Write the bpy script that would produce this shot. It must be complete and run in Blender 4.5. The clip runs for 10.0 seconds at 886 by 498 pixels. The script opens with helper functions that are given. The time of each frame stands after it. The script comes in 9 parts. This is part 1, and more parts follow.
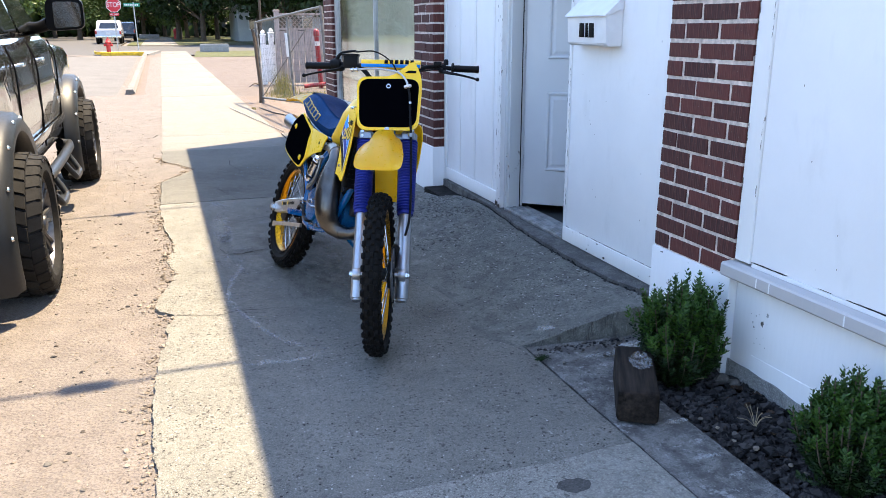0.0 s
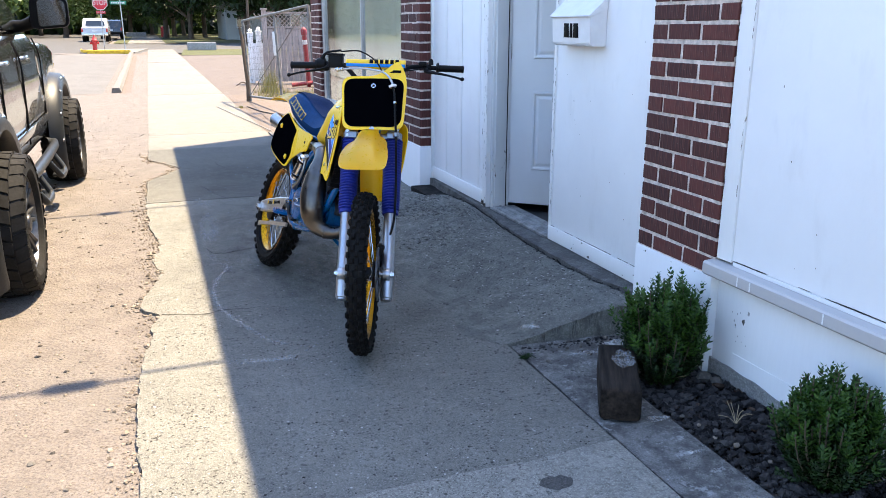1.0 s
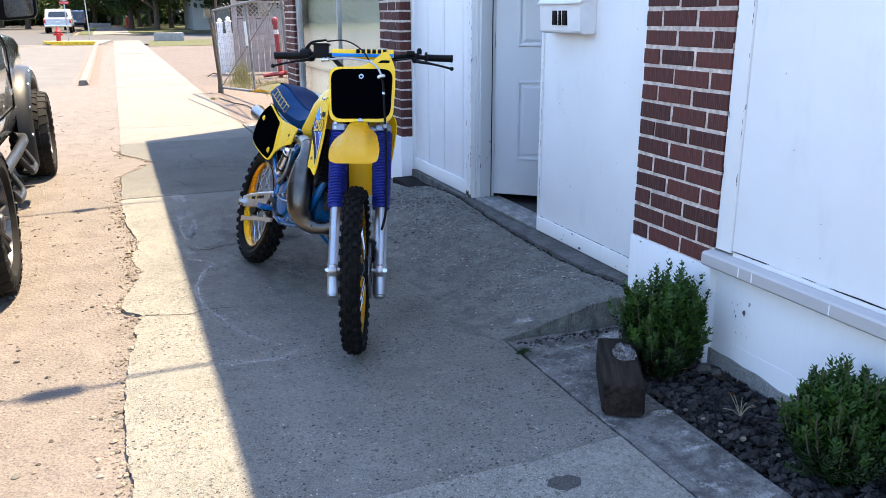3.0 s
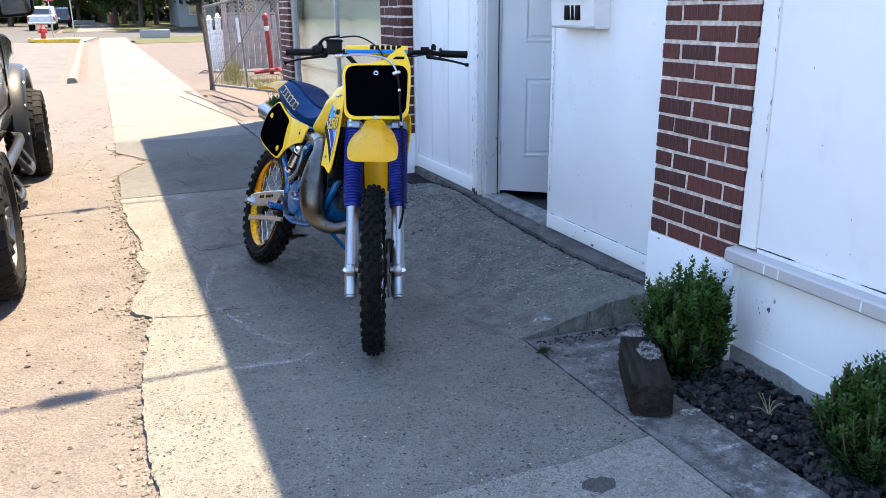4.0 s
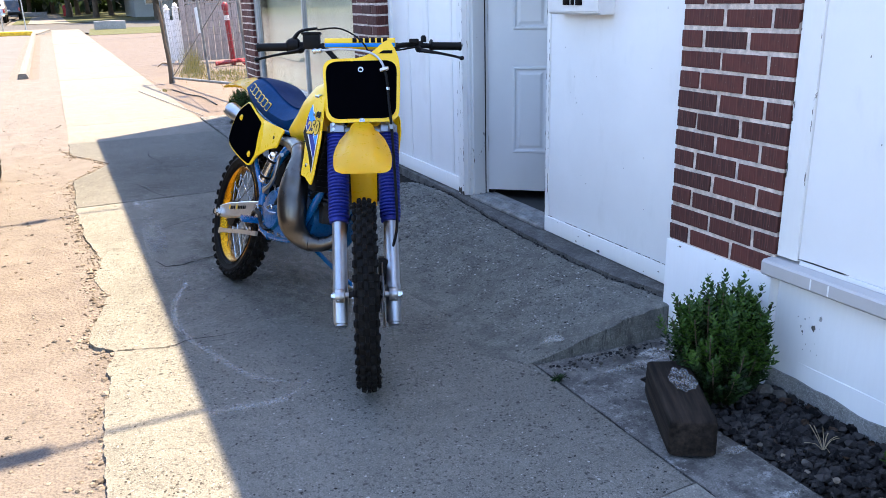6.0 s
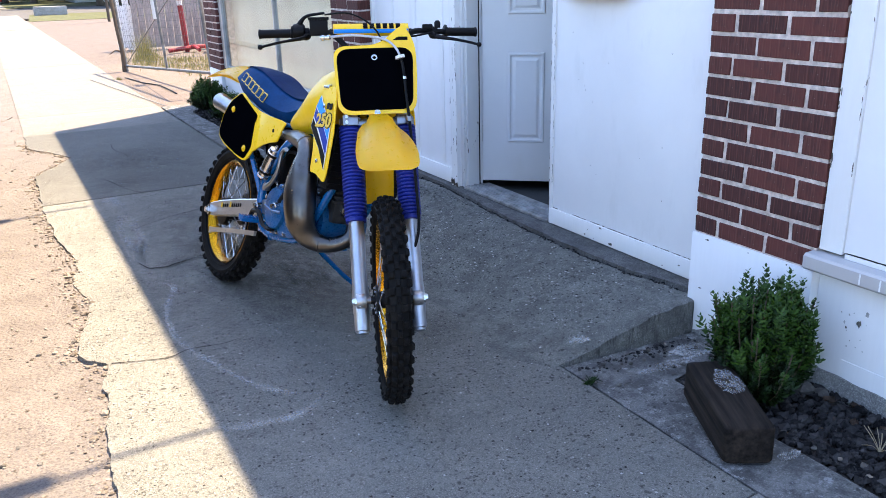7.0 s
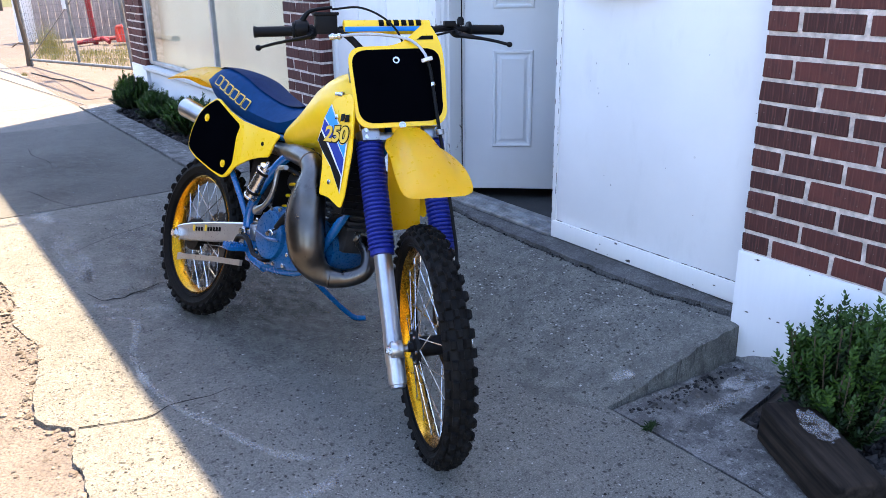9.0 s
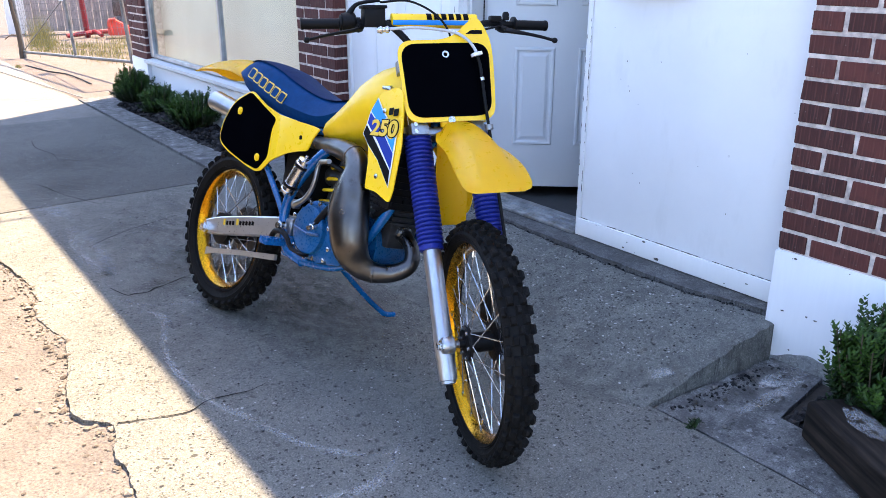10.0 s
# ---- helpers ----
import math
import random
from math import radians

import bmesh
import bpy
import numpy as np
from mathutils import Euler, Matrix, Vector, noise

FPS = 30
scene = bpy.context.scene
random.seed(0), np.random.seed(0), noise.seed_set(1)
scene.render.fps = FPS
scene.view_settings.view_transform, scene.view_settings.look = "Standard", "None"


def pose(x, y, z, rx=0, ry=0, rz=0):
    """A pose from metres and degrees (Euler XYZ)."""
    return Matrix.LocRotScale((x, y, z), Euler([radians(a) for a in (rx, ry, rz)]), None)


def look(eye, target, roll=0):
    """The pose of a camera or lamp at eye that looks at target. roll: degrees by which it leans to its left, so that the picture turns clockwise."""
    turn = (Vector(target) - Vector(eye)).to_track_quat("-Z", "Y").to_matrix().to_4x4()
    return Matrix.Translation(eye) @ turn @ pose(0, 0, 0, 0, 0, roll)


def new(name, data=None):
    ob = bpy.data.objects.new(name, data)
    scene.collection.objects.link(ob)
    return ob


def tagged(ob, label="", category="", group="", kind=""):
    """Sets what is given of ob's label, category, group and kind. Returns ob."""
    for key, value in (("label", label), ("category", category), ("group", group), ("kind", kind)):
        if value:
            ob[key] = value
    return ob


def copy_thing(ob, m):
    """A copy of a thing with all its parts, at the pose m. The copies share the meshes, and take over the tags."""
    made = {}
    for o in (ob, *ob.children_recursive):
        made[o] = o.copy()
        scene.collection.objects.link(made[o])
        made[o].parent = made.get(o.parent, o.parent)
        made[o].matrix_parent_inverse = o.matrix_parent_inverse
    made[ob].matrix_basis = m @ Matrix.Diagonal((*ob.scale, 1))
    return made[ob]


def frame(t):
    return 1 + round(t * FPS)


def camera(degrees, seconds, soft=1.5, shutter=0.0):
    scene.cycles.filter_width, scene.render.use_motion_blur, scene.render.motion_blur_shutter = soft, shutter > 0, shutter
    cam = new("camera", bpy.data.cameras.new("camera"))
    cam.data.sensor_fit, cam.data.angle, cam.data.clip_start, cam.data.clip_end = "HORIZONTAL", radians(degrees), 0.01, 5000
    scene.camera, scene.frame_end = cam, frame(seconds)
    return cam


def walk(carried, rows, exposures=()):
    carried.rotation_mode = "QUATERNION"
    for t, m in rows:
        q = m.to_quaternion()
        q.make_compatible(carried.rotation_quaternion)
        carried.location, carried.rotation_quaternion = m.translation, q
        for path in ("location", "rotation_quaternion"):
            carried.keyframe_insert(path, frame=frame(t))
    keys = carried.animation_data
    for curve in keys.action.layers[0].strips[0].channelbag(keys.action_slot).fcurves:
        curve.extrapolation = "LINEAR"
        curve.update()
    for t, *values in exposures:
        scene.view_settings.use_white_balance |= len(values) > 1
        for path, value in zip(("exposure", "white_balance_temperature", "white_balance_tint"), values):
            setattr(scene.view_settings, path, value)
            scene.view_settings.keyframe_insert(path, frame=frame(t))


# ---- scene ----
cam = camera(57.9, 10.0, 0.6)
METRES, EYE, TILT, LEAN, TURN = 1.877, 1.413, 0.0, 0.0, -19.0
ROWS = [
    (0.0, 0.0, 0.0, 0.0, -0.02, -15.64, 0.08),
    (0.5, 0.0076, -0.005, 0.0017, -0.46, -15.66, -0.04),
    (1.0, 0.0096, -0.0074, 0.0028, -0.8, -15.72, -0.09),
    (1.5, 0.0094, -0.0075, 0.0032, -1.18, -15.84, -0.06),
    (2.0, 0.0095, -0.0061, 0.0032, -1.67, -16.03, 0.05),
    (3.5, -0.077, 0.0617, 0.0015, -3.49, -16.67, 0.37),
    (4.0, -0.1057, 0.0696, 0.0014, -3.9, -16.78, 0.49),
    (4.5, -0.1121, 0.1044, -0.0017, -4.21, -16.88, 0.73),
    (5.0, -0.116, 0.1905, 0.0019, -4.63, -17.04, 1.06),
    (5.5, -0.1197, 0.2475, 0.0051, -5.34, -17.35, 1.31),
    (7.0, -0.2788, 0.4131, 0.0032, -10.14, -18.89, 1.4),
    (7.5, -0.3285, 0.503, -0.0063, -12.1, -19.22, 1.49),
    (8.0, -0.3526, 0.6024, 0.0018, -13.89, -19.42, 1.45),
    (8.5, -0.3801, 0.6473, 0.0024, -15.33, -19.49, 1.18),
    (9.0, -0.4405, 0.6828, 0.0037, -16.43, -19.58, 0.71),
    (9.5, -0.5032, 0.709, 0.0034, -17.14, -19.62, 0.23),
    (10.0, -0.5403, 0.7186, -0.003, -17.36, -19.68, -0.14),
]
walk(cam, [(t, pose(0, 0, EYE, TILT, LEAN, TURN) @ pose(METRES * x, METRES * y, METRES * z, 90 + pitch, roll, yaw)) for t, x, y, z, yaw, pitch, roll in ROWS],
     exposures=[(0.0, 2.17, 6500, 12), (4.5, 2.2, 6500, 13), (7.0, 2.33, 6550, 15), (10.0, 2.49, 6600, 17)])

# ---- world, sun ----
SUN_EL, SUN_AZ = 68.5, 59.5  # elevation; azimuth counted from +y towards +x
sun_way = Vector((math.sin(radians(SUN_AZ)) * math.cos(radians(SUN_EL)), math.cos(radians(SUN_AZ)) * math.cos(radians(SUN_EL)), math.sin(radians(SUN_EL))))
world = bpy.data.worlds.new("world")
scene.world = world
world.use_nodes = True
wn = world.node_tree
sky = wn.nodes.new("ShaderNodeTexSky")
sky.sky_type, sky.sun_disc = "NISHITA", False
sky.sun_elevation, sky.sun_rotation = radians(SUN_EL), radians(SUN_AZ)
sky.air_density, sky.dust_density, sky.ozone_density = 1.0, 0.7, 1.6
wn.links.new(sky.outputs[0], wn.nodes["Background"].inputs[0])
wn.nodes["Background"].inputs[1].default_value = 0.15
sun = new("sun", bpy.data.lights.new("sun", "SUN"))
sun.data.energy, sun.data.angle, sun.data.color = 4.45, radians(0.4), (1.0, 0.83, 0.56)
sun.matrix_world = look(sun_way * 50, (0, 0, 0))


# ---- node helpers and materials ----
class N:
    """A small builder for one node material."""

    def __init__(self, name):
        self.m = bpy.data.materials.new(name)
        self.m.use_nodes = True
        self.t = self.m.node_tree
        self.b = self.t.nodes["Principled BSDF"]
        self.c = self.t.nodes.new("ShaderNodeTexCoord")

    def node(self, kind):
        return self.t.nodes.new(kind)

    def put(self, socket, value):
        if isinstance(value, (int, float, tuple)):
            if isinstance(value, tuple) and len(value) == 3 and socket.type == "RGBA":
                value = (*value, 1.0)
            socket.default_value = value
        else:
            self.t.links.new(value, socket)

    def noise(self, scale, detail=4, rough=0.6, stretch=None, distort=0.0, coord="Object"):
        n = self.node("ShaderNodeTexNoise")
        self.put(n.inputs["Scale"], scale), self.put(n.inputs["Detail"], detail), self.put(n.inputs["Roughness"], rough)
        self.put(n.inputs["Distortion"], distort)
        self.t.links.new(self.coord(stretch, coord), n.inputs["Vector"])
        return n.outputs["Fac"]

    def coord(self, stretch=None, coord="Object"):
        if stretch is None:
            return self.c.outputs[coord]
        mp = self.node("ShaderNodeMapping")
        mp.inputs["Scale"].default_value = stretch
        self.t.links.new(self.c.outputs[coord], mp.inputs["Vector"])
        return mp.outputs[0]

    def cells(self, scale, feature="F1", stretch=None, out="Distance", rand=1.0, warp=0.0):
        n = self.node("ShaderNodeTexVoronoi")
        n.feature = feature
        self.put(n.inputs["Scale"], scale), self.put(n.inputs["Randomness"], rand)
        way = self.coord(stretch)
        if warp:
            w, v = self.node("ShaderNodeTexNoise"), self.node("ShaderNodeVectorMath")
            self.put(w.inputs["Scale"], scale * 1.1), self.put(w.inputs["Detail"], 2)
            v.operation = "MULTIPLY_ADD"
            v.inputs[1].default_value = (warp, warp, warp)
            self.t.links.new(way, w.inputs["Vector"]), self.t.links.new(w.outputs["Color"], v.inputs[0]), self.t.links.new(way, v.inputs[2])
            way = v.outputs[0]
        self.t.links.new(way, n.inputs["Vector"])
        if out == "both":
            return n.outputs["Distance"], n.outputs["Color"]
        return n.outputs[out]

    def ramp(self, fac, lo, hi, a=0.0, b=1.0):
        n = self.node("ShaderNodeMapRange")
        n.clamp = True
        self.put(n.inputs["Value"], fac), self.put(n.inputs["From Min"], lo), self.put(n.inputs["From Max"], hi)
        self.put(n.inputs["To Min"], a), self.put(n.inputs["To Max"], b)
        return n.outputs[0]

    def mix(self, fac, a, b, how="MIX"):
        n = self.node("ShaderNodeMix")
        n.data_type, n.blend_type = "RGBA", how
        self.put(n.inputs[0], fac), self.put(n.inputs[6], a), self.put(n.inputs[7], b)
        return n.outputs[2]

    def math(self, op, a, b=0.0):
        n = self.node("ShaderNodeMath")
        n.operation = op
        self.put(n.inputs[0], a), self.put(n.inputs[1], b)
        return n.outputs[0]

    def axis(self, i, coord="Object"):
        n = self.node("ShaderNodeSeparateXYZ")
        self.t.links.new(self.c.outputs[coord], n.inputs[0])
        return n.outputs[i]

    def rand(self):
        return self.node("ShaderNodeObjectInfo").outputs["Random"]

    def island(self):
        return self.node("ShaderNodeNewGeometry").outputs["Random Per Island"]

    def bump(self, height, strength=0.3, distance=0.01, after=None):
        n = self.node("ShaderNodeBump")
        self.put(n.inputs["Height"], height), self.put(n.inputs["Strength"], strength), self.put(n.inputs["Distance"], distance)
        if after is not None:
            self.t.links.new(after, n.inputs["Normal"])
        return n.outputs[0]

    def done(self, color, rough=0.6, metal=0.0, normal=None, coat=0.0, spec=0.5):
        self.put(self.b.inputs["Base Color"], color), self.put(self.b.inputs["Roughness"], rough), self.put(self.b.inputs["Metallic"], metal)
        self.put(self.b.inputs["Coat Weight"], coat), self.put(self.b.inputs["Specular IOR Level"], spec)
        if normal is not None:
            self.t.links.new(normal, self.b.inputs["Normal"])
        return self.m


def plain(name, color, rough=0.5, metal=0.0, coat=0.0, vary=0.12, scale=9.0, bump=0.05, spec=0.5):
    """A surface of one colour with faint soiling, uneven gloss and fine relief."""
    n = N(name)
    f, g = n.noise(scale), n.noise(scale * 12, 3)
    dark = tuple(c * (1 - vary * 1.6) for c in color)
    lite = tuple(min(1, c * (1 + vary)) for c in color)
    return n.done(n.mix(n.ramp(f, 0.3, 0.7), dark, lite), n.ramp(g, 0.3, 0.7, max(0.03, rough - 0.08), min(1, rough + 0.1)), metal,
                  n.bump(g, bump, 0.004) if bump else None, coat, spec)


def concrete_material(name, tone, warm=(1.0, 0.97, 0.92), speck=1.0, stains=0.5, rough=0.9, blotch=0.0, splash=0.0):
    """Worn concrete: patchy cement, sand grain, dark and pale pebbles laid bare, each with its own edge."""
    n = N(name)
    base = tuple(tone * w for w in warm)
    tint = lambda f: tuple(min(0.8, c * f) for c in base)
    big, mid, fine, sand = n.noise(0.8, 5, 0.62), n.noise(5.5, 8, 0.72), n.noise(48, 6, 0.8), n.noise(170, 4, 0.85)
    col = n.mix(n.ramp(mid, 0.32, 0.68), tint(0.76), tint(1.18))
    col = n.mix(n.ramp(big, 0.42, 0.64, 0, stains), col, tint(0.58))
    col = n.mix(n.ramp(n.noise(13, 8, 0.8), 0.52, 0.68, 0, 0.4), col, tint(1.42))
    col = n.mix(n.ramp(fine, 0.48, 0.58, 0, 0.58), col, tint(0.50))
    col = n.mix(n.ramp(sand, 0.51, 0.60, 0, 0.6), col, tint(1.85))
    if blotch:
        col = n.mix(n.ramp(n.noise(8.5, 8, 0.76), 0.44, 0.57, 0, blotch), col, tint(0.32))
    if splash:
        col = n.mix(n.ramp(n.noise(12, 9, 0.82), 0.555, 0.61, 0, splash), col, (0.42, 0.42, 0.41))
    h = n.math("ADD", n.math("MULTIPLY", fine, 0.8), n.math("MULTIPLY", sand, 0.4))
    worn = n.ramp(n.noise(1.7, 4, 0.6), 0.36, 0.58, 0.35, 1.0)
    for scale, size, lo, dark, amount in ((31, 0.29, 0.70, 0.20, 0.8), (58, 0.31, 0.60, 0.24, 0.85), (104, 0.34, 0.46, 0.34, 0.8), (31, 0.20, 0.84, 1.7, 0.45), (57, 0.24, 0.78, 2.0, 0.7)):
        d, c = n.cells(scale, stretch=(1, 1, 0.2), out="both", warp=0.9 / scale)
        spot = n.math("MULTIPLY", n.ramp(d, size, size * 0.72, 0, amount * speck), n.ramp(c, lo, lo + 0.01))
        col = n.mix(n.math("MULTIPLY", spot, worn), col, tint(dark))
        if dark < 1:
            h = n.math("SUBTRACT", h, n.math("MULTIPLY", spot, 0.6))
    return n.done(col, rough, 0, n.bump(h, 0.9, 0.007, n.bump(mid, 0.3, 0.03)), 0, 0.25)


CONCRETE = concrete_material("sidewalk_concrete", 0.172, (1.0, 0.965, 0.86), 1.0, 0.6)
# darker copy for the slab beyond the bike, its shade put into the tone
CONCRETE_FAR = concrete_material("shade_toned_sidewalk_concrete", 0.122, (1.0, 0.965, 0.87), 0.8, 0.7)
CONCRETE_NEAR = concrete_material("paler_sidewalk_concrete", 0.235, (1.0, 0.965, 0.86), 1.0, 0.4)
CONCRETE_PALE = concrete_material("pale_walk_concrete", 0.160, (1, 0.94, 0.84), 0.25, 0.15)
CONCRETE_RAMP = concrete_material("ramp_concrete", 0.18, (1.0, 0.985, 0.88), 1.0, 0.7, 0.9, 0.45)
CONCRETE_STRIP = concrete_material("strip_concrete", 0.175, (1.0, 0.97, 0.92), 1.0, 0.6, 0.9, 0.75, 0.6)
BARE_PLASTER = concrete_material("bare_grey_plaster", 0.27, (1.0, 0.99, 0.97), 0.15, 0.4)
CONCRETE_STOOP = concrete_material("stoop_concrete", 0.14, (1.0, 0.98, 0.95), 0.6, 0.6, 0.9, 0.6)


def gravel_material():
    n = N("tan_gravel_lot")
    big, mid, fine = n.noise(0.55, 5), n.noise(5, 5, 0.65), n.noise(120, 3, 0.7)
    col = n.mix(n.ramp(mid, 0.3, 0.72), (0.118, 0.100, 0.089), (0.175, 0.150, 0.134))
    col = n.mix(n.ramp(big, 0.48, 0.68, 0, 0.6), col, (0.129, 0.117, 0.105))
    d = n.cells(60)
    col = n.mix(n.math("MULTIPLY", n.ramp(d, 0.27, 0.18, 0, 0.8), n.ramp(n.noise(8, 3), 0.46, 0.6)), col, (0.035, 0.03, 0.027))
    col = n.mix(n.ramp(fine, 0.47, 0.66, 0, 0.75), col, (0.06, 0.048, 0.041))
    return n.done(col, 0.95, 0, n.bump(n.math("ADD", fine, d), 0.8, 0.008, n.bump(mid, 0.5, 0.05)))


GRAVEL = gravel_material()


def soil_like(name, a, b, scale=3.0, bump=0.6):
    n = N(name)
    f, g = n.noise(scale, 6, 0.65), n.noise(scale * 25, 3, 0.7)
    col = n.mix(n.ramp(f, 0.3, 0.7), a, b)
    col = n.mix(n.ramp(g, 0.45, 0.75, 0, 0.6), col, tuple(c * 0.45 for c in a))
    return n.done(col, 0.95, 0, n.bump(g, bump, 0.02))


DIRT = soil_like("dry_dirt", (0.105, 0.079, 0.063), (0.15, 0.117, 0.096))
DRIVE = soil_like("pink_gravel_drive", (0.088, 0.069, 0.06), (0.125, 0.101, 0.089))
LOT = soil_like("parking_lot_surface", (0.092, 0.085, 0.079), (0.125, 0.117, 0.109), 1.2, 0.3)
ASPHALT = soil_like("street_asphalt", (0.056, 0.052, 0.049), (0.08, 0.075, 0.071), 1.5, 0.4)
GRASS = soil_like("dry_lawn", (0.04, 0.05, 0.011), (0.08, 0.076, 0.022), 1.8, 0.8)
MULCH = soil_like("dark_soil", (0.03, 0.024, 0.02), (0.07, 0.055, 0.045), 9)


def painted_wall(name, tint, wear=0.5, boards=False):
    n = N(name)
    big, mid, fine = n.noise(1.1, 5), n.noise(7, 5, 0.6, (1, 1, 0.35)), n.noise(70, 3)
    col = n.mix(n.ramp(big, 0.35, 0.7), tuple(c * 0.9 for c in tint), tint)
    col = n.mix(n.ramp(mid, 0.58, 0.8, 0, 0.3), col, (0.55, 0.55, 0.53))
    spots = n.math("MULTIPLY", n.ramp(n.cells(7.5), 0.05, 0.035), n.ramp(n.noise(3.1, 2), 0.56, 0.6))
    col = n.mix(n.math("MULTIPLY", spots, wear), col, (0.3, 0.28, 0.25))
    return n.done(col, n.ramp(fine, 0.3, 0.7, 0.42, 0.62), 0, n.bump(fine, 0.12, 0.003, n.bump(mid, 0.12, 0.01)))


WHITE = painted_wall("white_painted_wall", (0.84, 0.84, 0.84))
WHITE_TRIM = painted_wall("white_trim_paint", (0.82, 0.82, 0.81), 1.0)
DOOR_PAINT = painted_wall("door_paint", (0.66, 0.68, 0.70), 0.6)


def chipped(name, tint, under, amount):
    """Old paint that flakes off to what lies under it."""
    n = N(name)
    f = n.noise(14, 6, 0.7, (1, 1, 0.4))
    g = n.noise(2.3, 3)
    flake = n.ramp(n.math("ADD", f, n.math("MULTIPLY", g, 0.5)), 0.98 - amount, 1.0 - amount)
    grain = n.noise(60, 3, 0.6, (1, 1, 0.1))
    col = n.mix(n.ramp(grain, 0.35, 0.7), tuple(c * 0.975 for c in tint), tint)
    return n.done(n.mix(flake, col, under), 0.6, 0, n.bump(flake, 0.5, 0.003, n.bump(grain, 0.04, 0.002)))


OLD_TRIM = chipped("flaking_white_trim", (0.78, 0.78, 0.77), (0.24, 0.22, 0.2), 0.02)
JAMB_PAINT = chipped("flaking_jamb_paint", (0.62, 0.63, 0.63), (0.12, 0.1, 0.085), 0.1)
PLINTH = chipped("painted_plinth", (0.8, 0.8, 0.8), (0.38, 0.36, 0.33), -0.05)
SILL_PAINT = chipped("grey_sill_paint", (0.45, 0.43, 0.42), (0.7, 0.7, 0.69), 0.04)


def brick_material():
    n = N("striated_red_brick")
    r = n.rand()
    col = n.mix(r, (0.046, 0.0115, 0.0088), (0.108, 0.026, 0.019))
    col = n.mix(n.ramp(n.noise(16, 5, 0.65), 0.45, 0.75, 0, 0.6), col, (0.028, 0.011, 0.010))
    groove = n.noise(130, 2, 0.5, (1, 1, 0.05))
    col = n.mix(n.ramp(groove, 0.5, 0.66, 0, 0.5), col, (0.15, 0.05, 0.036))
    col = n.mix(n.ramp(n.noise(40, 4), 0.68, 0.78, 0, 0.5), col, (0.36, 0.30, 0.27))
    return n.done(col, 0.85, 0, n.bump(groove, 0.8, 0.004))


BRICK = brick_material()
MORTAR = plain("pale_mortar", (0.63, 0.54, 0.48), 0.92, 0, 0, 0.26, 30, 0.6, 0.12)
ROOFING = plain("dark_roofing", (0.09, 0.085, 0.08), 0.9)

YELLOW = plain("yellow_plastic", (0.95, 0.585, 0.006), 0.32, 0, 0.1, 0.02, 4, 0.0)
YELLOW_TANK = plain("yellow_tank_plastic", (0.93, 0.56, 0.008), 0.36, 0, 0.08, 0.08, 5, 0.0)
BLUE_FRAME = plain("blue_frame_paint", (0.0005, 0.085, 0.25), 0.22, 0, 0.3, 0.12, 8, 0.0)
BLUE_CASE = plain("blue_engine_paint", (0.0005, 0.075, 0.20), 0.3, 0, 0.15, 0.25, 14, 0.03)
BLUE_BOOT = plain("blue_rubber_boot", (0.008, 0.019, 0.20), 0.45, 0, 0, 0.12, 12, 0.05, 0.3)
SEAT_BLUE = plain("blue_seat_vinyl", (0.001, 0.034, 0.115), 0.55, 0, 0, 0.12, 30, 0.08, 0.05)
SEAT_TOP = plain("dark_blue_seat_vinyl", (0.0025, 0.019, 0.075), 0.55, 0, 0, 0.12, 30, 0.1, 0.07)
BLACK_PLATE = plain("black_plate_plastic", (0.001, 0.0012, 0.002), 0.55, 0, 0, 0.1, 8, 0.0, 0.0)
BLACK = plain("black_plastic", (0.0035, 0.0035, 0.004), 0.5, 0, 0, 0.2, 12, 0.04, 0.16)
RUBBER = plain("black_tyre_rubber", (0.0065, 0.0063, 0.006), 0.7, 0, 0, 0.35, 10, 0.25, 0.12)
TREAD = plain("worn_tread_rubber", (0.0080, 0.0076, 0.0072), 0.85, 0, 0, 0.5, 24, 0.35, 0.12)
GOLD = plain("gold_anodised_rim", (0.52, 0.235, 0.010), 0.24, 1.0, 0, 0.1, 15, 0.0)
ALLOY = plain("brushed_alloy", (0.30, 0.31, 0.32), 0.34, 1.0, 0, 0.15, 14, 0.0)
FORK_ALLOY = plain("fork_leg_alloy", (0.44, 0.46, 0.49), 0.36, 1.0, 0, 0.1, 10, 0.0)
CHROME = plain("bright_steel", (0.62, 0.63, 0.64), 0.2, 1.0, 0, 0.06, 20, 0.0)
SWING = plain("polished_swingarm_alloy", (0.52, 0.51, 0.49), 0.34, 0.85, 0, 0.08, 12, 0.0)
STEEL_DARK = plain("dark_steel", (0.12, 0.12, 0.125), 0.4, 0.9, 0, 0.3, 15, 0.05)
ENGINE_DARK = plain("dark_cylinder", (0.035, 0.036, 0.038), 0.55, 0.5, 0, 0.3, 20, 0.1)


def pipe_material():
    n = N("heat_stained_raw_steel_pipe")
    f, g, h = n.noise(4, 4), n.noise(11, 5, 0.6), n.noise(90, 3)
    col = n.mix(n.ramp(f, 0.35, 0.7), (0.052, 0.051, 0.053), (0.16, 0.15, 0.14))
    col = n.mix(n.ramp(g, 0.52, 0.72, 0, 0.55), col, (0.085, 0.066, 0.052))
    col = n.mix(n.ramp(n.noise(26, 4, 0.7), 0.62, 0.75, 0, 0.5), col, (0.06, 0.05, 0.045))
    return n.done(col, n.ramp(g, 0.3, 0.7, 0.24, 0.40), 1.0, n.bump(h, 0.03, 0.002))


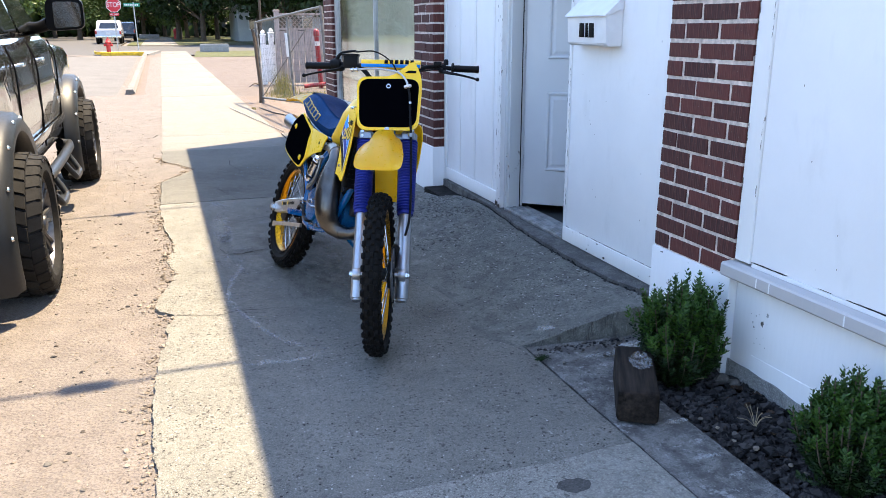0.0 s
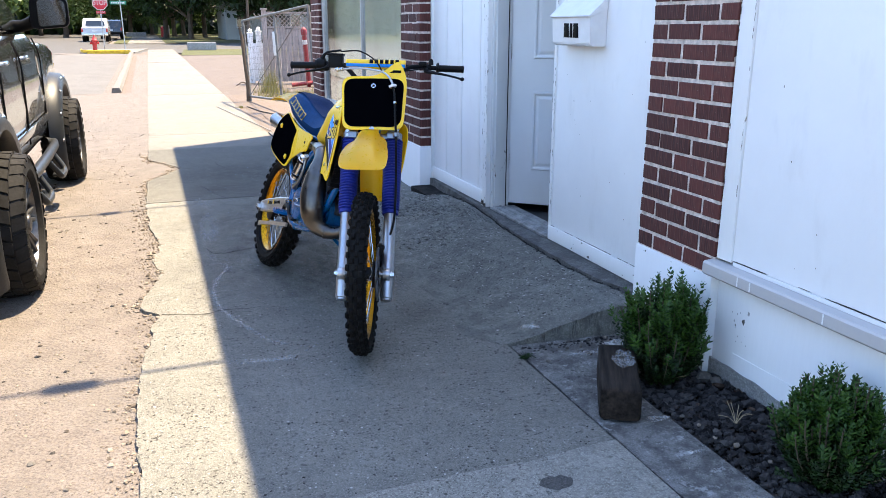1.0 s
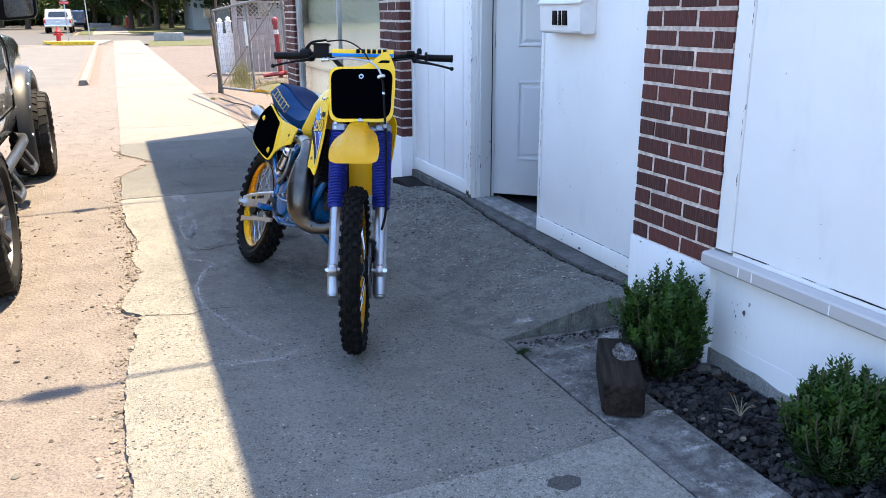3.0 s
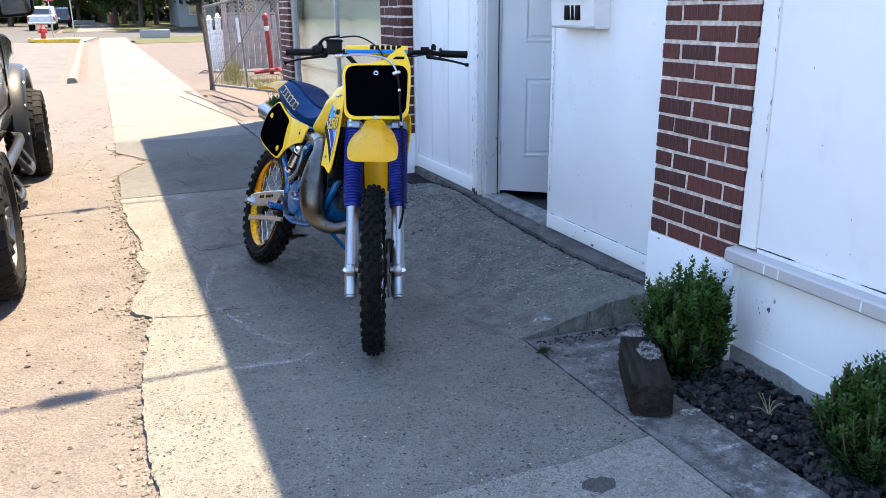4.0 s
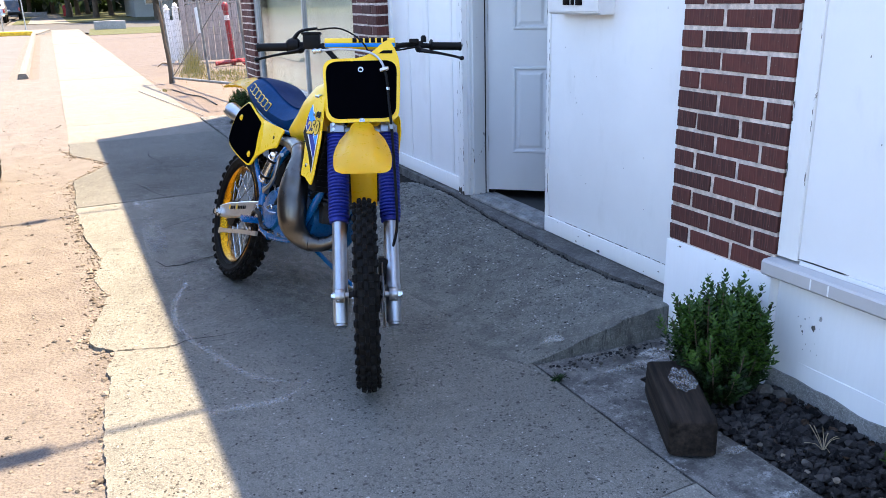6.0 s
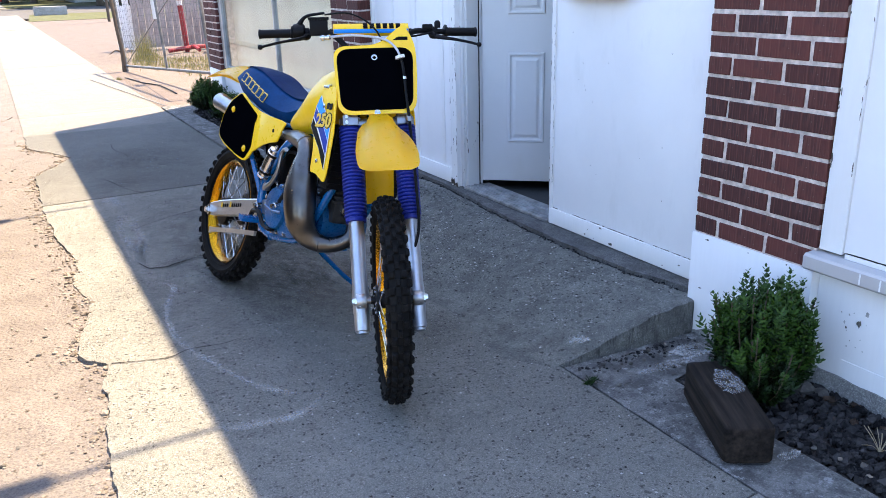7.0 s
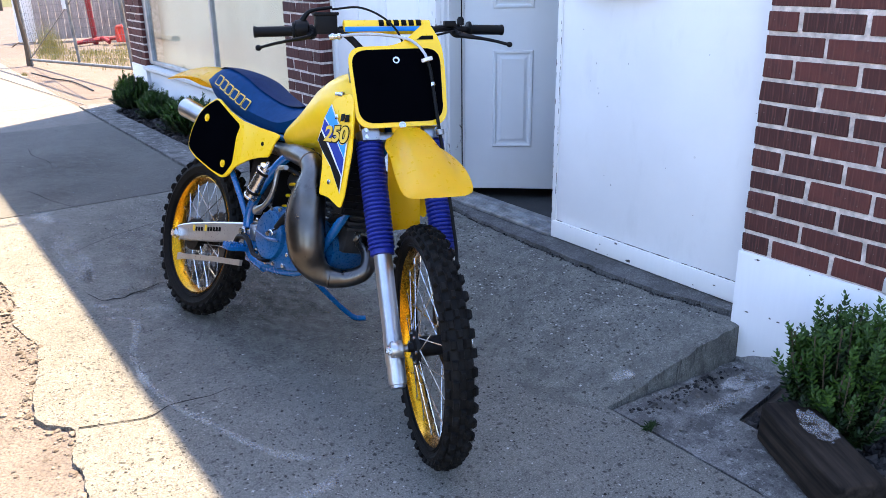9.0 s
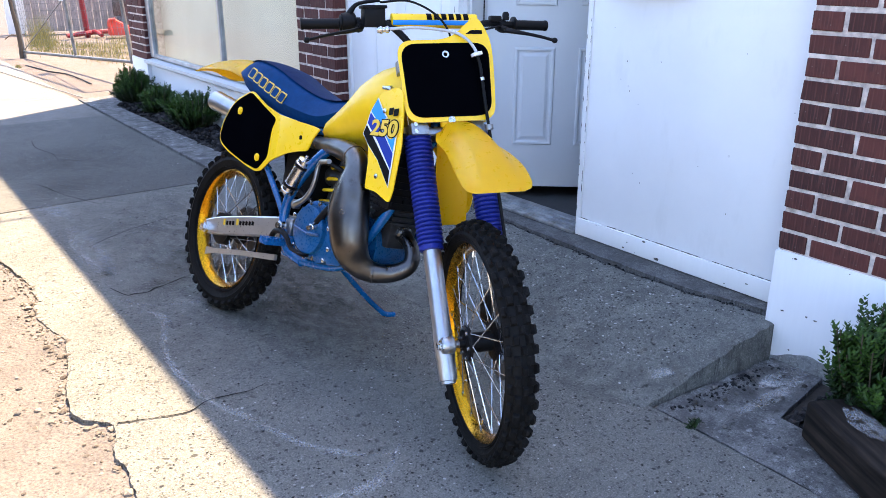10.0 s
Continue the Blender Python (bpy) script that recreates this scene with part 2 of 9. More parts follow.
PIPE = pipe_material()
DECAL_LIGHT = plain("light_blue_decal", (0.02, 0.27, 0.80), 0.4, 0, 0, 0.04, 9, 0.0, 0.15)
DECAL_DARK = plain("dark_blue_decal", (0.012, 0.035, 0.26), 0.4, 0, 0, 0.06, 9, 0.0, 0.12)
DECAL_BLACK = plain("black_decal", (0.002, 0.002, 0.0025), 0.45, 0, 0, 0.05, 9, 0.0, 0.06)
DECAL_YELLOW = plain("yellow_decal", (0.74, 0.47, 0.03), 0.4, 0, 0, 0.04)
WHITE_PLASTIC = plain("white_plastic", (0.74, 0.74, 0.74), 0.4, 0, 0, 0.05)
CLEAR_HOSE = plain("milky_clear_hose", (0.42, 0.44, 0.47), 0.25, 0, 0.3, 0.08)

TRUCK_PAINT = plain("grey_metallic_truck_paint", (0.05, 0.049, 0.047), 0.2, 0.5, 1.0, 0.06, 3, 0.0)
TRUCK_FLARE = plain("satin_grey_flare", (0.016, 0.017, 0.018), 0.42, 0, 0.05, 0.1, 6, 0.06, 0.3)
TRUCK_GLASS = plain("dark_tinted_glass", (0.012, 0.014, 0.014), 0.04, 0, 0.5, 0.05, 3, 0.0, 0.9)
TRUCK_RUBBER = plain("dusty_truck_tyre", (0.015, 0.014, 0.013), 0.8, 0, 0, 0.4, 8, 0.3, 0.2)
MIRROR = plain("mirror_glass", (0.5, 0.52, 0.54), 0.02, 1.0, 0, 0.0, 4, 0.0)
WHITE_CAR = plain("white_car_paint", (0.45, 0.45, 0.46), 0.25, 0, 0.6, 0.04, 3, 0.0)
DARK_CAR = plain("dark_car_paint", (0.03, 0.032, 0.036), 0.25, 0.3, 0.6, 0.04, 3, 0.0)
TAIL_RED = plain("red_tail_lamp", (0.45, 0.02, 0.015), 0.25, 0, 0.5)
SIGN_RED = plain("red_sign_sheeting", (0.50, 0.012, 0.025), 0.45)
SIGN_WHITE = plain("white_sign_sheeting", (0.6, 0.6, 0.6), 0.45)
SIGN_GREEN = plain("green_sign_sheeting", (0.01, 0.2, 0.12), 0.45)
HYDRANT_RED = plain("red_hydrant_paint", (0.42, 0.02, 0.02), 0.5, 0, 0, 0.25)
KERB_YELLOW = plain("yellow_kerb_paint", (0.72, 0.42, 0.02), 0.75, 0, 0, 0.2)
GALV = plain("galvanised_steel", (0.42, 0.43, 0.44), 0.45, 0.8, 0, 0.2, 12, 0.08)
RUST = plain("rusty_steel", (0.16, 0.085, 0.05), 0.8, 0.3, 0, 0.4, 12, 0.2)
MACHINE_RED = plain("orange_red_machine_paint", (0.60, 0.055, 0.03), 0.45, 0, 0.2, 0.2)
MAST_RED = plain("dark_red_paint", (0.22, 0.006, 0.013), 0.5, 0, 0.1, 0.2)
GATE_STEEL = plain("dull_gate_steel", (0.17, 0.17, 0.165), 0.6, 0.4, 0, 0.3, 12, 0.1)


def wood_material(name, a, b, scale=14, stretch=(1, 1, 0.06)):
    n = N(name)
    g, f = n.noise(scale * 4, 5, 0.6, stretch), n.noise(scale * 0.4, 4)
    col = n.mix(n.ramp(g, 0.32, 0.7), a, b)
    col = n.mix(n.ramp(f, 0.45, 0.75, 0, 0.6), col, tuple(c * 0.55 for c in a))
    col = n.mix(n.math("MULTIPLY", n.rand(), 0.35), col, tuple(c * 0.6 for c in b))
    return n.done(col, 0.85, 0, n.bump(g, 0.5, 0.006), 0, 0.15)


GREY_WOOD = wood_material("weathered_grey_boards", (0.27, 0.225, 0.205), (0.44, 0.38, 0.35))
TIMBER = wood_material("dark_creosoted_timber", (0.0045, 0.0034, 0.0027), (0.034, 0.025, 0.019), 12, (1, 0.06, 1))
BARK = wood_material("tree_bark", (0.06, 0.045, 0.032), (0.14, 0.11, 0.085), 6)


def leaf_material(name, a, b, rough=0.5):
    n = N(name)
    col = n.mix(n.island(), a, b)
    col = n.mix(n.ramp(n.noise(5, 3), 0.45, 0.75, 0, 0.5), col, tuple(c * 1.5 for c in b))
    m = n.done(col, rough, 0, None, 0, 0.35)
    n.put(n.b.inputs["Transmission Weight"], 0.0)
    tr, mx = n.node("ShaderNodeBsdfTranslucent"), n.node("ShaderNodeMixShader")
    n.put(tr.inputs["Color"], col), n.put(mx.inputs[0], 0.25)
    n.t.links.new(n.b.outputs[0], mx.inputs[1]), n.t.links.new(tr.outputs[0], mx.inputs[2])
    n.t.links.new(mx.outputs[0], n.t.nodes["Material Output"].inputs[0])
    return m


BOX_LEAF = leaf_material("boxwood_leaves", (0.003, 0.013, 0.002), (0.016, 0.044, 0.006))
BOX_TIP = leaf_material("fresh_boxwood_leaves", (0.014, 0.046, 0.004), (0.048, 0.105, 0.011))
TREE_LEAF = leaf_material("tree_leaves", (0.004, 0.014, 0.003), (0.022, 0.048, 0.008))
TREE_LEAF_LIT = leaf_material("lighter_tree_leaves", (0.024, 0.052, 0.009), (0.07, 0.11, 0.02))
WEED = leaf_material("dry_weeds", (0.07, 0.10, 0.02), (0.26, 0.21, 0.08))
TWIG = plain("brown_twig", (0.09, 0.065, 0.045), 0.85)


def rock_material(name, a, b):
    n = N(name)
    col = n.mix(n.island(), a, b)
    col = n.mix(n.ramp(n.noise(60, 4), 0.5, 0.8, 0, 0.5), col, tuple(min(1, c * 1.9) for c in b))
    return n.done(col, 0.95, 0, n.bump(n.noise(150, 3), 0.6, 0.004), 0, 0.12)


LAVA = rock_material("dark_lava_rock", (0.004, 0.004, 0.0045), (0.052, 0.048, 0.047))
PEBBLE = rock_material("tan_pebbles", (0.08, 0.065, 0.052), (0.25, 0.21, 0.17))
GRIT = rock_material("grey_grit", (0.03, 0.027, 0.025), (0.13, 0.12, 0.108))
RAMP_CRUMB = rock_material("grey_ramp_crumbs", (0.05, 0.05, 0.046), (0.20, 0.20, 0.185))


def glass_material():
    n = N("window_glass")
    n.done((0.9, 0.93, 0.92), 0.02, 0, None, 0, 0.5)
    n.put(n.b.inputs["Transmission Weight"], 1.0), n.put(n.b.inputs["IOR"], 1.5)
    return n.m


GLASS = glass_material()
CURTAIN = plain("cream_window_cover", (0.78, 0.71, 0.52), 0.8, 0, 0, 0.08, 1.2, 0.0)
# near-black stands for the unlit shop, its dimness put into the colour
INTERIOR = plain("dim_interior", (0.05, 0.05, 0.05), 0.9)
ALU_FRAME = plain("aluminium_window_frame", (0.50, 0.52, 0.54), 0.4, 0.7, 0, 0.15)


def chalk_material(name="chalky_scuff", strength=0.125):
    n = N(name)
    f = n.noise(34, 5, 0.7)
    n.done((0.62, 0.61, 0.58), 0.95)
    tr, mx = n.node("ShaderNodeBsdfTransparent"), n.node("ShaderNodeMixShader")
    n.put(mx.inputs[0], n.ramp(n.math("ADD", f, n.math("MULTIPLY", n.math("SUBTRACT", n.noise(5, 3), 0.5), 0.9)), 0.34, 0.8, 0.0, strength))
    n.t.links.new(tr.outputs[0], mx.inputs[1]), n.t.links.new(n.b.outputs[0], mx.inputs[2])
    n.t.links.new(mx.outputs[0], n.t.nodes["Material Output"].inputs[0])
    return n.m


CHALK = chalk_material()
SMEAR = chalk_material("whitish_smear", 0.5)
CRACK = plain("dark_crack_fill", (0.018, 0.016, 0.015), 0.95, 0, 0, 0.4, 20, 0.3, 0.1)


# ---- mesh helpers ----
def finish(name, bm, material, parent=None, smooth=40, label=""):
    me = bpy.data.meshes.new(name)
    bmesh.ops.recalc_face_normals(bm, faces=bm.faces)
    bm.to_mesh(me)
    bm.free()
    mats = material if isinstance(material, (list, tuple)) else [material]
    for m in mats:
        me.materials.append(m)
    if smooth:
        me.shade_smooth()
        me.set_sharp_from_angle(angle=radians(smooth))
    ob = new(name, me)
    if parent is not None:
        ob.parent = parent
    if label:
        tagged(ob, label)
    return ob


def part(name, bm, material, parent, label="", smooth=40):
    return finish(name, bm, material, parent, smooth, label)


def empty(name, m=None):
    ob = new(name)
    ob.empty_display_size = 0.1
    if m is not None:
        ob.matrix_world = m
    return ob


def catmull(points, steps=6):
    """A smooth line through points (tuples of any length)."""
    p = [np.array(q, float) for q in points]
    p = [2 * p[0] - p[1], *p, 2 * p[-1] - p[-2]]
    out = []
    for i in range(1, len(p) - 2):
        for k in range(steps):
            t = k / steps
            out.append(0.5 * (2 * p[i] + (p[i + 1] - p[i - 1]) * t + (2 * p[i - 1] - 5 * p[i] + 4 * p[i + 1] - p[i + 2]) * t * t
                              + (3 * p[i] - p[i - 1] - 3 * p[i + 1] + p[i + 2]) * t ** 3))
    out.append(p[-2])
    return out


def tube(bm, points, radius=0.01, seg=10, steps=5, caps=True, flat=1.0):
    """A round tube along points (x, y, z) or (x, y, z, r)."""
    pts = [tuple(q) if len(q) == 4 else (*q, radius) for q in points]
    line = catmull(pts, steps) if len(pts) > 2 and steps > 1 else [np.array(q, float) for q in pts]
    rings, side = [], None
    for i, q in enumerate(line):
        d = Vector((line[min(i + 1, len(line) - 1)] - line[max(i - 1, 0)])[:3]).normalized()
        if side is None:
            side = d.orthogonal().normalized()
        side = (side - d * side.dot(d)).normalized()
        up = d.cross(side)
        c = Vector(q[:3])
        rings.append([bm.verts.new(c + (side * math.cos(a) + up * math.sin(a) * flat) * q[3]) for a in (2 * math.pi * k / seg for k in range(seg))])
    for a, b in zip(rings, rings[1:]):
        for k in range(seg):
            bm.faces.new((a[k], a[(k + 1) % seg], b[(k + 1) % seg], b[k]))
    if caps:
        bm.faces.new(rings[0][::-1]), bm.faces.new(rings[-1])
    return bm


def lathe(bm, profile, centre, axis, seg=24, caps=True):
    """Turns (along, radius) pairs round an axis through centre."""
    axis = Vector(axis).normalized()
    s = axis.orthogonal().normalized()
    u = axis.cross(s)
    rings = [[bm.verts.new(Vector(centre) + axis * h + (s * math.cos(a) + u * math.sin(a)) * max(r, 1e-4)) for a in (2 * math.pi * k / seg for k in range(seg))] for h, r in profile]
    for a, b in zip(rings, rings[1:]):
        for k in range(seg):
            bm.faces.new((a[k], a[(k + 1) % seg], b[(k + 1) % seg], b[k]))
    if caps:
        bm.faces.new(rings[0][::-1]), bm.faces.new(rings[-1])
    return bm


def box(bm, lo, hi, bevel=0.0, m=None):
    """A box between two corners, its edges rounded."""
    vs = [bm.verts.new((x, y, z)) for x in (lo[0], hi[0]) for y in (lo[1], hi[1]) for z in (lo[2], hi[2])]
    fs = [bm.faces.new([vs[i] for i in q]) for q in ((0, 1, 3, 2), (4, 6, 7, 5), (0, 4, 5, 1), (2, 3, 7, 6), (0, 2, 6, 4), (1, 5, 7, 3))]
    made = list(vs)
    if bevel:
        edges = list({e for f in fs for e in f.edges})
        r = bmesh.ops.bevel(bm, geom=edges, offset=bevel, segments=2, affect="EDGES", profile=0.6)
        made = list({v for f in r["faces"] for v in f.verts} | {v for v in vs if v.is_valid})
    if m is not None:
        for v in made:
            v.co = m @ v.co
    return bm


def sheet(bm, outline, thick, to3d, bevel=0.0):
    """A plate: a flat outline of (u, v) laid out by to3d(u, v, w), w from 0 to thick."""
    a = [bm.verts.new(to3d(u, v, 0)) for u, v in outline]
    b = [bm.verts.new(to3d(u, v, thick)) for u, v in outline]
    k = len(a)
    bm.faces.new(a[::-1]), bm.faces.new(b)
    for i in range(k):
        bm.faces.new((a[i], a[(i + 1) % k], b[(i + 1) % k], b[i]))
    if bevel:
        top = [e for e in bm.edges if e.verts[0] in b and e.verts[1] in b]
        bmesh.ops.bevel(bm, geom=top, offset=bevel, segments=2, affect="EDGES", profile=0.6)
    return bm


def loft(bm, sections, closed=True, caps=True):
    """Skin over rings of equally many points."""
    rings = [[bm.verts.new(q) for q in s] for s in sections]
    n = len(rings[0])
    for a, b in zip(rings, rings[1:]):
        for k in range(n if closed else n - 1):
            bm.faces.new((a[k], a[(k + 1) % n], b[(k + 1) % n], b[k]))
    if caps and closed:
        bm.faces.new(rings[0][::-1]), bm.faces.new(rings[-1])
    return bm


def rounded(outline, r=0.02, steps=4):
    """Rounds the corners of a flat outline."""
    out, k = [], len(outline)
    for i in range(k):
        p, a, b = (Vector(outline[j % k]) for j in (i, i - 1, i + 1))
        da, db = (a - p), (b - p)
        ra, rb = min(r, da.length * 0.45), min(r, db.length * 0.45)
        s, e = p + da.normalized() * ra, p + db.normalized() * rb
        for t in range(steps + 1):
            t /= steps
            q = s * (1 - t) ** 2 + p * 2 * t * (1 - t) + e * t * t
            out.append((q.x, q.y))
    return out


def slab_grid(bm, x0, x1, y0, y1, nx, ny, height):
    """A height field with no underside."""
    g = [[bm.verts.new((x0 + (x1 - x0) * i / nx, y0 + (y1 - y0) * j / ny, height(x0 + (x1 - x0) * i / nx, y0 + (y1 - y0) * j / ny))) for j in range(ny + 1)] for i in range(nx + 1)]
    for i in range(nx):
        for j in range(ny):
            bm.faces.new((g[i][j], g[i + 1][j], g[i + 1][j + 1], g[i][j + 1]))
    return g


def rocks(name, spots, material, parent=None, rng=None, flat=0.7, swell=(1.1, 1.42)):
    """Many small stones as one mesh; spots are (x, y, z, size)."""
    rng = rng or random.Random(3)
    verts, faces = [], []
    base = [(1, 0, 0), (-1, 0, 0), (0, 1, 0), (0, -1, 0), (0, 0, 1), (0, 0, -1)]
    tri = [(0, 2, 4), (2, 1, 4), (1, 3, 4), (3, 0, 4), (2, 0, 5), (1, 2, 5), (3, 1, 5), (0, 3, 5)]
    for x, y, z, s in spots:
        turn = Euler((rng.uniform(0, 6), rng.uniform(0, 6), rng.uniform(0, 6))).to_matrix()
        k = len(verts)
        # an octahedron cut once, its points pushed about
        pts = [turn @ (Vector(b) * rng.uniform(0.75, 1.15)) for b in base]
        mids, cache, tris = list(pts), {}, []
        for t in tri:
            e = []
            for a, b in ((t[0], t[1]), (t[1], t[2]), (t[2], t[0])):
                key = (min(a, b), max(a, b))
                if key not in cache:
                    cache[key] = len(mids)
                    mids.append((pts[a] + pts[b]) * 0.5 * rng.uniform(*swell))
                e.append(cache[key])
            tris += [(t[0], e[0], e[2]), (e[0], t[1], e[1]), (e[2], e[1], t[2]), tuple(e)]
        sx, sy = s * rng.uniform(0.8, 1.3), s * rng.uniform(0.7, 1.1)
        verts += [(x + q.x * sx, y + q.y * sy, z + q.z * s * flat) for q in mids]
        faces += [tuple(i + k for i in t) for t in tris]
    me = bpy.data.meshes.new(name)
    me.from_pydata(verts, [], faces)
    me.materials.append(material)
    ob = new(name, me)
    if parent is not None:
        ob.parent = parent
    return ob


def words(text, size, depth, material, name, parent, m, fat=0.0, shear=0.0, lay_on=None):
    """Letters in the built-in font, as a mesh."""
    cu = bpy.data.curves.new(name, "FONT")
    cu.body, cu.size, cu.extrude, cu.align_x, cu.align_y = text, size, depth, "CENTER", "CENTER"
    cu.offset, cu.shear = fat, shear
    tmp = new(name, cu)
    dg = bpy.context.evaluated_depsgraph_get()
    me = bpy.data.meshes.new_from_object(tmp.evaluated_get(dg))
    bpy.data.objects.remove(tmp)
    me.materials.clear()
    me.materials.append(material)
    if lay_on:
        for v in me.vertices:
            v.co = lay_on(*v.co)
    ob = new(name, me)
    ob.parent = parent
    ob.matrix_local = m
    return ob


def smooth01(t):
    t = min(1.0, max(0.0, t))
    return t * t * (3 - 2 * t)


# ==== the ground ====
rng = random.Random(11)


def structure(ob, label, category):
    return tagged(ob, label, category, "", "structure")


def flat_sheet(name, outline, z, material, label, category, thick=0.0):
    bm = bmesh.new()
    if thick:
        sheet(bm, outline, thick, lambda u, v, w: (u, v, z - thick + w))
    else:
        bm.faces.new([bm.verts.new((x, y, z)) for x, y in outline])
    return structure(finish(name, bm, material, None, 0), label, category)


def lot_height(x, y):
    if x > 0.5:
        return -0.09
    near = max(0.0, 1 - math.hypot(x + 0.4, y - 5) / 30) * smooth01((17.5 - y) / 3)
    edge = max(0.0, -0.05 - x)
    lip = 0.022 * math.exp(-edge / 0.16) * smooth01((x + 2) / 1.0) * (1 - smooth01((y - 8) / 2)) + 0.023 * smooth01((y - 8) / 2) * math.exp(-edge / 0.5)
    return -0.03 + lip + near * 0.010 * (noise.noise((x * 1.1, y * 1.1, 0)) + 0.5 * noise.noise((x * 3.7, y * 3.7, 4)))


bm = bmesh.new()
near = slab_grid(bm, -16, 14, -14, 40, 150, 270, lot_height)
far = [bm.verts.new(p) for p in ((-900, -900, -0.06), (900, -900, -0.06), (900, 900, -0.06), (-900, 900, -0.06))]
ring = [near[i][0] for i in range(151)], [near[150][j] for j in range(271)], [near[150 - i][270] for i in range(151)], [near[0][270 - j] for j in range(271)]
for k in range(4):
    bm.faces.new([far[k], far[(k + 1) % 4]] + ring[k][::-1])
ground = structure(finish("ground", bm, GRAVEL, None, 0), "tan gravel and dirt lot beside the sidewalk", "ground")

flat_sheet("lot_paving", [(-30, 18.6), (-0.73, 18.6), (-0.73, 43), (-30, 43)], -0.026, LOT, "pale worn paved parking lot", "paving")
bm = bmesh.new()
bm.faces.new([bm.verts.new(v) for v in ((-0.6, 18.5, -0.0215), (0.4, 18.5, -0.0055), (0.4, 47, -0.0055), (-0.6, 43, -0.0215))])
structure(finish("dirt_strip", bm, DIRT, None, 0), "strip of dry reddish dirt beside the kerb", "dirt")
flat_sheet("driveway", [(1.42, 17.2), (14, 17.2), (14, 39.5), (1.42, 39.5)], -0.012, DRIVE, "pale pinkish gravel driveway", "driveway")
flat_sheet("dirt_yard", [(1.42, 10.9), (9, 11.0), (9, 17.2), (1.42, 17.2)], -0.004, DIRT, "bare dry dirt yard by the fence", "dirt")
flat_sheet("verge", [(1.5, 39.5), (30, 39.5), (30, 48.5), (2.0, 48.5)], 0.0, GRASS, "patchy dry grass verge", "grass")
flat_sheet("road", [(-300, 43), (300, 43), (300, 63), (-300, 63)], -0.015, ASPHALT, "pale grey asphalt cross street", "road")
flat_sheet("road_ahead", [(-12, 63), (-2.6, 63), (-2.6, 300), (-12, 300)], -0.012, ASPHALT, "pale asphalt street beyond the crossing", "road")
flat_sheet("park_lawn", [(-2.2, 64.5), (120, 64.5), (120, 320), (-2.2, 320)], -0.01, GRASS, "mown park lawn in tree shade", "grass")
flat_sheet("far_lawn", [(-120, 64.5), (-13, 64.5), (-13, 320), (-120, 320)], -0.008, GRASS, "lawn across the street", "grass")
flat_sheet("far_walk", [(-1.2, 63.5), (1.4, 63.5), (1.4, 110), (-1.2, 110)], 0.004, CONCRETE_PALE, "pale concrete walk through the lawn", "pavement")
flat_sheet("street", [(-24, -200), (-9, -200), (-9, 18), (-24, 18)], -0.026, ASPHALT, "wide pale asphalt main street", "road")

# ---- sidewalk: slab by slab, its street edge broken away ----
pavement = structure(empty("pavement"), "cracked grey concrete sidewalk with a crumbling edge", "sidewalk")


EDGE_Y = (-4.0, 2.36, 2.73, 3.12, 3.46, 3.63, 3.73, 3.87, 3.986, 4.045, 4.086, 4.13, 4.2, 4.36, 4.59, 4.80, 4.955, 5.16, 5.26, 5.5, 5.7, 6.04, 6.64, 7.8, 8.05, 8.45, 8.75, 9.12, 11.0, 18.0, 50.0)
EDGE_X = (-0.13, -0.139, -0.135, -0.143, -0.118, -0.092, -0.083, -0.085, -0.051, -0.045, -0.078, -0.117, -0.137, -0.119, -0.055, -0.026, -0.055, -0.068, -0.028, -0.02, -0.038, -0.079, -0.094, -0.09, 0.03, 0.24, 0.12, -0.07, -0.059, -0.03, 0.12)


def left_edge(y):
    e = float(np.interp(y, EDGE_Y, EDGE_X))
    if y < 10:
        e += 0.014 * noise.noise((y * 6.0, 3.3, 0)) + 0.013 * noise.noise((y * 17.0, 1.3, 0)) + 0.008 * noise.noise((y * 43.0, 7.3, 0))
    return e


def right_edge(y):
    return 1.452 if y < 11 else 1.45 + 0.012 * noise.noise((y * 1.7, 5, 0))


JOINTS = [-3.2, -1.0, 2.13, 6.82, 9.82, 11.15, 14.6, 17.6, 20.6, 23.6, 26.6, 29.6, 32.6, 35.6, 38.6, 41.6, 45.0, 48.6]


def joint_wiggle(j, x):
    return (0.03 if j == 2 else 0.006) * noise.noise((x * 3.1, j * 7.7, 0)) + (0.05 * (x - 0.4) if j == 2 else 0.0)


for j in range(len(JOINTS) - 1):
    a, b = JOINTS[j], JOINTS[j + 1]
    nx = 22 if j < 4 else 4
    ny = max(4, int((b - a) * (60 if b < 10 else 3)))
    gap = 0.0035
    out = [(left_edge(a + (b - a) * k / ny), a + (b - a) * k / ny) for k in range(ny + 1)]
    lower = [(out[0][0] + (right_edge(a) - out[0][0]) * k / nx, a) for k in range(nx + 1)]
    upper = [(out[-1][0] + (right_edge(b) - out[-1][0]) * k / nx, b) for k in range(nx + 1)]
    lower = [(x, y + gap + joint_wiggle(j, x)) for x, y in lower]
    upper = [(x, y - gap + joint_wiggle(j + 1, x)) for x, y in upper]
    left = [(x, y) for x, y in out[1:-1]]
    outline = lower + upper[::-1] + left[::-1]
    bm = bmesh.new()
    tilt = 0.003 * noise.noise((j * 3.3, 0, 0))
    sheet(bm, outline, 0.12, lambda u, v, w: (u, v, -0.12 + w + (tilt * (v - a) if w else 0)), 0.004)
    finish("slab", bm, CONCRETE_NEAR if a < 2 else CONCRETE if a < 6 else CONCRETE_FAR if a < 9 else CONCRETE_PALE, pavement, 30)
bm = bmesh.new()
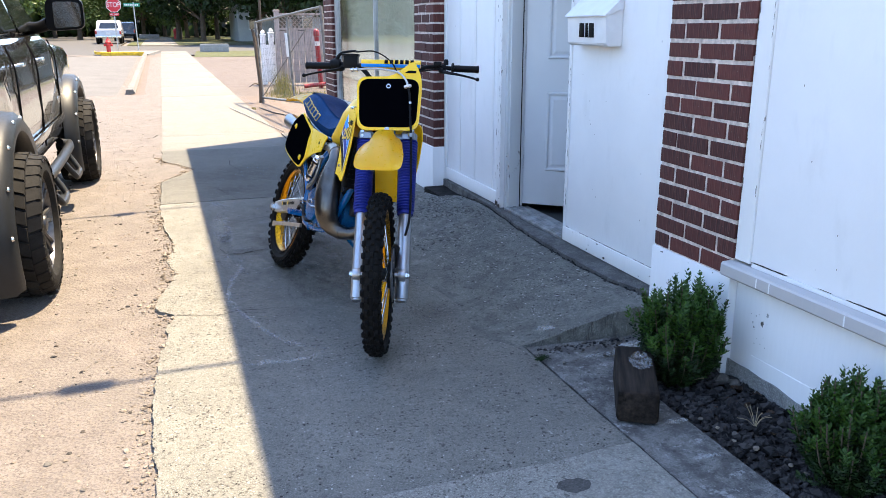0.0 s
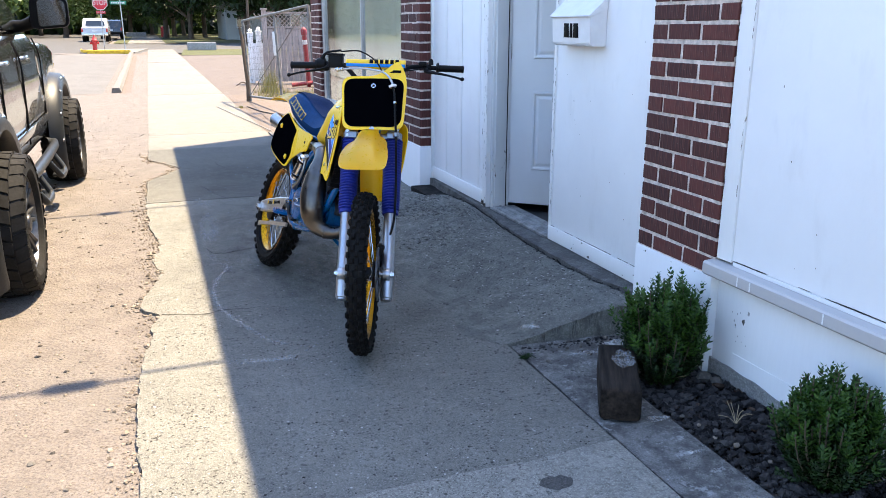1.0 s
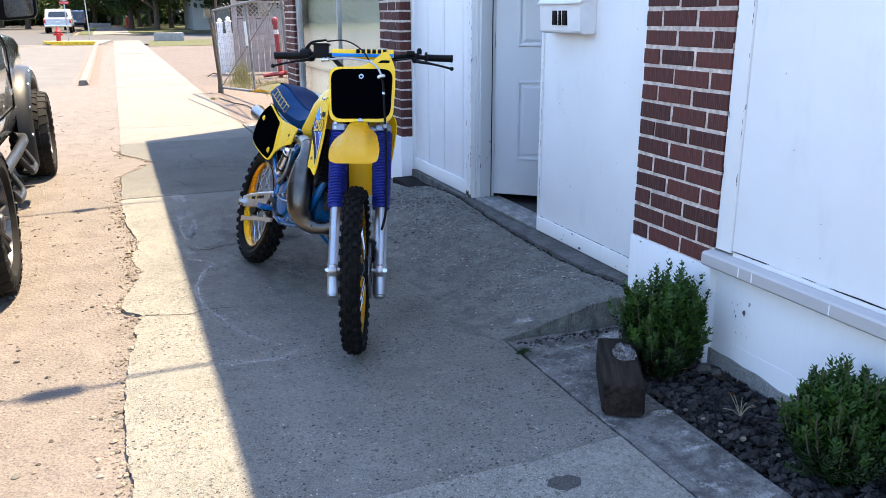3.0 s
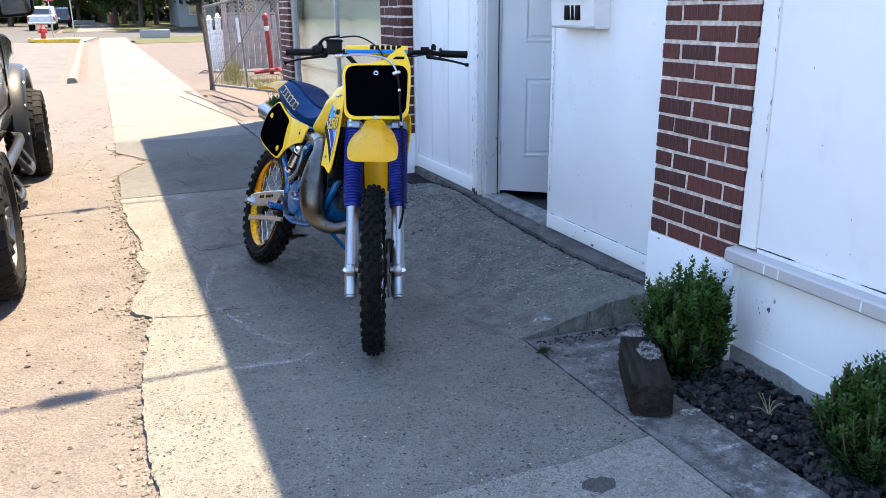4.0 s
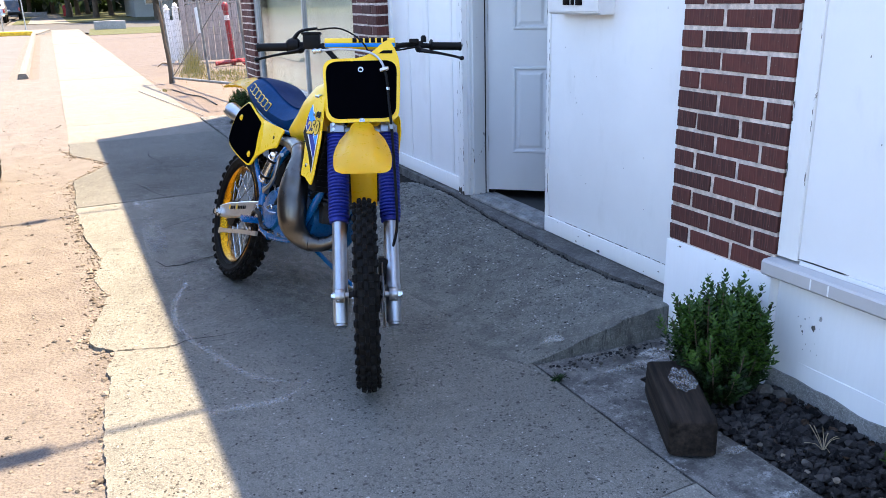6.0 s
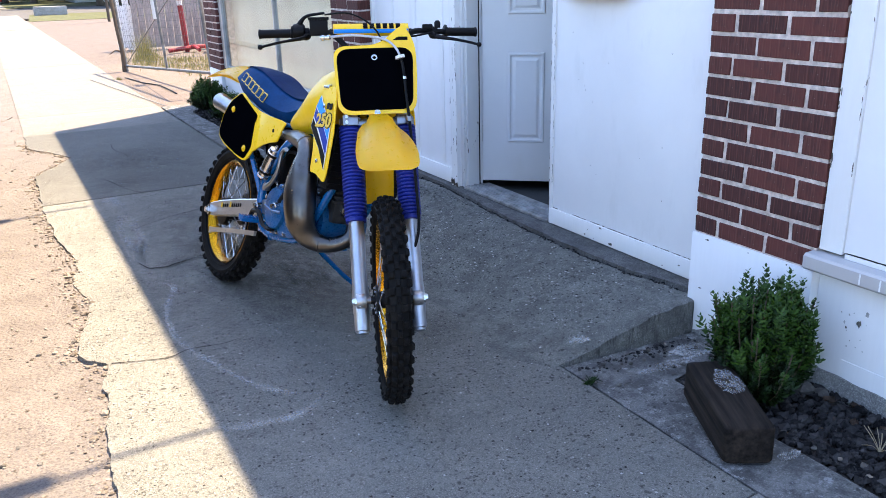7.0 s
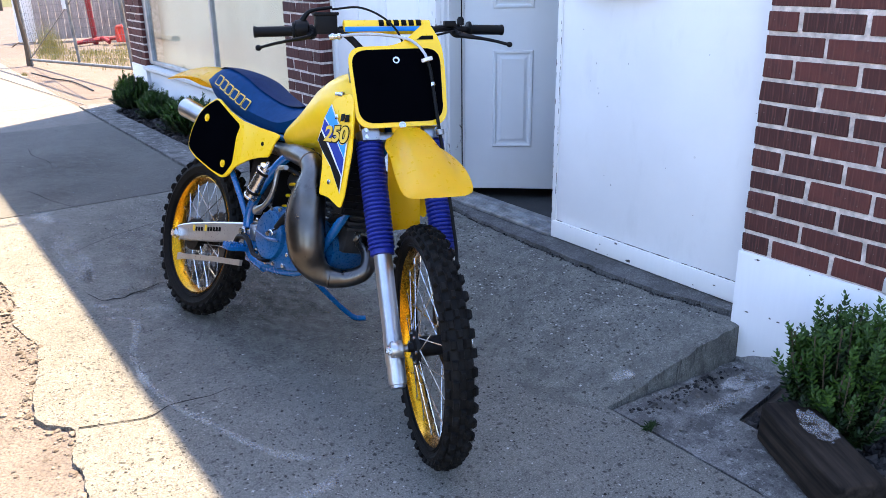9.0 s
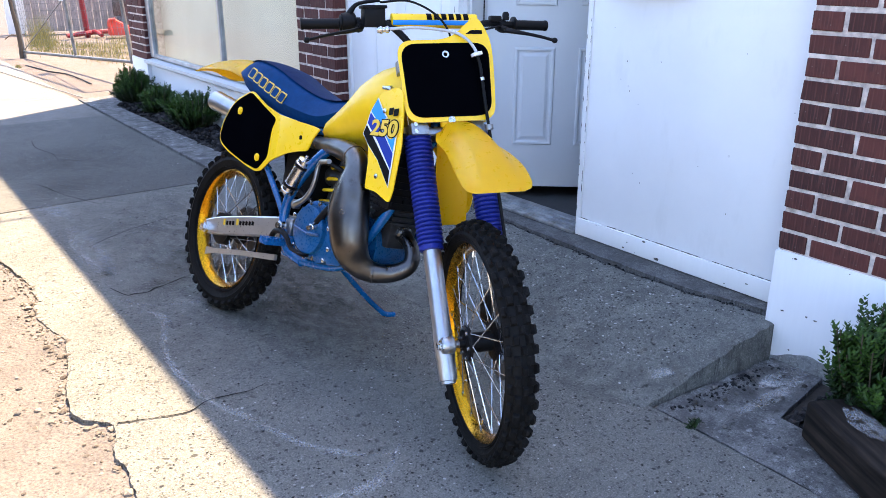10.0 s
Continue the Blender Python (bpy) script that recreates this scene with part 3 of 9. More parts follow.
box(bm, (0.32, -3.2, -0.125), (1.45, 48.5, -0.012))
part("joint_fill", bm, CRACK, pavement, "dark dirt in the joints", 0)


def ribbon(bm, points, width, z):
    """A thin flat mark along points (x, y[, width])."""
    line = catmull([(*p, width) if len(p) == 2 else p for p in points], 8)
    last = None
    for i, q in enumerate(line):
        d = line[min(i + 1, len(line) - 1)] - line[max(i - 1, 0)]
        s = np.array((-d[1], d[0])) / (np.hypot(d[0], d[1]) + 1e-9)
        wob = 1 + 0.5 * noise.noise((q[0] * 9, q[1] * 9, 2))
        pair = [bm.verts.new((q[0] + s[0] * k * q[2] * wob, q[1] + s[1] * k * q[2] * wob, z)) for k in (-0.5, 0.5)]
        if last:
            bm.faces.new((last[0], last[1], pair[1], pair[0]))
        last = pair
    return bm


def mark(name, points, width, z, material):
    bm = bmesh.new()
    ribbon(bm, points, width, z)
    return part(name, bm, material, pavement, "", 0)


def scuff(points, width):
    """A faint chalky tyre scuff, a soft core in a wider film."""
    for k, wide in enumerate((1.7, 1.2, 0.6)):
        mark("scuff", points, width * wide, 0.0031 + 0.0004 * k, CHALK)



mark("crack", [(-0.03, 4.04, 0.007), (0.067, 4.003, 0.004), (0.178, 3.973, 0.006), (0.255, 4.005, 0.004), (0.331, 3.996, 0.006), (0.40, 3.985, 0.004), (0.47, 4.0, 0.002)], 0.006, 0.0025, CRACK)
mark("crack", [(0.33, 5.88, 0.003), (0.461, 5.977, 0.006), (0.54, 6.02, 0.004), (0.619, 6.065, 0.006), (0.814, 6.138, 0.004), (1.0, 6.2, 0.002)], 0.005, 0.0025, CRACK)
mark("crack", [(0.264, 5.236, 0.003), (0.302, 5.105, 0.006), (0.34, 5.10, 0.012), (0.387, 5.084, 0.007), (0.43, 5.11, 0.013), (0.481, 5.125, 0.006), (0.54, 5.15, 0.009), (0.60, 5.18, 0.003)], 0.006, 0.0029, CRACK)
mark("crack", [(0.60, 6.64, 0.002), (0.53, 6.83, 0.005), (0.449, 7.06, 0.004), (0.41, 7.25, 0.006), (0.363, 7.43, 0.002)], 0.005, 0.0027, CRACK)
mark("crack", [(0.62, 8.9, 0.003), (0.60, 8.6, 0.006), (0.66, 8.3, 0.004), (0.64, 8.0, 0.002)], 0.005, 0.0025, CRACK)
scuff([(0.335, 6.28), (0.30, 6.1), (0.275, 5.75), (0.30, 5.43), (0.33, 5.47), (0.355, 5.8), (0.36, 6.2)], 0.042)
scuff([(0.30, 6.85), (0.35, 6.6), (0.41, 6.48)], 0.07)
scuff([(0.27, 5.08), (0.315, 4.965), (0.411, 4.895), (0.544, 4.85)], 0.026)
scuff([(0.20, 4.93), (0.30, 4.88), (0.352, 4.80), (0.351, 4.72), (0.29, 4.568), (0.246, 4.36), (0.243, 4.15), (0.27, 3.98), (0.325, 3.81), (0.375, 3.64), (0.43, 3.52), (0.48, 3.455), (0.545, 3.40, 0.012), (0.62, 3.36, 0.004)], 0.022)
scuff([(0.224, 3.31), (0.341, 3.288), (0.45, 3.275), (0.53, 3.30), (0.59, 3.36, 0.012), (0.64, 3.40, 0.005)], 0.030)


# oily stain colour, used for painted-in shade round the bike as well
def stain_shade_material():
    n = N("oily_stain_and_shade")
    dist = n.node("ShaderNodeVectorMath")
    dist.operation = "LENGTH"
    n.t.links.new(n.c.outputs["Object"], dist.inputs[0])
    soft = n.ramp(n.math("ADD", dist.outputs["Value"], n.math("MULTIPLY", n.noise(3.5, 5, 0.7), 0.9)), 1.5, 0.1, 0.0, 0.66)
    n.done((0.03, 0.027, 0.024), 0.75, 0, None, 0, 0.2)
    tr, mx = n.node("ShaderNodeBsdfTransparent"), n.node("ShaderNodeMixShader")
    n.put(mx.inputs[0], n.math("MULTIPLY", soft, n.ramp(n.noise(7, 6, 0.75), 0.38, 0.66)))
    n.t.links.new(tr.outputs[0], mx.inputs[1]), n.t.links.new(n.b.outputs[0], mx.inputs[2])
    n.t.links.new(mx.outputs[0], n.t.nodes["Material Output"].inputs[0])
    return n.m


STAIN_SHADE = stain_shade_material()


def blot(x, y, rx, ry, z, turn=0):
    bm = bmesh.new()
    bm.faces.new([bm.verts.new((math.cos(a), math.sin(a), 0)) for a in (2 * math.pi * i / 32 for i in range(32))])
    ob = part("oil_stain", bm, STAIN_SHADE, pavement, "", 0)
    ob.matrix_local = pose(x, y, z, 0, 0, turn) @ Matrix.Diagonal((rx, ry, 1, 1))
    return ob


# small blots are oil; wide ones mix stain with painted-in shade by the bike
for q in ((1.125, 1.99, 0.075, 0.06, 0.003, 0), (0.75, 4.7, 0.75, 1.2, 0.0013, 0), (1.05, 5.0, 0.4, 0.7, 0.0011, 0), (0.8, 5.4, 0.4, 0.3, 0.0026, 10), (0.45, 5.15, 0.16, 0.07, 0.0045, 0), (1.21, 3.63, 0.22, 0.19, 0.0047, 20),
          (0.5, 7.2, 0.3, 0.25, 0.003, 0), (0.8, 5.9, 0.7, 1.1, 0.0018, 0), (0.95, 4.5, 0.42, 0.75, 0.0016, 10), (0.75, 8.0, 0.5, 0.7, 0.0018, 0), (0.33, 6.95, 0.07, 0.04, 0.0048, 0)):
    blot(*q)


bm = bmesh.new()
bm.faces.new([bm.verts.new((1.125 + 0.058 * math.cos(a) * (1 + 0.35 * noise.noise((math.cos(a) * 2, math.sin(a) * 2, 4))), 1.99 + 0.038 * math.sin(a) * (1 + 0.35 * noise.noise((math.cos(a) * 2, math.sin(a) * 2, 8))), 0.0042)) for a in (2 * math.pi * i / 40 for i in range(40))])
part("tar_spot", bm, concrete_material("tarred_concrete", 0.075, (1, 0.97, 0.93), 0.8), pavement, "small dark tar spot", 0)

# crumbled bits along the broken edge
spots = []
for _ in range(1400):
    y = rng.uniform(1.2, 9.4)
    x = left_edge(y) - abs(rng.gauss(0, 0.045)) + 0.012
    spots.append((x, y, lot_height(x, y) + 0.002, rng.choice((0.003, 0.004, 0.005, 0.006, 0.008, 0.014)) * rng.uniform(0.7, 1.3)))
tagged(rocks("edge_rubble", spots, PEBBLE, None, rng), "crumbled concrete bits along the sidewalk edge", "rubble", "", "stuff")
spots = []
for _ in range(6000):
    y = 1.0 + 13 * rng.random() ** 1.6
    x = rng.uniform(-1.9, -0.1) if y < 9 else rng.uniform(-3, -0.1)
    if x < left_edge(y) - 0.02:
        spots.append((x, y, lot_height(x, y) + 0.001, rng.choice((0.002, 0.002, 0.0025, 0.003, 0.004, 0.005, 0.009)) * rng.uniform(0.7, 1.3)))
tagged(rocks("loose_gravel", spots, PEBBLE, None, rng), "loose pebbles on the tan gravel lot", "gravel", "", "stuff")
spots = []
for _ in range(900):
    y = 1.0 + 13 * rng.random() ** 1.5
    x = rng.uniform(-1.6, -0.12)
    if x < left_edge(y) - 0.02:
        spots.append((x, y, lot_height(x, y) + 0.001, rng.choice((0.003, 0.004, 0.006, 0.012)) * rng.uniform(0.7, 1.3)))
tagged(rocks("dark_grit", spots, GRIT, None, rng), "dark grit scattered over the gravel lot", "gravel", "", "stuff")

# ---- ramp up to the door: worn concrete, one sheer end ----
RAMP_Y0 = 3.1


def ramp_height(x, y):
    rise = smooth01((x - 1.36) / 0.70)
    fade = 1 - smooth01((y - 5.3) / 1.5) * 0.85
    lump = 0.006 * noise.noise((x * 4, y * 4, 1)) + 0.003 * noise.noise((x * 15, y * 15, 1)) + 0.0015 * noise.noise((x * 50, y * 50, 2))
    rough = 0.006 * max(0.0, 1 - abs(y - 5.6) / 0.7) * noise.noise((x * 35, y * 35, 9)) * smooth01((x - 1.5) / 0.2)
    return 0.002 + 0.132 * rise * fade + (lump + rough) * smooth01((x - 1.32) / 0.15)


def ramp_top_edge(y):
    """Where the ramp meets the stoop; it bows in before the door."""
    e = float(np.interp(y, (3.1, 3.25, 3.45, 3.9, 4.4, 4.72, 5.25, 6.2), (2.155, 2.125, 2.086, 2.07, 2.078, 2.108, 2.16, 2.18)))
    return e + 0.010 * noise.noise((y * 5, 0, 0)) + 0.007 * noise.noise((y * 17, 2, 0)) + 0.004 * noise.noise((y * 41, 2, 0))


bm = bmesh.new()
nx, ny = 60, 210
g = []
for i in range(nx + 1):
    col = []
    for j in range(ny + 1):
        y = RAMP_Y0 + (6.95 - RAMP_Y0) * j / ny
        x0 = 1.30 + 0.15 * smooth01((3.3 - y) / 0.2) + 0.1 * noise.noise((y * 1.2, 8, 0))
        x = x0 + (ramp_top_edge(y) - x0) * i / nx
        yy = y - 0.03 * (1 - smooth01((y - RAMP_Y0) / 0.12)) * smooth01((x - 1.5) / 0.5) + (0.01 * noise.noise((x * 14, 0, 3)) if j == 0 else 0)
        z = ramp_height(x, y) if i else -0.004
        if j == 0:
            z -= 0.006
        col.append(bm.verts.new((x, yy, z)))
    g.append(col)
for i in range(nx):
    for j in range(ny):
        bm.faces.new((g[i][j], g[i + 1][j], g[i + 1][j + 1], g[i][j + 1]))
foot = [bm.verts.new((g[i][0].co.x, g[i][0].co.y - 0.004, -0.06)) for i in range(nx + 1)]
back = [bm.verts.new((g[nx][j].co.x, g[nx][j].co.y, -0.06)) for j in range(ny + 1)]
for i in range(nx):
    bm.faces.new((foot[i], foot[i + 1], g[i + 1][0], g[i][0]))
for j in range(ny):
    bm.faces.new((back[j], back[j + 1], g[nx][j + 1], g[nx][j]))
structure(finish("ramp", bm, CONCRETE_RAMP, None, 50), "worn grey concrete ramp rising to the doorway", "ramp")

spots = [(ramp_top_edge(y) + 0.004 + rng.gauss(0, 0.009), y, ramp_height(2.05, y) - 0.012 + rng.uniform(0, 0.012), rng.uniform(0.003, 0.010)) for y in (rng.uniform(3.2, 6.3) for _ in range(1100))]
spots += [(rng.uniform(1.5, 2.05), RAMP_Y0 - 0.05 - abs(rng.gauss(0, 0.03)), -0.006, rng.uniform(0.003, 0.009)) for _ in range(120)]
tagged(rocks("seam_grit", spots, LAVA, None, rng), "dark crumbling grit in the seam above the ramp", "grit", "", "stuff")

bm = bmesh.new()
front = [(ramp_top_edge(y) + 0.020 + 0.008 * noise.noise((y * 9, 4, 4)), y) for y in np.linspace(3.112, 6.39, 150)]
sheet(bm, [(2.42, 3.112)] + front + [(2.42, 6.39)], 0.208, lambda u, v, w: (u, v, -0.06 + w + (0.003 * noise.noise((u * 6, v * 2, 0)) if w else 0)), 0.006)
structure(finish("stoop", bm, CONCRETE_STOOP, None, 40), "narrow grey concrete stoop along the entrance", "stoop")
bm = bmesh.new()
box(bm, (2.03, 3.13, -0.06), (2.24, 6.38, 0.09), 0.0)
structure(finish("seam_bed", bm, CRACK, None, 0), "dark dirt packed in the seam of the stoop", "dirt")
# the ramp's skin has broken up beside the far post
spots = []
while len(spots) < 2600:
    y, x = rng.gauss(5.45, 0.42), rng.uniform(1.45, 2.12)
    if 4.6 < y < 6.3 and x < ramp_top_edge(y) - 0.02 and noise.noise((x * 4, y * 3, 8)) + rng.uniform(-0.3, 0.3) > -0.05:
        spots.append((x, y, ramp_height(x, y) + 0.001, rng.choice((0.003, 0.004, 0.005, 0.007, 0.010)) * rng.uniform(0.8, 1.3)))
tagged(rocks("broken_aggregate", spots, RAMP_CRUMB, None, rng, 0.5), "broken grey aggregate on the worn ramp", "rubble", "", "stuff")

# sand and pebbles laid bare in the worn surface
def specks(name, spots, material, label):
    verts, faces = [], []
    for x, y, z, q in spots:
        k, a = len(verts), rng.uniform(0, 3.1)
        u, v = (math.cos(a) * q, math.sin(a) * q), (-math.sin(a) * q * rng.uniform(0.5, 0.9), math.cos(a) * q * rng.uniform(0.5, 0.9))
        verts += [(x + u[0], y + u[1], z), (x + v[0], y + v[1], z), (x - u[0], y - u[1], z), (x - v[0], y - v[1], z), (x + u[0] * 0.2, y + u[1] * 0.2, z + q * 0.35)]
        faces += [(k, k + 1, k + 4), (k + 1, k + 2, k + 4), (k + 2, k + 3, k + 4), (k + 3, k, k + 4)]
    me = bpy.data.meshes.new(name)
    me.from_pydata(verts, [], faces)
    me.materials.append(material)
    return tagged(new(name, me), label, "grit", "", "stuff")


def walk_spots(count, sizes):
    out = []
    while len(out) < count:
        y = 1.4 + 7.5 * rng.random() ** 1.7
        x = rng.uniform(left_edge(y) + 0.02, 1.44)
        if noise.noise((x * 2.2, y * 2.2, 6)) + rng.uniform(-0.5, 0.5) > -0.1:
            out.append((x, y, 0.0006, rng.choice(sizes) * rng.uniform(0.7, 1.3)))
    return out


def ramp_spots(count, sizes):
    out = []
    while len(out) < count:
        y, f = rng.uniform(3.16, 6.6), rng.random()
        x = 1.46 + (ramp_top_edge(y) - 0.02 - 1.46) * f
        if noise.noise((x * 3, y * 3, 2)) + rng.uniform(-0.6, 0.6) > -0.15:
            out.append((x, y, ramp_height(x, y) + 0.0004, rng.choice(sizes) * rng.uniform(0.7, 1.3)))
    return out


DARK_SPECK = rock_material("dark_aggregate", (0.014, 0.013, 0.012), (0.06, 0.056, 0.052))
PALE_SPECK = rock_material("pale_aggregate", (0.20, 0.19, 0.175), (0.42, 0.41, 0.38))
specks("sidewalk_aggregate", walk_spots(6500, (0.0014, 0.0018, 0.0025, 0.0035, 0.0055)), DARK_SPECK, "dark stones showing in the worn sidewalk")
specks("pale_aggregate", walk_spots(4500, (0.0015, 0.002, 0.003, 0.005)), PALE_SPECK, "pale stones showing in the worn sidewalk")
specks("ramp_aggregate", ramp_spots(2000, (0.0018, 0.0025, 0.0035, 0.007)), PALE_SPECK, "pale stones showing in the worn ramp")
specks("dark_ramp_aggregate", ramp_spots(3600, (0.0018, 0.0025, 0.0035, 0.006)), DARK_SPECK, "dark stones showing in the worn ramp")

# ---- kerb strips and planting beds along the wall ----
def strip(name, outline, z, label):
    bm = bmesh.new()
    sheet(bm, outline, 0.15, lambda u, v, w: (u, v, z - 0.15 + w + (0.004 * noise.noise((u * 5, v * 3, 0)) if w else 0)), 0.006)
    return structure(finish(name, bm, CONCRETE_STRIP, None, 30), label, "kerb")


def ragged(points, amount=0.006):
    out = []
    for i, p in enumerate(points):
        q = points[(i + 1) % len(points)]
        k = max(1, int(math.hypot(q[0] - p[0], q[1] - p[1]) / 0.09))
        for s in range(k):
            x, y = p[0] + (q[0] - p[0]) * s / k, p[1] + (q[1] - p[1]) * s / k
            out.append((x + amount * noise.noise((x * 9, y * 9, 0)), y + amount * noise.noise((x * 9, y * 9, 5))))
    return out


strip("kerb_near", ragged([(1.466, 0.22), (1.735, 0.22), (1.735, 2.80), (2.12, 2.86), (2.12, 3.06), (1.466, 3.09)]), -0.006, "mottled grey concrete kerb round the planting bed")
strip("kerb_far", ragged([(1.466, 6.97), (2.12, 6.97), (2.12, 7.25), (1.73, 7.3), (1.68, 10.3), (1.9, 10.62), (2.1, 10.75), (2.1, 10.95), (1.466, 10.95)]), 0.01, "grey concrete kerb round the far planting bed")
for q in ((1.99, 2.93, 0.11, 0.055, 0.004, 10), (1.80, 2.885, 0.14, 0.028, 0.004, 5), (1.66, 2.0, 0.03, 0.012, 0.004, 30), (1.68, 2.25, 0.05, 0.02, 0.004, 60), (1.6, 1.7, 0.08, 0.03, 0.004, 20), (1.60, 3.17, 0.05, 0.03, 0.045, 20)):
    bm = bmesh.new()
    bm.faces.new([bm.verts.new((q[0] + q[2] * math.cos(a) * (1 + 0.5 * noise.noise((math.cos(a) * 2, math.sin(a) * 2, q[0] * 9))), q[1] + q[3] * math.sin(a) * (1 + 0.5 * noise.noise((math.cos(a) * 2, math.sin(a) * 2, q[1] * 9))), q[4])) for a in (2 * math.pi * i / 30 for i in range(30))])
    part("paint_smear", bm, SMEAR, pavement, "whitish paint smear", 0)
flat_sheet("bed_near", [(1.72, 0.22), (2.3, 0.22), (2.3, 2.88), (1.72, 2.88)], -0.026, MULCH, "dark soil of the planting bed", "soil")
flat_sheet("bed_far", [(1.67, 7.2), (2.2, 7.2), (2.2, 10.8), (1.67, 10.8)], -0.014, MULCH, "dark soil of the far planting bed", "soil")


def bed_stones(name, x0, x1, y0, y1, count, z, s, label):
    spots = []
    for _ in range(count):
        x, y = rng.uniform(x0, x1), rng.uniform(y0, y1)
        size = s * rng.choice((0.45, 0.6, 0.8, 1.0, 1.3, 1.7, 2.2))
        spots.append((x, y, z + rng.uniform(0, 0.02) + size * 0.3, size))
    return tagged(rocks(name, spots, LAVA, None, rng, 0.75, (0.82, 1.22)), label, "stones", "", "stuff")


bed_stones("lava_stones", 1.755, 2.15, 0.9, 2.79, 4200, -0.028, 0.0115, "dark lava stones filling the planting bed")
bed_stones("lava_stones", 1.72, 2.12, 7.35, 10.5, 900, -0.012, 0.018, "dark lava stones in the far planting bed")
for sx, sy, sz, s, mt in ((2.02, 2.60, 0.0, 0.045, PEBBLE), (2.08, 2.5, 0.0, 0.04, GRIT), (1.82, 1.98, 0.01, 0.014, PEBBLE), (1.78, 2.35, -0.005, 0.02, GRIT), (1.80, 2.16, 0.0, 0.011, PEBBLE), (1.79, 2.06, 0.0, 0.012, PEBBLE), (1.86, 1.86, 0.004, 0.013, PEBBLE), (1.83, 2.10, 0.0, 0.014, GRIT), (1.785, 2.24, 0.0, 0.012, GRIT), (1.87, 1.80, 0.004, 0.016, GRIT), (2.1, 2.45, 0.0, 0.035, GRIT)):
    tagged(rocks("stone", [(0, 0, 0, s)], mt, None, rng), "rough broken stone lying in the planting bed", "stone").location = (sx, sy, sz)
spots = [(rng.uniform(1.5, 2.0), rng.uniform(2.86, 3.05), 0.0, rng.choice((0.004, 0.006, 0.01, 0.013))) for _ in range(40)]
tagged(rocks("pebbles", spots, GRIT, None, rng), "a few stones lying on the kerb", "pebbles", "", "stuff")

# ==== the building ====
WALL_X, PANEL_X, TOP = 2.125, 2.235, 5.61


def wall_box(name, lo, hi, material, label, category="wall", bevel=0.0):
    bm = bmesh.new()
    box(bm, lo, hi, bevel)
    return structure(finish(name, bm, material, None, 30), label, category)


PIERS = ((2.56, 3.11), (6.40, 6.93), (10.52, 11.05), (0.22, 0.75))
for k, (a, b) in enumerate(PIERS):
    wall_box(f"wall_pier_{k + 1}", (WALL_X + 0.0025, a + 0.004, 0.40), (2.44, b - 0.004, TOP), MORTAR, "brick pier with pale mortar joints in the shopfront", "wall")
    wall_box(f"plinth_pier_{k + 1}", (WALL_X - 0.012, a - 0.004, -0.3), (2.44, b + 0.004, 0.417), PLINTH, "white painted pier base, paint worn near the ground", "plinth", 0.004)
wall_box("wall_back", (9.0, 0.23, -0.3), (9.2, 11.04, TOP), MORTAR, "rear wall of the shop", "wall")
wall_box("wall_north", (2.44, 10.85, -0.3), (9.0, 11.03, TOP), MORTAR, "side wall of the shop", "wall")
wall_box("wall_south", (2.44, 0.23, -0.3), (9.0, 0.38, TOP), MORTAR, "other side wall of the shop", "wall")
wall_box("roof", (2.3, 0.38, TOP - 0.35), (9.0, 10.85, TOP - 0.2), ROOFING, "dark flat shop roof", "roof")
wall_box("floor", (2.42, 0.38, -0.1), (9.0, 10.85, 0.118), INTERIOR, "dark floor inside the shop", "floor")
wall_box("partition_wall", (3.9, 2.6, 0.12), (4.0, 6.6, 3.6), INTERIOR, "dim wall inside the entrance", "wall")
# lintel band over the openings
wall_box("wall_lintel", (2.17, 0.75, 2.62), (2.44, 2.56, TOP), WHITE, "white board over the shop window", "wall")
wall_box("wall_lintel_2", (2.17, 6.93, 2.62), (2.44, 10.52, TOP), WHITE, "white board over the far shop window", "wall")
wall_box("wall_lintel_3", (PANEL_X, 3.11, 2.3), (2.44, 6.40, TOP), WHITE, "white board over the entrance", "wall")

# unseen; added so the shop's shadow ends in one straight line
wall_box("parapet", (2.108, 0.2, 5.25), (2.166, 11.06, TOP), MORTAR, "unseen parapet, added to straighten the roofline shadow", "wall")

# entrance: two sheeted panels and the doorway between them
wall_box("wall_panel_near", (PANEL_X, 3.11, 0.15), (2.30, 4.222, 2.3), WHITE, "smooth white painted panel beside the door", "wall", 0.004)
wall_box("wall_panel_far", (PANEL_X, 5.24, 0.15), (2.30, 6.40, 2.3), WHITE, "white painted board panel beside the pier", "wall", 0.004)
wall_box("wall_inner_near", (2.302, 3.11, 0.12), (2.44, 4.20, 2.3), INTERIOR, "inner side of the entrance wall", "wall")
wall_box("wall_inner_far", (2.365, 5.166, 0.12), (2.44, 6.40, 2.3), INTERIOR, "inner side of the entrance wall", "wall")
wall_box("baseboard_near", (PANEL_X - 0.014, 3.116, 0.154), (PANEL_X - 0.002, 4.222, 0.238), OLD_TRIM, "scuffed white baseboard, paint flaking", "baseboard", 0.003)
wall_box("baseboard_far", (PANEL_X - 0.014, 5.242, 0.154), (PANEL_X - 0.002, 6.385, 0.25), OLD_TRIM, "white baseboard under the far panel", "baseboard", 0.003)
wall_box("trim_panel_edge", (PANEL_X - 0.008, 4.205, 0.15), (2.31, 4.235, 2.3), OLD_TRIM, "white edge strip of the doorway", "trim", 0.003)
for yy in (5.36, 5.72, 6.05):
    wall_box("trim_batten", (PANEL_X - 0.006, yy, 0.25), (PANEL_X + 0.01, yy + 0.035, 2.3), WHITE_TRIM, "flat white batten on the panel", "trim", 0.002)
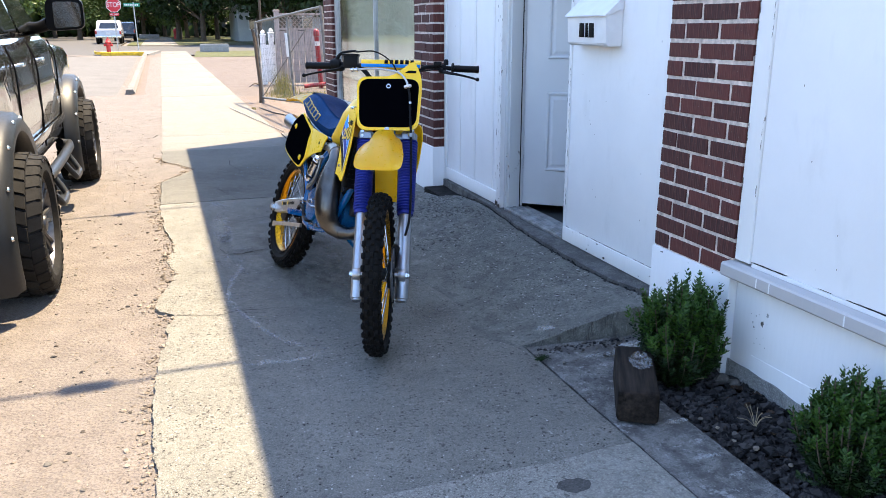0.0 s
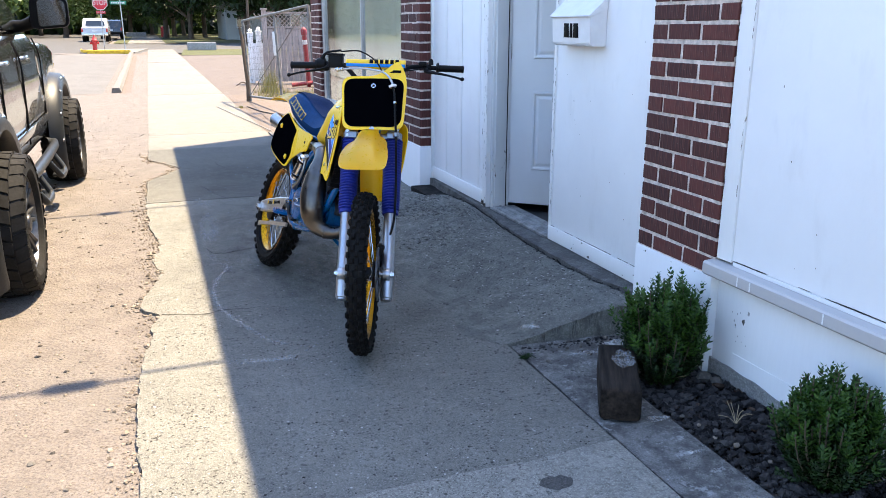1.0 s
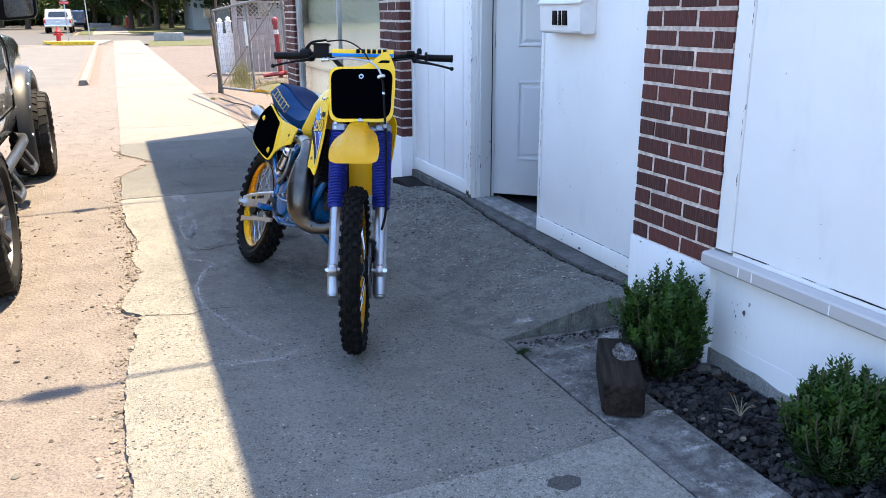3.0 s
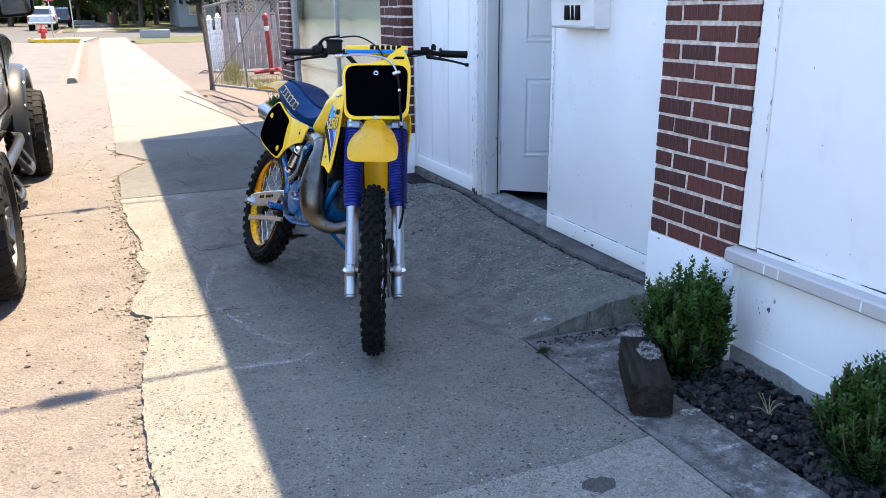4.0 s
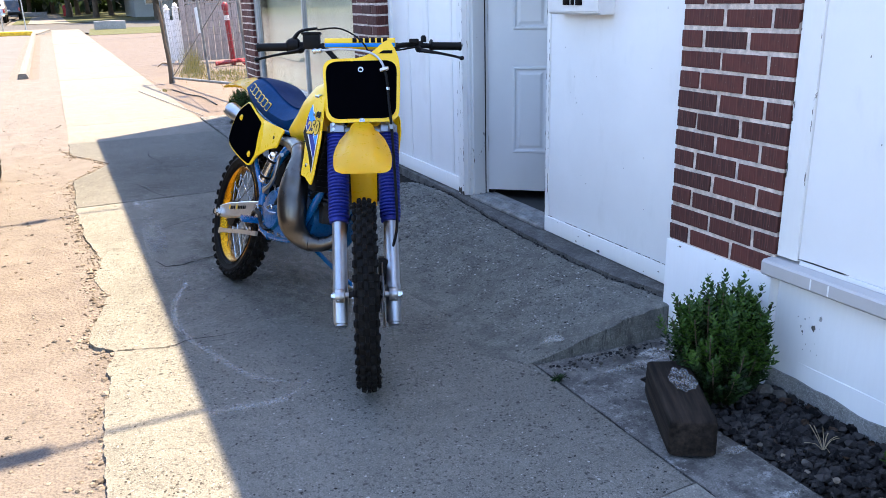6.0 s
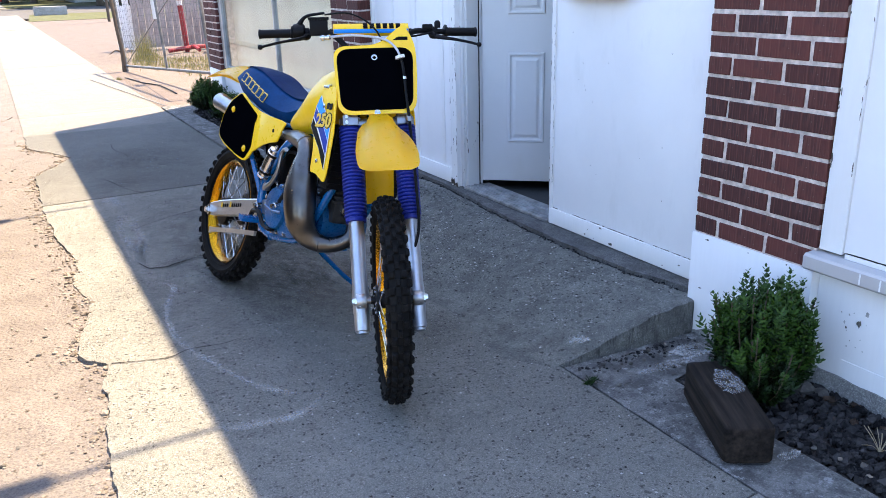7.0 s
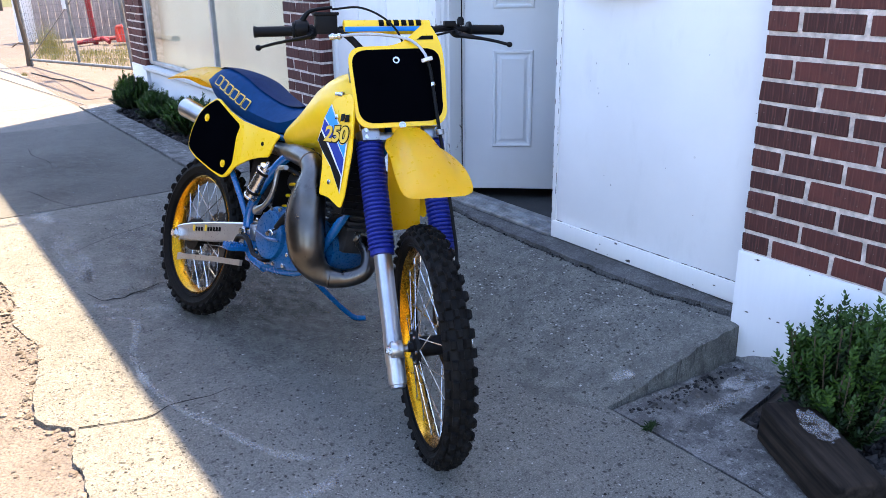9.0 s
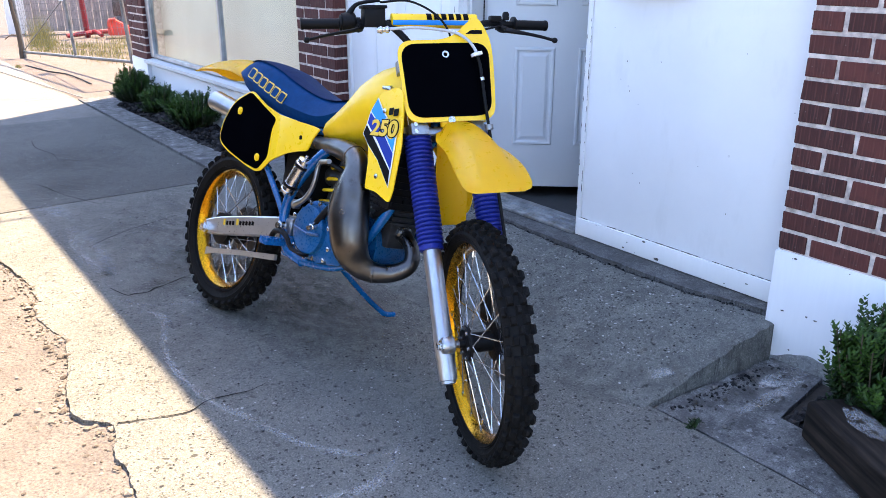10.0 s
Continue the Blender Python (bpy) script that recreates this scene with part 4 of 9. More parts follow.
wall_box("trim_corner", (PANEL_X - 0.02, 6.36, 0.15), (PANEL_X + 0.01, 6.398, 2.3), WHITE_TRIM, "white corner strip by the brick pier", "trim", 0.003)
wall_box("trim_post", (PANEL_X - 0.03, 5.165, 0.15), (2.30, 5.24, 2.3), OLD_TRIM, "weathered white post beside the doorway", "trim", 0.004)
wall_box("door_jamb", (2.235, 5.128, 0.152), (2.36, 5.165, 2.3), JAMB_PAINT, "grey door jamb, paint flaking off", "jamb", 0.003)
wall_box("door_jamb_stop", (2.25, 5.105, 0.152), (2.33, 5.128, 2.26), JAMB_PAINT, "worn inner stop of the door jamb", "jamb", 0.002)
wall_box("door_jamb_near", (2.312, 4.2, 0.152), (2.44, 4.24, 2.3), JAMB_PAINT, "near door jamb", "jamb", 0.003)
THRESH = plain("dull_aluminium_threshold", (0.34, 0.345, 0.35), 0.45, 0.7, 0, 0.3, 14, 0.05)
wall_box("threshold", (2.215, 4.24, 0.149), (2.40, 5.104, 0.165), THRESH, "ribbed aluminium door threshold", "threshold", 0.004)
for k in range(3):
    wall_box("threshold_rib", (2.235 + k * 0.05, 4.242, 0.165), (2.247 + k * 0.05, 5.102, 0.171), THRESH, "raised rib of the threshold", "threshold")

wall_box("door_jamb_rebate", (2.337, 5.106, 0.152), (2.354, 5.128, 2.26), JAMB_PAINT, "worn rebate of the door jamb", "jamb")
# black strip puts the dark gap beside the door into colour
wall_box("weatherstrip", (2.3305, 5.104, 0.152), (2.3365, 5.127, 2.26), BLACK, "black strip standing in for the dark gap by the door", "weatherstrip")

# the door itself, opened inwards
door = structure(empty("door_1", pose(2.4025, 5.135, 0.185, 0, 0, -41)), "white six-panel door standing half open", "door")
bm = bmesh.new()
box(bm, (-0.022, -0.045, 0), (0.89, 0, 2.03), 0.003)
part("leaf", bm, DOOR_PAINT, door)
for u0, u1 in ((0.138, 0.362), (0.487, 0.711)):
    for z0, z1 in ((0.245, 0.787), (1.005, 1.57), (1.69, 1.9)):
        bm = bmesh.new()
        ring = lambda d, h: [(u0 + d, -0.045 - h, z0 + d), (u1 - d, -0.045 - h, z0 + d), (u1 - d, -0.045 - h, z1 - d), (u0 + d, -0.045 - h, z1 - d)]
        loft(bm, [ring(0, 0.0), ring(0.006, 0.009), ring(0.016, 0.009), ring(0.024, 0.002), ring(0.034, 0.002), ring(0.05, 0.008)], True, False)
        r = [bm.verts.new(p) for p in ring(0.05, 0.008)]
        bm.faces.new(r)
        part("door_panel", bm, DOOR_PAINT, door, "", 20)
for z in (0.25, 1.0, 1.75):
    bm = bmesh.new()
    box(bm, (-0.042, -0.05, z), (-0.018, -0.012, z + 0.1), 0.002)
    lathe(bm, [(0, 0.008), (0.1, 0.008)], (-0.026, -0.05, z), (0, 0, 1), 10)
    part("hinge", bm, RUST, door, "tarnished brass hinge")
bm = bmesh.new()
lathe(bm, [(0, 0.03), (0.008, 0.03), (0.02, 0.012), (0.04, 0.014), (0.055, 0.027), (0.07, 0.024), (0.078, 0.01)], (0.8, -0.045, 0.93), (0, -1, 0), 20)
part("door_knob", bm, CHROME, door)

# letter box on the near panel; its number is left as plain bars
mailbox = tagged(empty("mailbox", pose(PANEL_X, 3.895, 1.305)), "white metal wall mailbox with black number marks", "mailbox")
bm = bmesh.new()
prof = [(0.0, 0.0), (-0.075, 0.0), (-0.09, 0.012), (-0.098, 0.15), (0.0, 0.19)]
loft(bm, [[(x, y, z) for x, z in prof] for y in (-0.21, 0.21)])
bmesh.ops.bevel(bm, geom=list(bm.edges), offset=0.004, segments=2, affect="EDGES")
part("body", bm, WHITE_PLASTIC, mailbox)
bm = bmesh.new()
loft(bm, [[(-0.002, y, 0.245), (-0.002, y, 0.185), (-0.106, y, 0.145), (-0.112, y, 0.152), (-0.03, y, 0.225)] for y in (-0.218, 0.218)])
bmesh.ops.bevel(bm, geom=list(bm.edges), offset=0.003, segments=2, affect="EDGES")
part("lid", bm, WHITE_PLASTIC, mailbox)
for yy, w in ((0.044, 0.05), (-0.008, 0.024), (-0.058, 0.048)):
    bm = bmesh.new()
    box(bm, (-0.098, yy - w / 2, 0.043), (-0.0915, yy + w / 2, 0.116), 0.001)
    part("number_bar", bm, DECAL_BLACK, mailbox, "black number plate bar")
wall_box("trim_patch", (PANEL_X - 0.004, 3.7, 1.62), (PANEL_X - 0.001, 4.1, 1.9), painted_wall("pinkish_paper", (0.72, 0.64, 0.62), 0.2), "faint pinkish notice stuck on the wall", "notice")

# near window, boarded over with a white sheet
wall_box("low_wall_near", (2.152, 0.75, -0.3), (2.44, 2.556, 0.428), PLINTH, "white painted low wall, chipped above the bed", "wall", 0.005)
bm = bmesh.new()
foot = [(y, 0.055 + 0.02 * noise.noise((y * 2.2, 4, 0)) + 0.012 * noise.noise((y * 9, 1, 0)) + 0.03 * smooth01((1.9 - y) / 0.6)) for y in np.linspace(0.75, 2.556, 70)]
sheet(bm, [(0.75, -0.3)] + foot + [(2.556, -0.3)], 0.008, lambda u, v, w: (2.1472 - w, u, v))
structure(finish("low_wall_base", bm, BARE_PLASTER, None, 30), "bare concrete foot of the low wall where paint has gone", "wall")
wall_box("wall_skirt_near", (2.1478, 0.76, -0.29), (2.156, 2.43, 0.128), PLINTH, "thicker white plaster skirt along the foot of the wall", "wall", 0.002)
wall_box("window_board", (2.1345, 0.75, 0.508), (2.44, 2.466, 2.62), WHITE, "large plain white board closing the shop window", "wall", 0.003)
wall_box("trim_window_side", (2.128, 2.470, 0.501), (2.44, 2.556, 2.62), OLD_TRIM, "white window trim with flaking edge", "trim", 0.004)
wall_box("trim_window_edge", (2.1375, 2.4662, 0.508), (2.17, 2.4698, 2.62), OLD_TRIM, "dark cracked bead along the board", "trim", 0.002)
bm = bmesh.new()
loft(bm, [[(2.40, y, 0.432), (2.085, y, 0.432), (2.078, y, 0.440), (2.078, y, 0.480), (2.086, y, 0.488), (2.40, y, 0.506)] for y in np.linspace(0.75, 2.575, 12)])
structure(finish("sill_near", bm, SILL_PAINT, None, 30), "grey painted window sill with worn edge", "sill")
wall_box("trim_sill_gap", (2.131, 0.75, 0.491), (2.162, 2.46, 0.5075), chipped("cracked_caulk", (0.72, 0.72, 0.72), (0.09, 0.08, 0.07), 0.02), "cracked caulking over the sill", "trim", 0.002)

# paint chipped off the walls, and black cracked caulking above the sill
CHIP = plain("bare_grey_under_paint", (0.13, 0.12, 0.11), 0.9, 0, 0, 0.4, 40, 0.2, 0.15)


BLEACHED = plain("thin_grey_patch", (0.42, 0.42, 0.41), 0.9, 0, 0, 0.25, 60, 0.2, 0.15)


def chip(owner, x, y, z, ry, rz, seed, material=CHIP):
    bm = bmesh.new()
    bm.faces.new([bm.verts.new((x, y + ry * math.cos(a) * (1 + 0.6 * noise.noise((math.cos(a) * 1.6, math.sin(a) * 1.6, seed))), z + rz * math.sin(a) * (1 + 0.6 * noise.noise((math.cos(a) * 1.6 + 9, math.sin(a) * 1.6, seed))))) for a in (2 * math.pi * i / 14 for i in range(14))])
    return part("paint_chip", bm, material, bpy.data.objects[owner], "", 0)


cr = random.Random(41)
for k in range(22):
    big = cr.random() ** 3
    yc, zc = cr.choice(((2.40, 0.27), (2.40, 0.30), (2.41, 0.2), (1.95, 0.2), (1.62, 0.25)))
    chip("low_wall_near", 2.1505, yc + cr.gauss(0, 0.025), zc + cr.gauss(0, 0.03), 0.0015 + 0.006 * big, 0.002 + 0.010 * big, k * 3.1, BLEACHED if k % 3 else CHIP)
for k in range(9):
    big = cr.random() ** 3
    chip("baseboard_near", PANEL_X - 0.0156, cr.uniform(3.15, 4.2), cr.choice((0.165, 0.17, 0.23, 0.2)), 0.002 + 0.012 * big, 0.0015 + 0.005 * big, k * 2.3)
for k in range(70):
    y = cr.uniform(3.13, 4.2)
    if noise.noise((y * 5.0, 2, 7)) > -0.15:
        chip("baseboard_near", PANEL_X - 0.0022, y, 0.2395, cr.uniform(0.006, 0.02), cr.uniform(0.001, 0.0028), k * 1.3)
for k in range(12):
    chip("wall_panel_near", PANEL_X - 0.0015, cr.uniform(3.16, 4.18), cr.uniform(0.3, 1.2), 0.002, cr.uniform(0.0015, 0.004), k * 5.3)
for k in range(10):
    chip("window_board", 2.133, cr.uniform(1.2, 2.4), cr.uniform(0.5, 1.4), 0.0018, cr.uniform(0.0015, 0.005), k * 4.3)
for k in range(16):
    chip("plinth_pier_1", WALL_X - 0.0135, cr.uniform(2.6, 3.08), cr.choice((0.405, 0.40, 0.10, 0.05, 0.2)) + cr.gauss(0, 0.006), cr.uniform(0.002, 0.008), cr.uniform(0.002, 0.005), k * 6.1)
for k in range(110):
    y = 0.8 + 1.65 * cr.random()
    if noise.noise((y * 3.0, 3, 3)) > -0.3:
        chip("window_board", 2.1330, y, 0.5095 + abs(cr.gauss(0, 0.0015)), cr.uniform(0.015, 0.05), cr.uniform(0.0008, 0.0019), k * 1.7)
for k in range(60):
    z = 0.53 + 1.6 * cr.random()
    if noise.noise((z * 4.0, 8, 3)) > -0.1:
        chip("trim_window_side", 2.1268, 2.473 + cr.gauss(0, 0.001), z, 0.0013, cr.uniform(0.006, 0.016), k * 1.9)
        chip("trim_window_side", 2.1266, 2.551 + cr.gauss(0, 0.002), z + 0.02, 0.002, cr.uniform(0.004, 0.014), k * 2.9)
for k in range(70):
    z = 0.2 + 1.9 * cr.random()
    chip("trim_post", PANEL_X - 0.0315, cr.choice((5.1665, 5.169, 5.237, 5.2)) + cr.gauss(0, 0.0015), z, cr.uniform(0.001, 0.003), cr.uniform(0.004, 0.022), k * 2.1)
    chip("trim_panel_edge", PANEL_X - 0.0095, cr.choice((4.207, 4.232)) + cr.gauss(0, 0.001), z, cr.uniform(0.0008, 0.002), cr.uniform(0.004, 0.02), k * 2.7)
for k in range(14):
    chip("trim_post", PANEL_X - 0.0317, cr.uniform(5.168, 5.235), 0.155 + abs(cr.gauss(0, 0.03)), cr.uniform(0.004, 0.012), cr.uniform(0.005, 0.02), k * 3.7)
for y0, y1 in ((2.29, 2.30), (1.62, 1.6), (1.93, 1.95), (2.36, 2.36)):
    bm = bmesh.new()
    box(bm, (2.0765, y0, 0.441), (2.0785, y0 + 0.005, 0.478), 0)
    part("paint_drip", bm, WHITE_TRIM, bpy.data.objects["sill_near"], "white paint drip", 0)

bm = bmesh.new()
foot = [(y, 0.05 + 0.03 * noise.noise((y * 4.2, 6, 0)) + 0.015 * noise.noise((y * 15, 1, 0)) - 0.05 * smooth01((y - 2.95) / 0.1)) for y in np.linspace(2.56, 3.09, 50)]
sheet(bm, [(2.56, -0.3)] + foot + [(3.09, -0.3)], 0.003, lambda u, v, w: (WALL_X - 0.0125 - w, u, v))
structure(finish("plinth_foot", bm, BARE_PLASTER, None, 30), "bare concrete where paint has left the pier base", "plinth")

# far window: two panes behind aluminium, covered in cream from inside
wall_box("low_wall_far", (2.152, 6.93, -0.3), (2.44, 10.52, 0.385), PLINTH, "white painted low wall under the far window", "wall", 0.005)
bm = bmesh.new()
loft(bm, [[(2.40, y, 0.385), (2.095, y, 0.385), (2.085, y, 0.395), (2.085, y, 0.425), (2.40, y, 0.455)] for y in np.linspace(6.935, 10.515, 12)])
structure(finish("sill_far", bm, chipped("old_sill_paint", (0.62, 0.61, 0.58), (0.25, 0.24, 0.22), 0.03), None, 30), "chipped white window sill", "sill")
window = structure(empty("window_1"), "large shop window with cream cover behind the glass", "window")
# black strip by the mullion stands for its dark gap, shade as colour
for name, lo, hi in (("window_frame", (2.16, 6.932, 0.45), (2.21, 6.985, 2.62)), ("window_frame", (2.16, 10.40, 0.45), (2.21, 10.518, 2.62)),
                     ("mullion", (2.165, 8.50, 0.45), (2.215, 8.538, 2.62)), ("gasket", (2.17, 8.5385, 0.486), (2.212, 8.5545, 2.57)), ("window_frame", (2.165, 6.985, 0.45), (2.21, 10.40, 0.485)),
                     ("window_frame", (2.165, 6.985, 2.57), (2.21, 10.40, 2.62))):
    bm = bmesh.new()
    box(bm, lo, hi, 0.004)
    part(name, bm, BLACK if name == "gasket" else ALU_FRAME, window)
for a, b in ((6.985, 8.50), (8.555, 10.40)):
    bm = bmesh.new()
    box(bm, (2.186, a, 0.485), (2.192, b, 2.57))
    p = part("pane", bm, GLASS, window, "", 0)
    p.visible_shadow = False
bm = bmesh.new()
rows = []
for z in (0.45, 1.0, 1.8, 2.62):
    rows.append([(2.33 + 0.006 * math.sin(k * 0.9) + 0.004 * math.sin(k * 0.37 + z), 6.95 + (10.5 - 6.95) * k / 60, z) for k in range(61)])
loft(bm, rows, False, False)
structure(finish("curtain", bm, CURTAIN, None, 60), "cream sheet hanging behind the window glass", "curtain")

# ---- bricks, one by one up to head height, joined above ----
COURSE, BRICK_H, JOINT = 0.0776, 0.0625, 0.015


def brick_mesh(length, depth):
    bm = bmesh.new()
    box(bm, (0, 0, 0), (depth, length, BRICK_H))
    bmesh.ops.bevel(bm, geom=list(bm.edges), offset=0.0022, segments=1, affect="EDGES")
    off = rng.uniform(0, 50)
    for v in bm.verts:
        v.co += Vector((0.0015 * noise.noise(v.co * 37), 0.006 * noise.noise(v.co * 61 + Vector((off, 0, 0))), 0.005 * noise.noise(v.co * 53 + Vector((0, off, 0)))))
    me = bpy.data.meshes.new("brick")
    bm.to_mesh(me)
    bm.free()
    me.materials.append(BRICK)
    return me


brick_cache = {}


def lay(owner, x, y0, y1, z, rows):
    for r in range(rows):
        lengths = ((0.5, 1, 1) if r % 2 else (1, 1, 0.5))
        unit = (y1 - y0 - 2 * JOINT) / 2.5
        y = y0
        for f in lengths:
            ln = unit * f
            key = (round(ln, 3), rng.randrange(6))
            if key not in brick_cache:
                brick_cache[key] = brick_mesh(ln, 0.10)
            b = new("brick", brick_cache[key])
            b.parent = owner
            b.matrix_local = pose(x - 0.002 + rng.uniform(-0.0025, 0.0025), y + rng.uniform(-0.002, 0.002), z + r * COURSE + rng.uniform(-0.0015, 0.0015), rng.uniform(-0.4, 0.4), 0, rng.uniform(-0.3, 0.3))
            y += ln + JOINT


def upper_bricks(owner, x, y0, y1, z, rows):
    verts, faces = [], []
    unit = (y1 - y0 - 2 * JOINT) / 2.5
    for r in range(rows):
        y = y0
        for f in ((0.5, 1, 1) if r % 2 else (1, 1, 0.5)):
            k, ln, zz = len(verts), unit * f, z + r * COURSE
            verts += [(q, w, h) for q in (x, x + 0.09) for w in (y, y + ln) for h in (zz, zz + BRICK_H)]
            faces += [tuple(i + k for i in q) for q in ((0, 1, 3, 2), (4, 6, 7, 5), (0, 4, 5, 1), (2, 3, 7, 6), (0, 2, 6, 4), (1, 5, 7, 3))]
            y += ln + JOINT
    me = bpy.data.meshes.new("upper_bricks")
    me.from_pydata(verts, [], faces)
    me.materials.append(BRICK)
    ob = new("upper_bricks", me)
    ob.parent = owner
    return tagged(ob, "", "", "", "stuff")


# ==== the motorcycle ====
# local: x ahead of the rear axle, y to its left, z up from the ground it stands on
bike = tagged(empty("motorcycle", Matrix.Translation((0.5874, 4.7547, 0.0045)) @ pose(0, 0, 0, 0, 0, -83.33) @ pose(0, 0, 0, -17.16, 0, 0)),
              "yellow and blue vintage motocross motorcycle leaning on its side stand", "motorcycle")
RAKE, STEER = radians(28.0), radians(-30.77)
S_AXIS = Vector((-math.sin(RAKE), 0, math.cos(RAKE)))
S_FOOT = Vector((1.624, 0, 0))
TURNED = Matrix.Translation(S_FOOT) @ Matrix.Rotation(STEER, 4, S_AXIS) @ Matrix.Translation(-S_FOOT)
R_AXLE, F_AXLE = Vector((0.008, 0, 0.3415)), Vector((1.506, 0, 0.347))
# the front axle is carried ahead of the fork legs
AHEAD = Vector((math.cos(RAKE), 0, math.sin(RAKE)))
W_AXLE = F_AXLE + AHEAD * 0.0455


def bpart(name, bm, material, parent=None, label="", smooth=40, front=False):
    if front:
        bmesh.ops.transform(bm, matrix=TURNED, verts=bm.verts)
    return part(name, bm, material, parent or bike, label, smooth)


def carcass(bm, centre, rout, rin, width, knob):
    """The round body of a motocross tyre."""
    body = rout - knob
    mid, rad = (body + rin) / 2, (body - rin) / 2
    prof = []
    for k in range(21):
        a = -math.pi * 0.93 + 2 * math.pi * 0.93 * k / 20
        prof.append((width * 0.46 * math.sin(a) * (1 if abs(a) < 1.7 else 0.86), mid + rad * math.cos(a)))
    lathe(bm, prof, centre, (0, 1, 0), 72, False)
    for side in (-1, 1):  # moulded ribs on the wall
        for rr in (rin + 0.016, rin + 0.022):
            lathe(bm, [(side * width * 0.375, rr - 0.002), (side * width * 0.41, rr), (side * width * 0.375, rr + 0.002)], centre, (0, 1, 0), 72, False)
    return bm


def knobs(bm, centre, rout, rin, width, rows, count, knob):
    """Rows of tapered tread blocks, each row shifted against the next."""
    body = rout - knob
    mid, rad = (body + rin) / 2, (body - rin) / 2
    kr = random.Random(count)
    for u, w, tall, shift, share in rows:
        for k in range(count):
            a0 = 2 * math.pi * (k + shift) / count
            half = math.pi / count * share
            phi = u / (width * 0.5) * 1.05
            for_r = mid + rad * math.cos(phi) - 0.004
            base_y = width * 0.46 * math.sin(phi)
            ny, nr = math.sin(phi * 0.75), math.cos(phi * 0.75)
            wear = kr.uniform(0.88, 1.0)
            vs = []
            for lift, shrink in ((0.0, 1.18), (tall * wear * 0.85, 0.92), (tall * wear, 0.74)):
                for da, dw in ((-1, -1), (1, -1), (1, 1), (-1, 1)):
                    rr = for_r + lift * nr - dw * w / 2 * shrink * ny * 0.8
                    yy = base_y + lift * ny + dw * w / 2 * shrink * nr
                    a = a0 + da * half * shrink
                    vs.append(bm.verts.new(Vector(centre) + Vector((math.cos(a) * rr, yy, math.sin(a) * rr))))
            for i in (0, 4):
                for j in range(4):
                    bm.faces.new((vs[i + j], vs[i + (j + 1) % 4], vs[i + 4 + (j + 1) % 4], vs[i + 4 + j]))
            bm.faces.new(vs[8:])
    return bm


def spokes(owner, centre, hub_r, hub_w, rim_r, count, front):
    for k in range(count):
        side = 1 if k % 2 else -1
        a = 2 * math.pi * k / count
        lean = 0.62 if (k // 2) % 2 else -0.62
        p = Vector(centre) + Vector((math.cos(a + lean) * hub_r, side * hub_w, math.sin(a + lean) * hub_r))
        q = Vector(centre) + Vector((math.cos(a) * rim_r, side * 0.008, math.sin(a) * rim_r))
        bm = bmesh.new()
        tube(bm, [p, q], 0.0019, 5, 1)
        d = (p - q).normalized()
        tube(bm, [q, q + d * 0.018], 0.0036, 6, 1)
        bpart("spoke", bm, CHROME, owner, "", 60, front)


def wheel(name, centre, rout, rin, width, rows, count, knob, front, hub_profile, hub_r, hub_w):
    bm = bmesh.new()
    lathe(bm, hub_profile, centre, (0, 1, 0), 28)
    owner = bpart(name, bm, BLACK, None, "black hub in a gold spoked rim", 40, front)
    bm = bmesh.new()
    carcass(bm, centre, rout, rin, width, knob)
    bpart("tyre", bm, RUBBER, owner, "black knobby tyre", 35, front)
    bm = bmesh.new()
    knobs(bm, centre, rout, rin, width, rows, count, knob)
    tagged(bpart("tread", bm, TREAD, owner, "", 30, front), "worn tapered tread blocks", "", "", "stuff")
    bm = bmesh.new()
    w = width * 0.27
    lathe(bm, [(-w, rin + 0.012), (-w - 0.003, rin + 0.004), (-w + 0.004, rin - 0.003), (-w * 0.55, rin - 0.010), (0, rin - 0.017), (w * 0.55, rin - 0.010), (w - 0.004, rin - 0.003), (w + 0.003, rin + 0.004), (w, rin + 0.012), (0, rin - 0.006), (-w, rin + 0.012)], centre, (0, 1, 0), 64, False)
    bpart("rim", bm, GOLD, owner, "gold anodised rim", 35, front)
    spokes(owner, centre, hub_r, hub_w, rin - 0.014, 36, front)
    return owner


front_wheel = wheel("front_wheel", W_AXLE, 0.3627, 0.281, 0.086,
                    ((-0.0375, 0.013, 0.015, 0.0, 0.5), (-0.0165, 0.017, 0.0165, 0.5, 0.46), (0.0165, 0.017, 0.0165, 0.5, 0.46), (0.0, 0.013, 0.0165, 0.0, 0.4), (0.0375, 0.013, 0.015, 0.0, 0.5)), 42, 0.016, True,
                    [(-0.066, 0.012), (-0.05, 0.014), (-0.048, 0.052), (-0.038, 0.054), (-0.034, 0.03), (0.034, 0.03), (0.038, 0.06), (0.048, 0.06), (0.05, 0.016), (0.066, 0.012)], 0.048, 0.042)
for k in range(6):
    a = k * math.pi / 3
    bm = bmesh.new()
    lathe(bm, [(0, 0.0055), (0.005, 0.0055), (0.006, 0.003)], W_AXLE + Vector((math.cos(a) * 0.043, -0.0485, math.sin(a) * 0.043)), (0, -1, 0), 8)
    bpart("hub_bolt", bm, CHROME, front_wheel, "", 40, True)
bm = bmesh.new()
ring = [(0.058, 0.062), (0.058, 0.118), (0.062, 0.118), (0.062, 0.062), (0.058, 0.062)]
lathe(bm, ring, W_AXLE, (0, 1, 0), 40, False)
for k in range(6):
    a = k * math.pi / 3
    d = Vector((math.cos(a), 0, math.sin(a)))
    tube(bm, [W_AXLE + Vector((0, 0.055, 0)) + d * 0.03, W_AXLE + Vector((0, 0.058, 0)) + d * 0.07], 0.008, 6, 1)
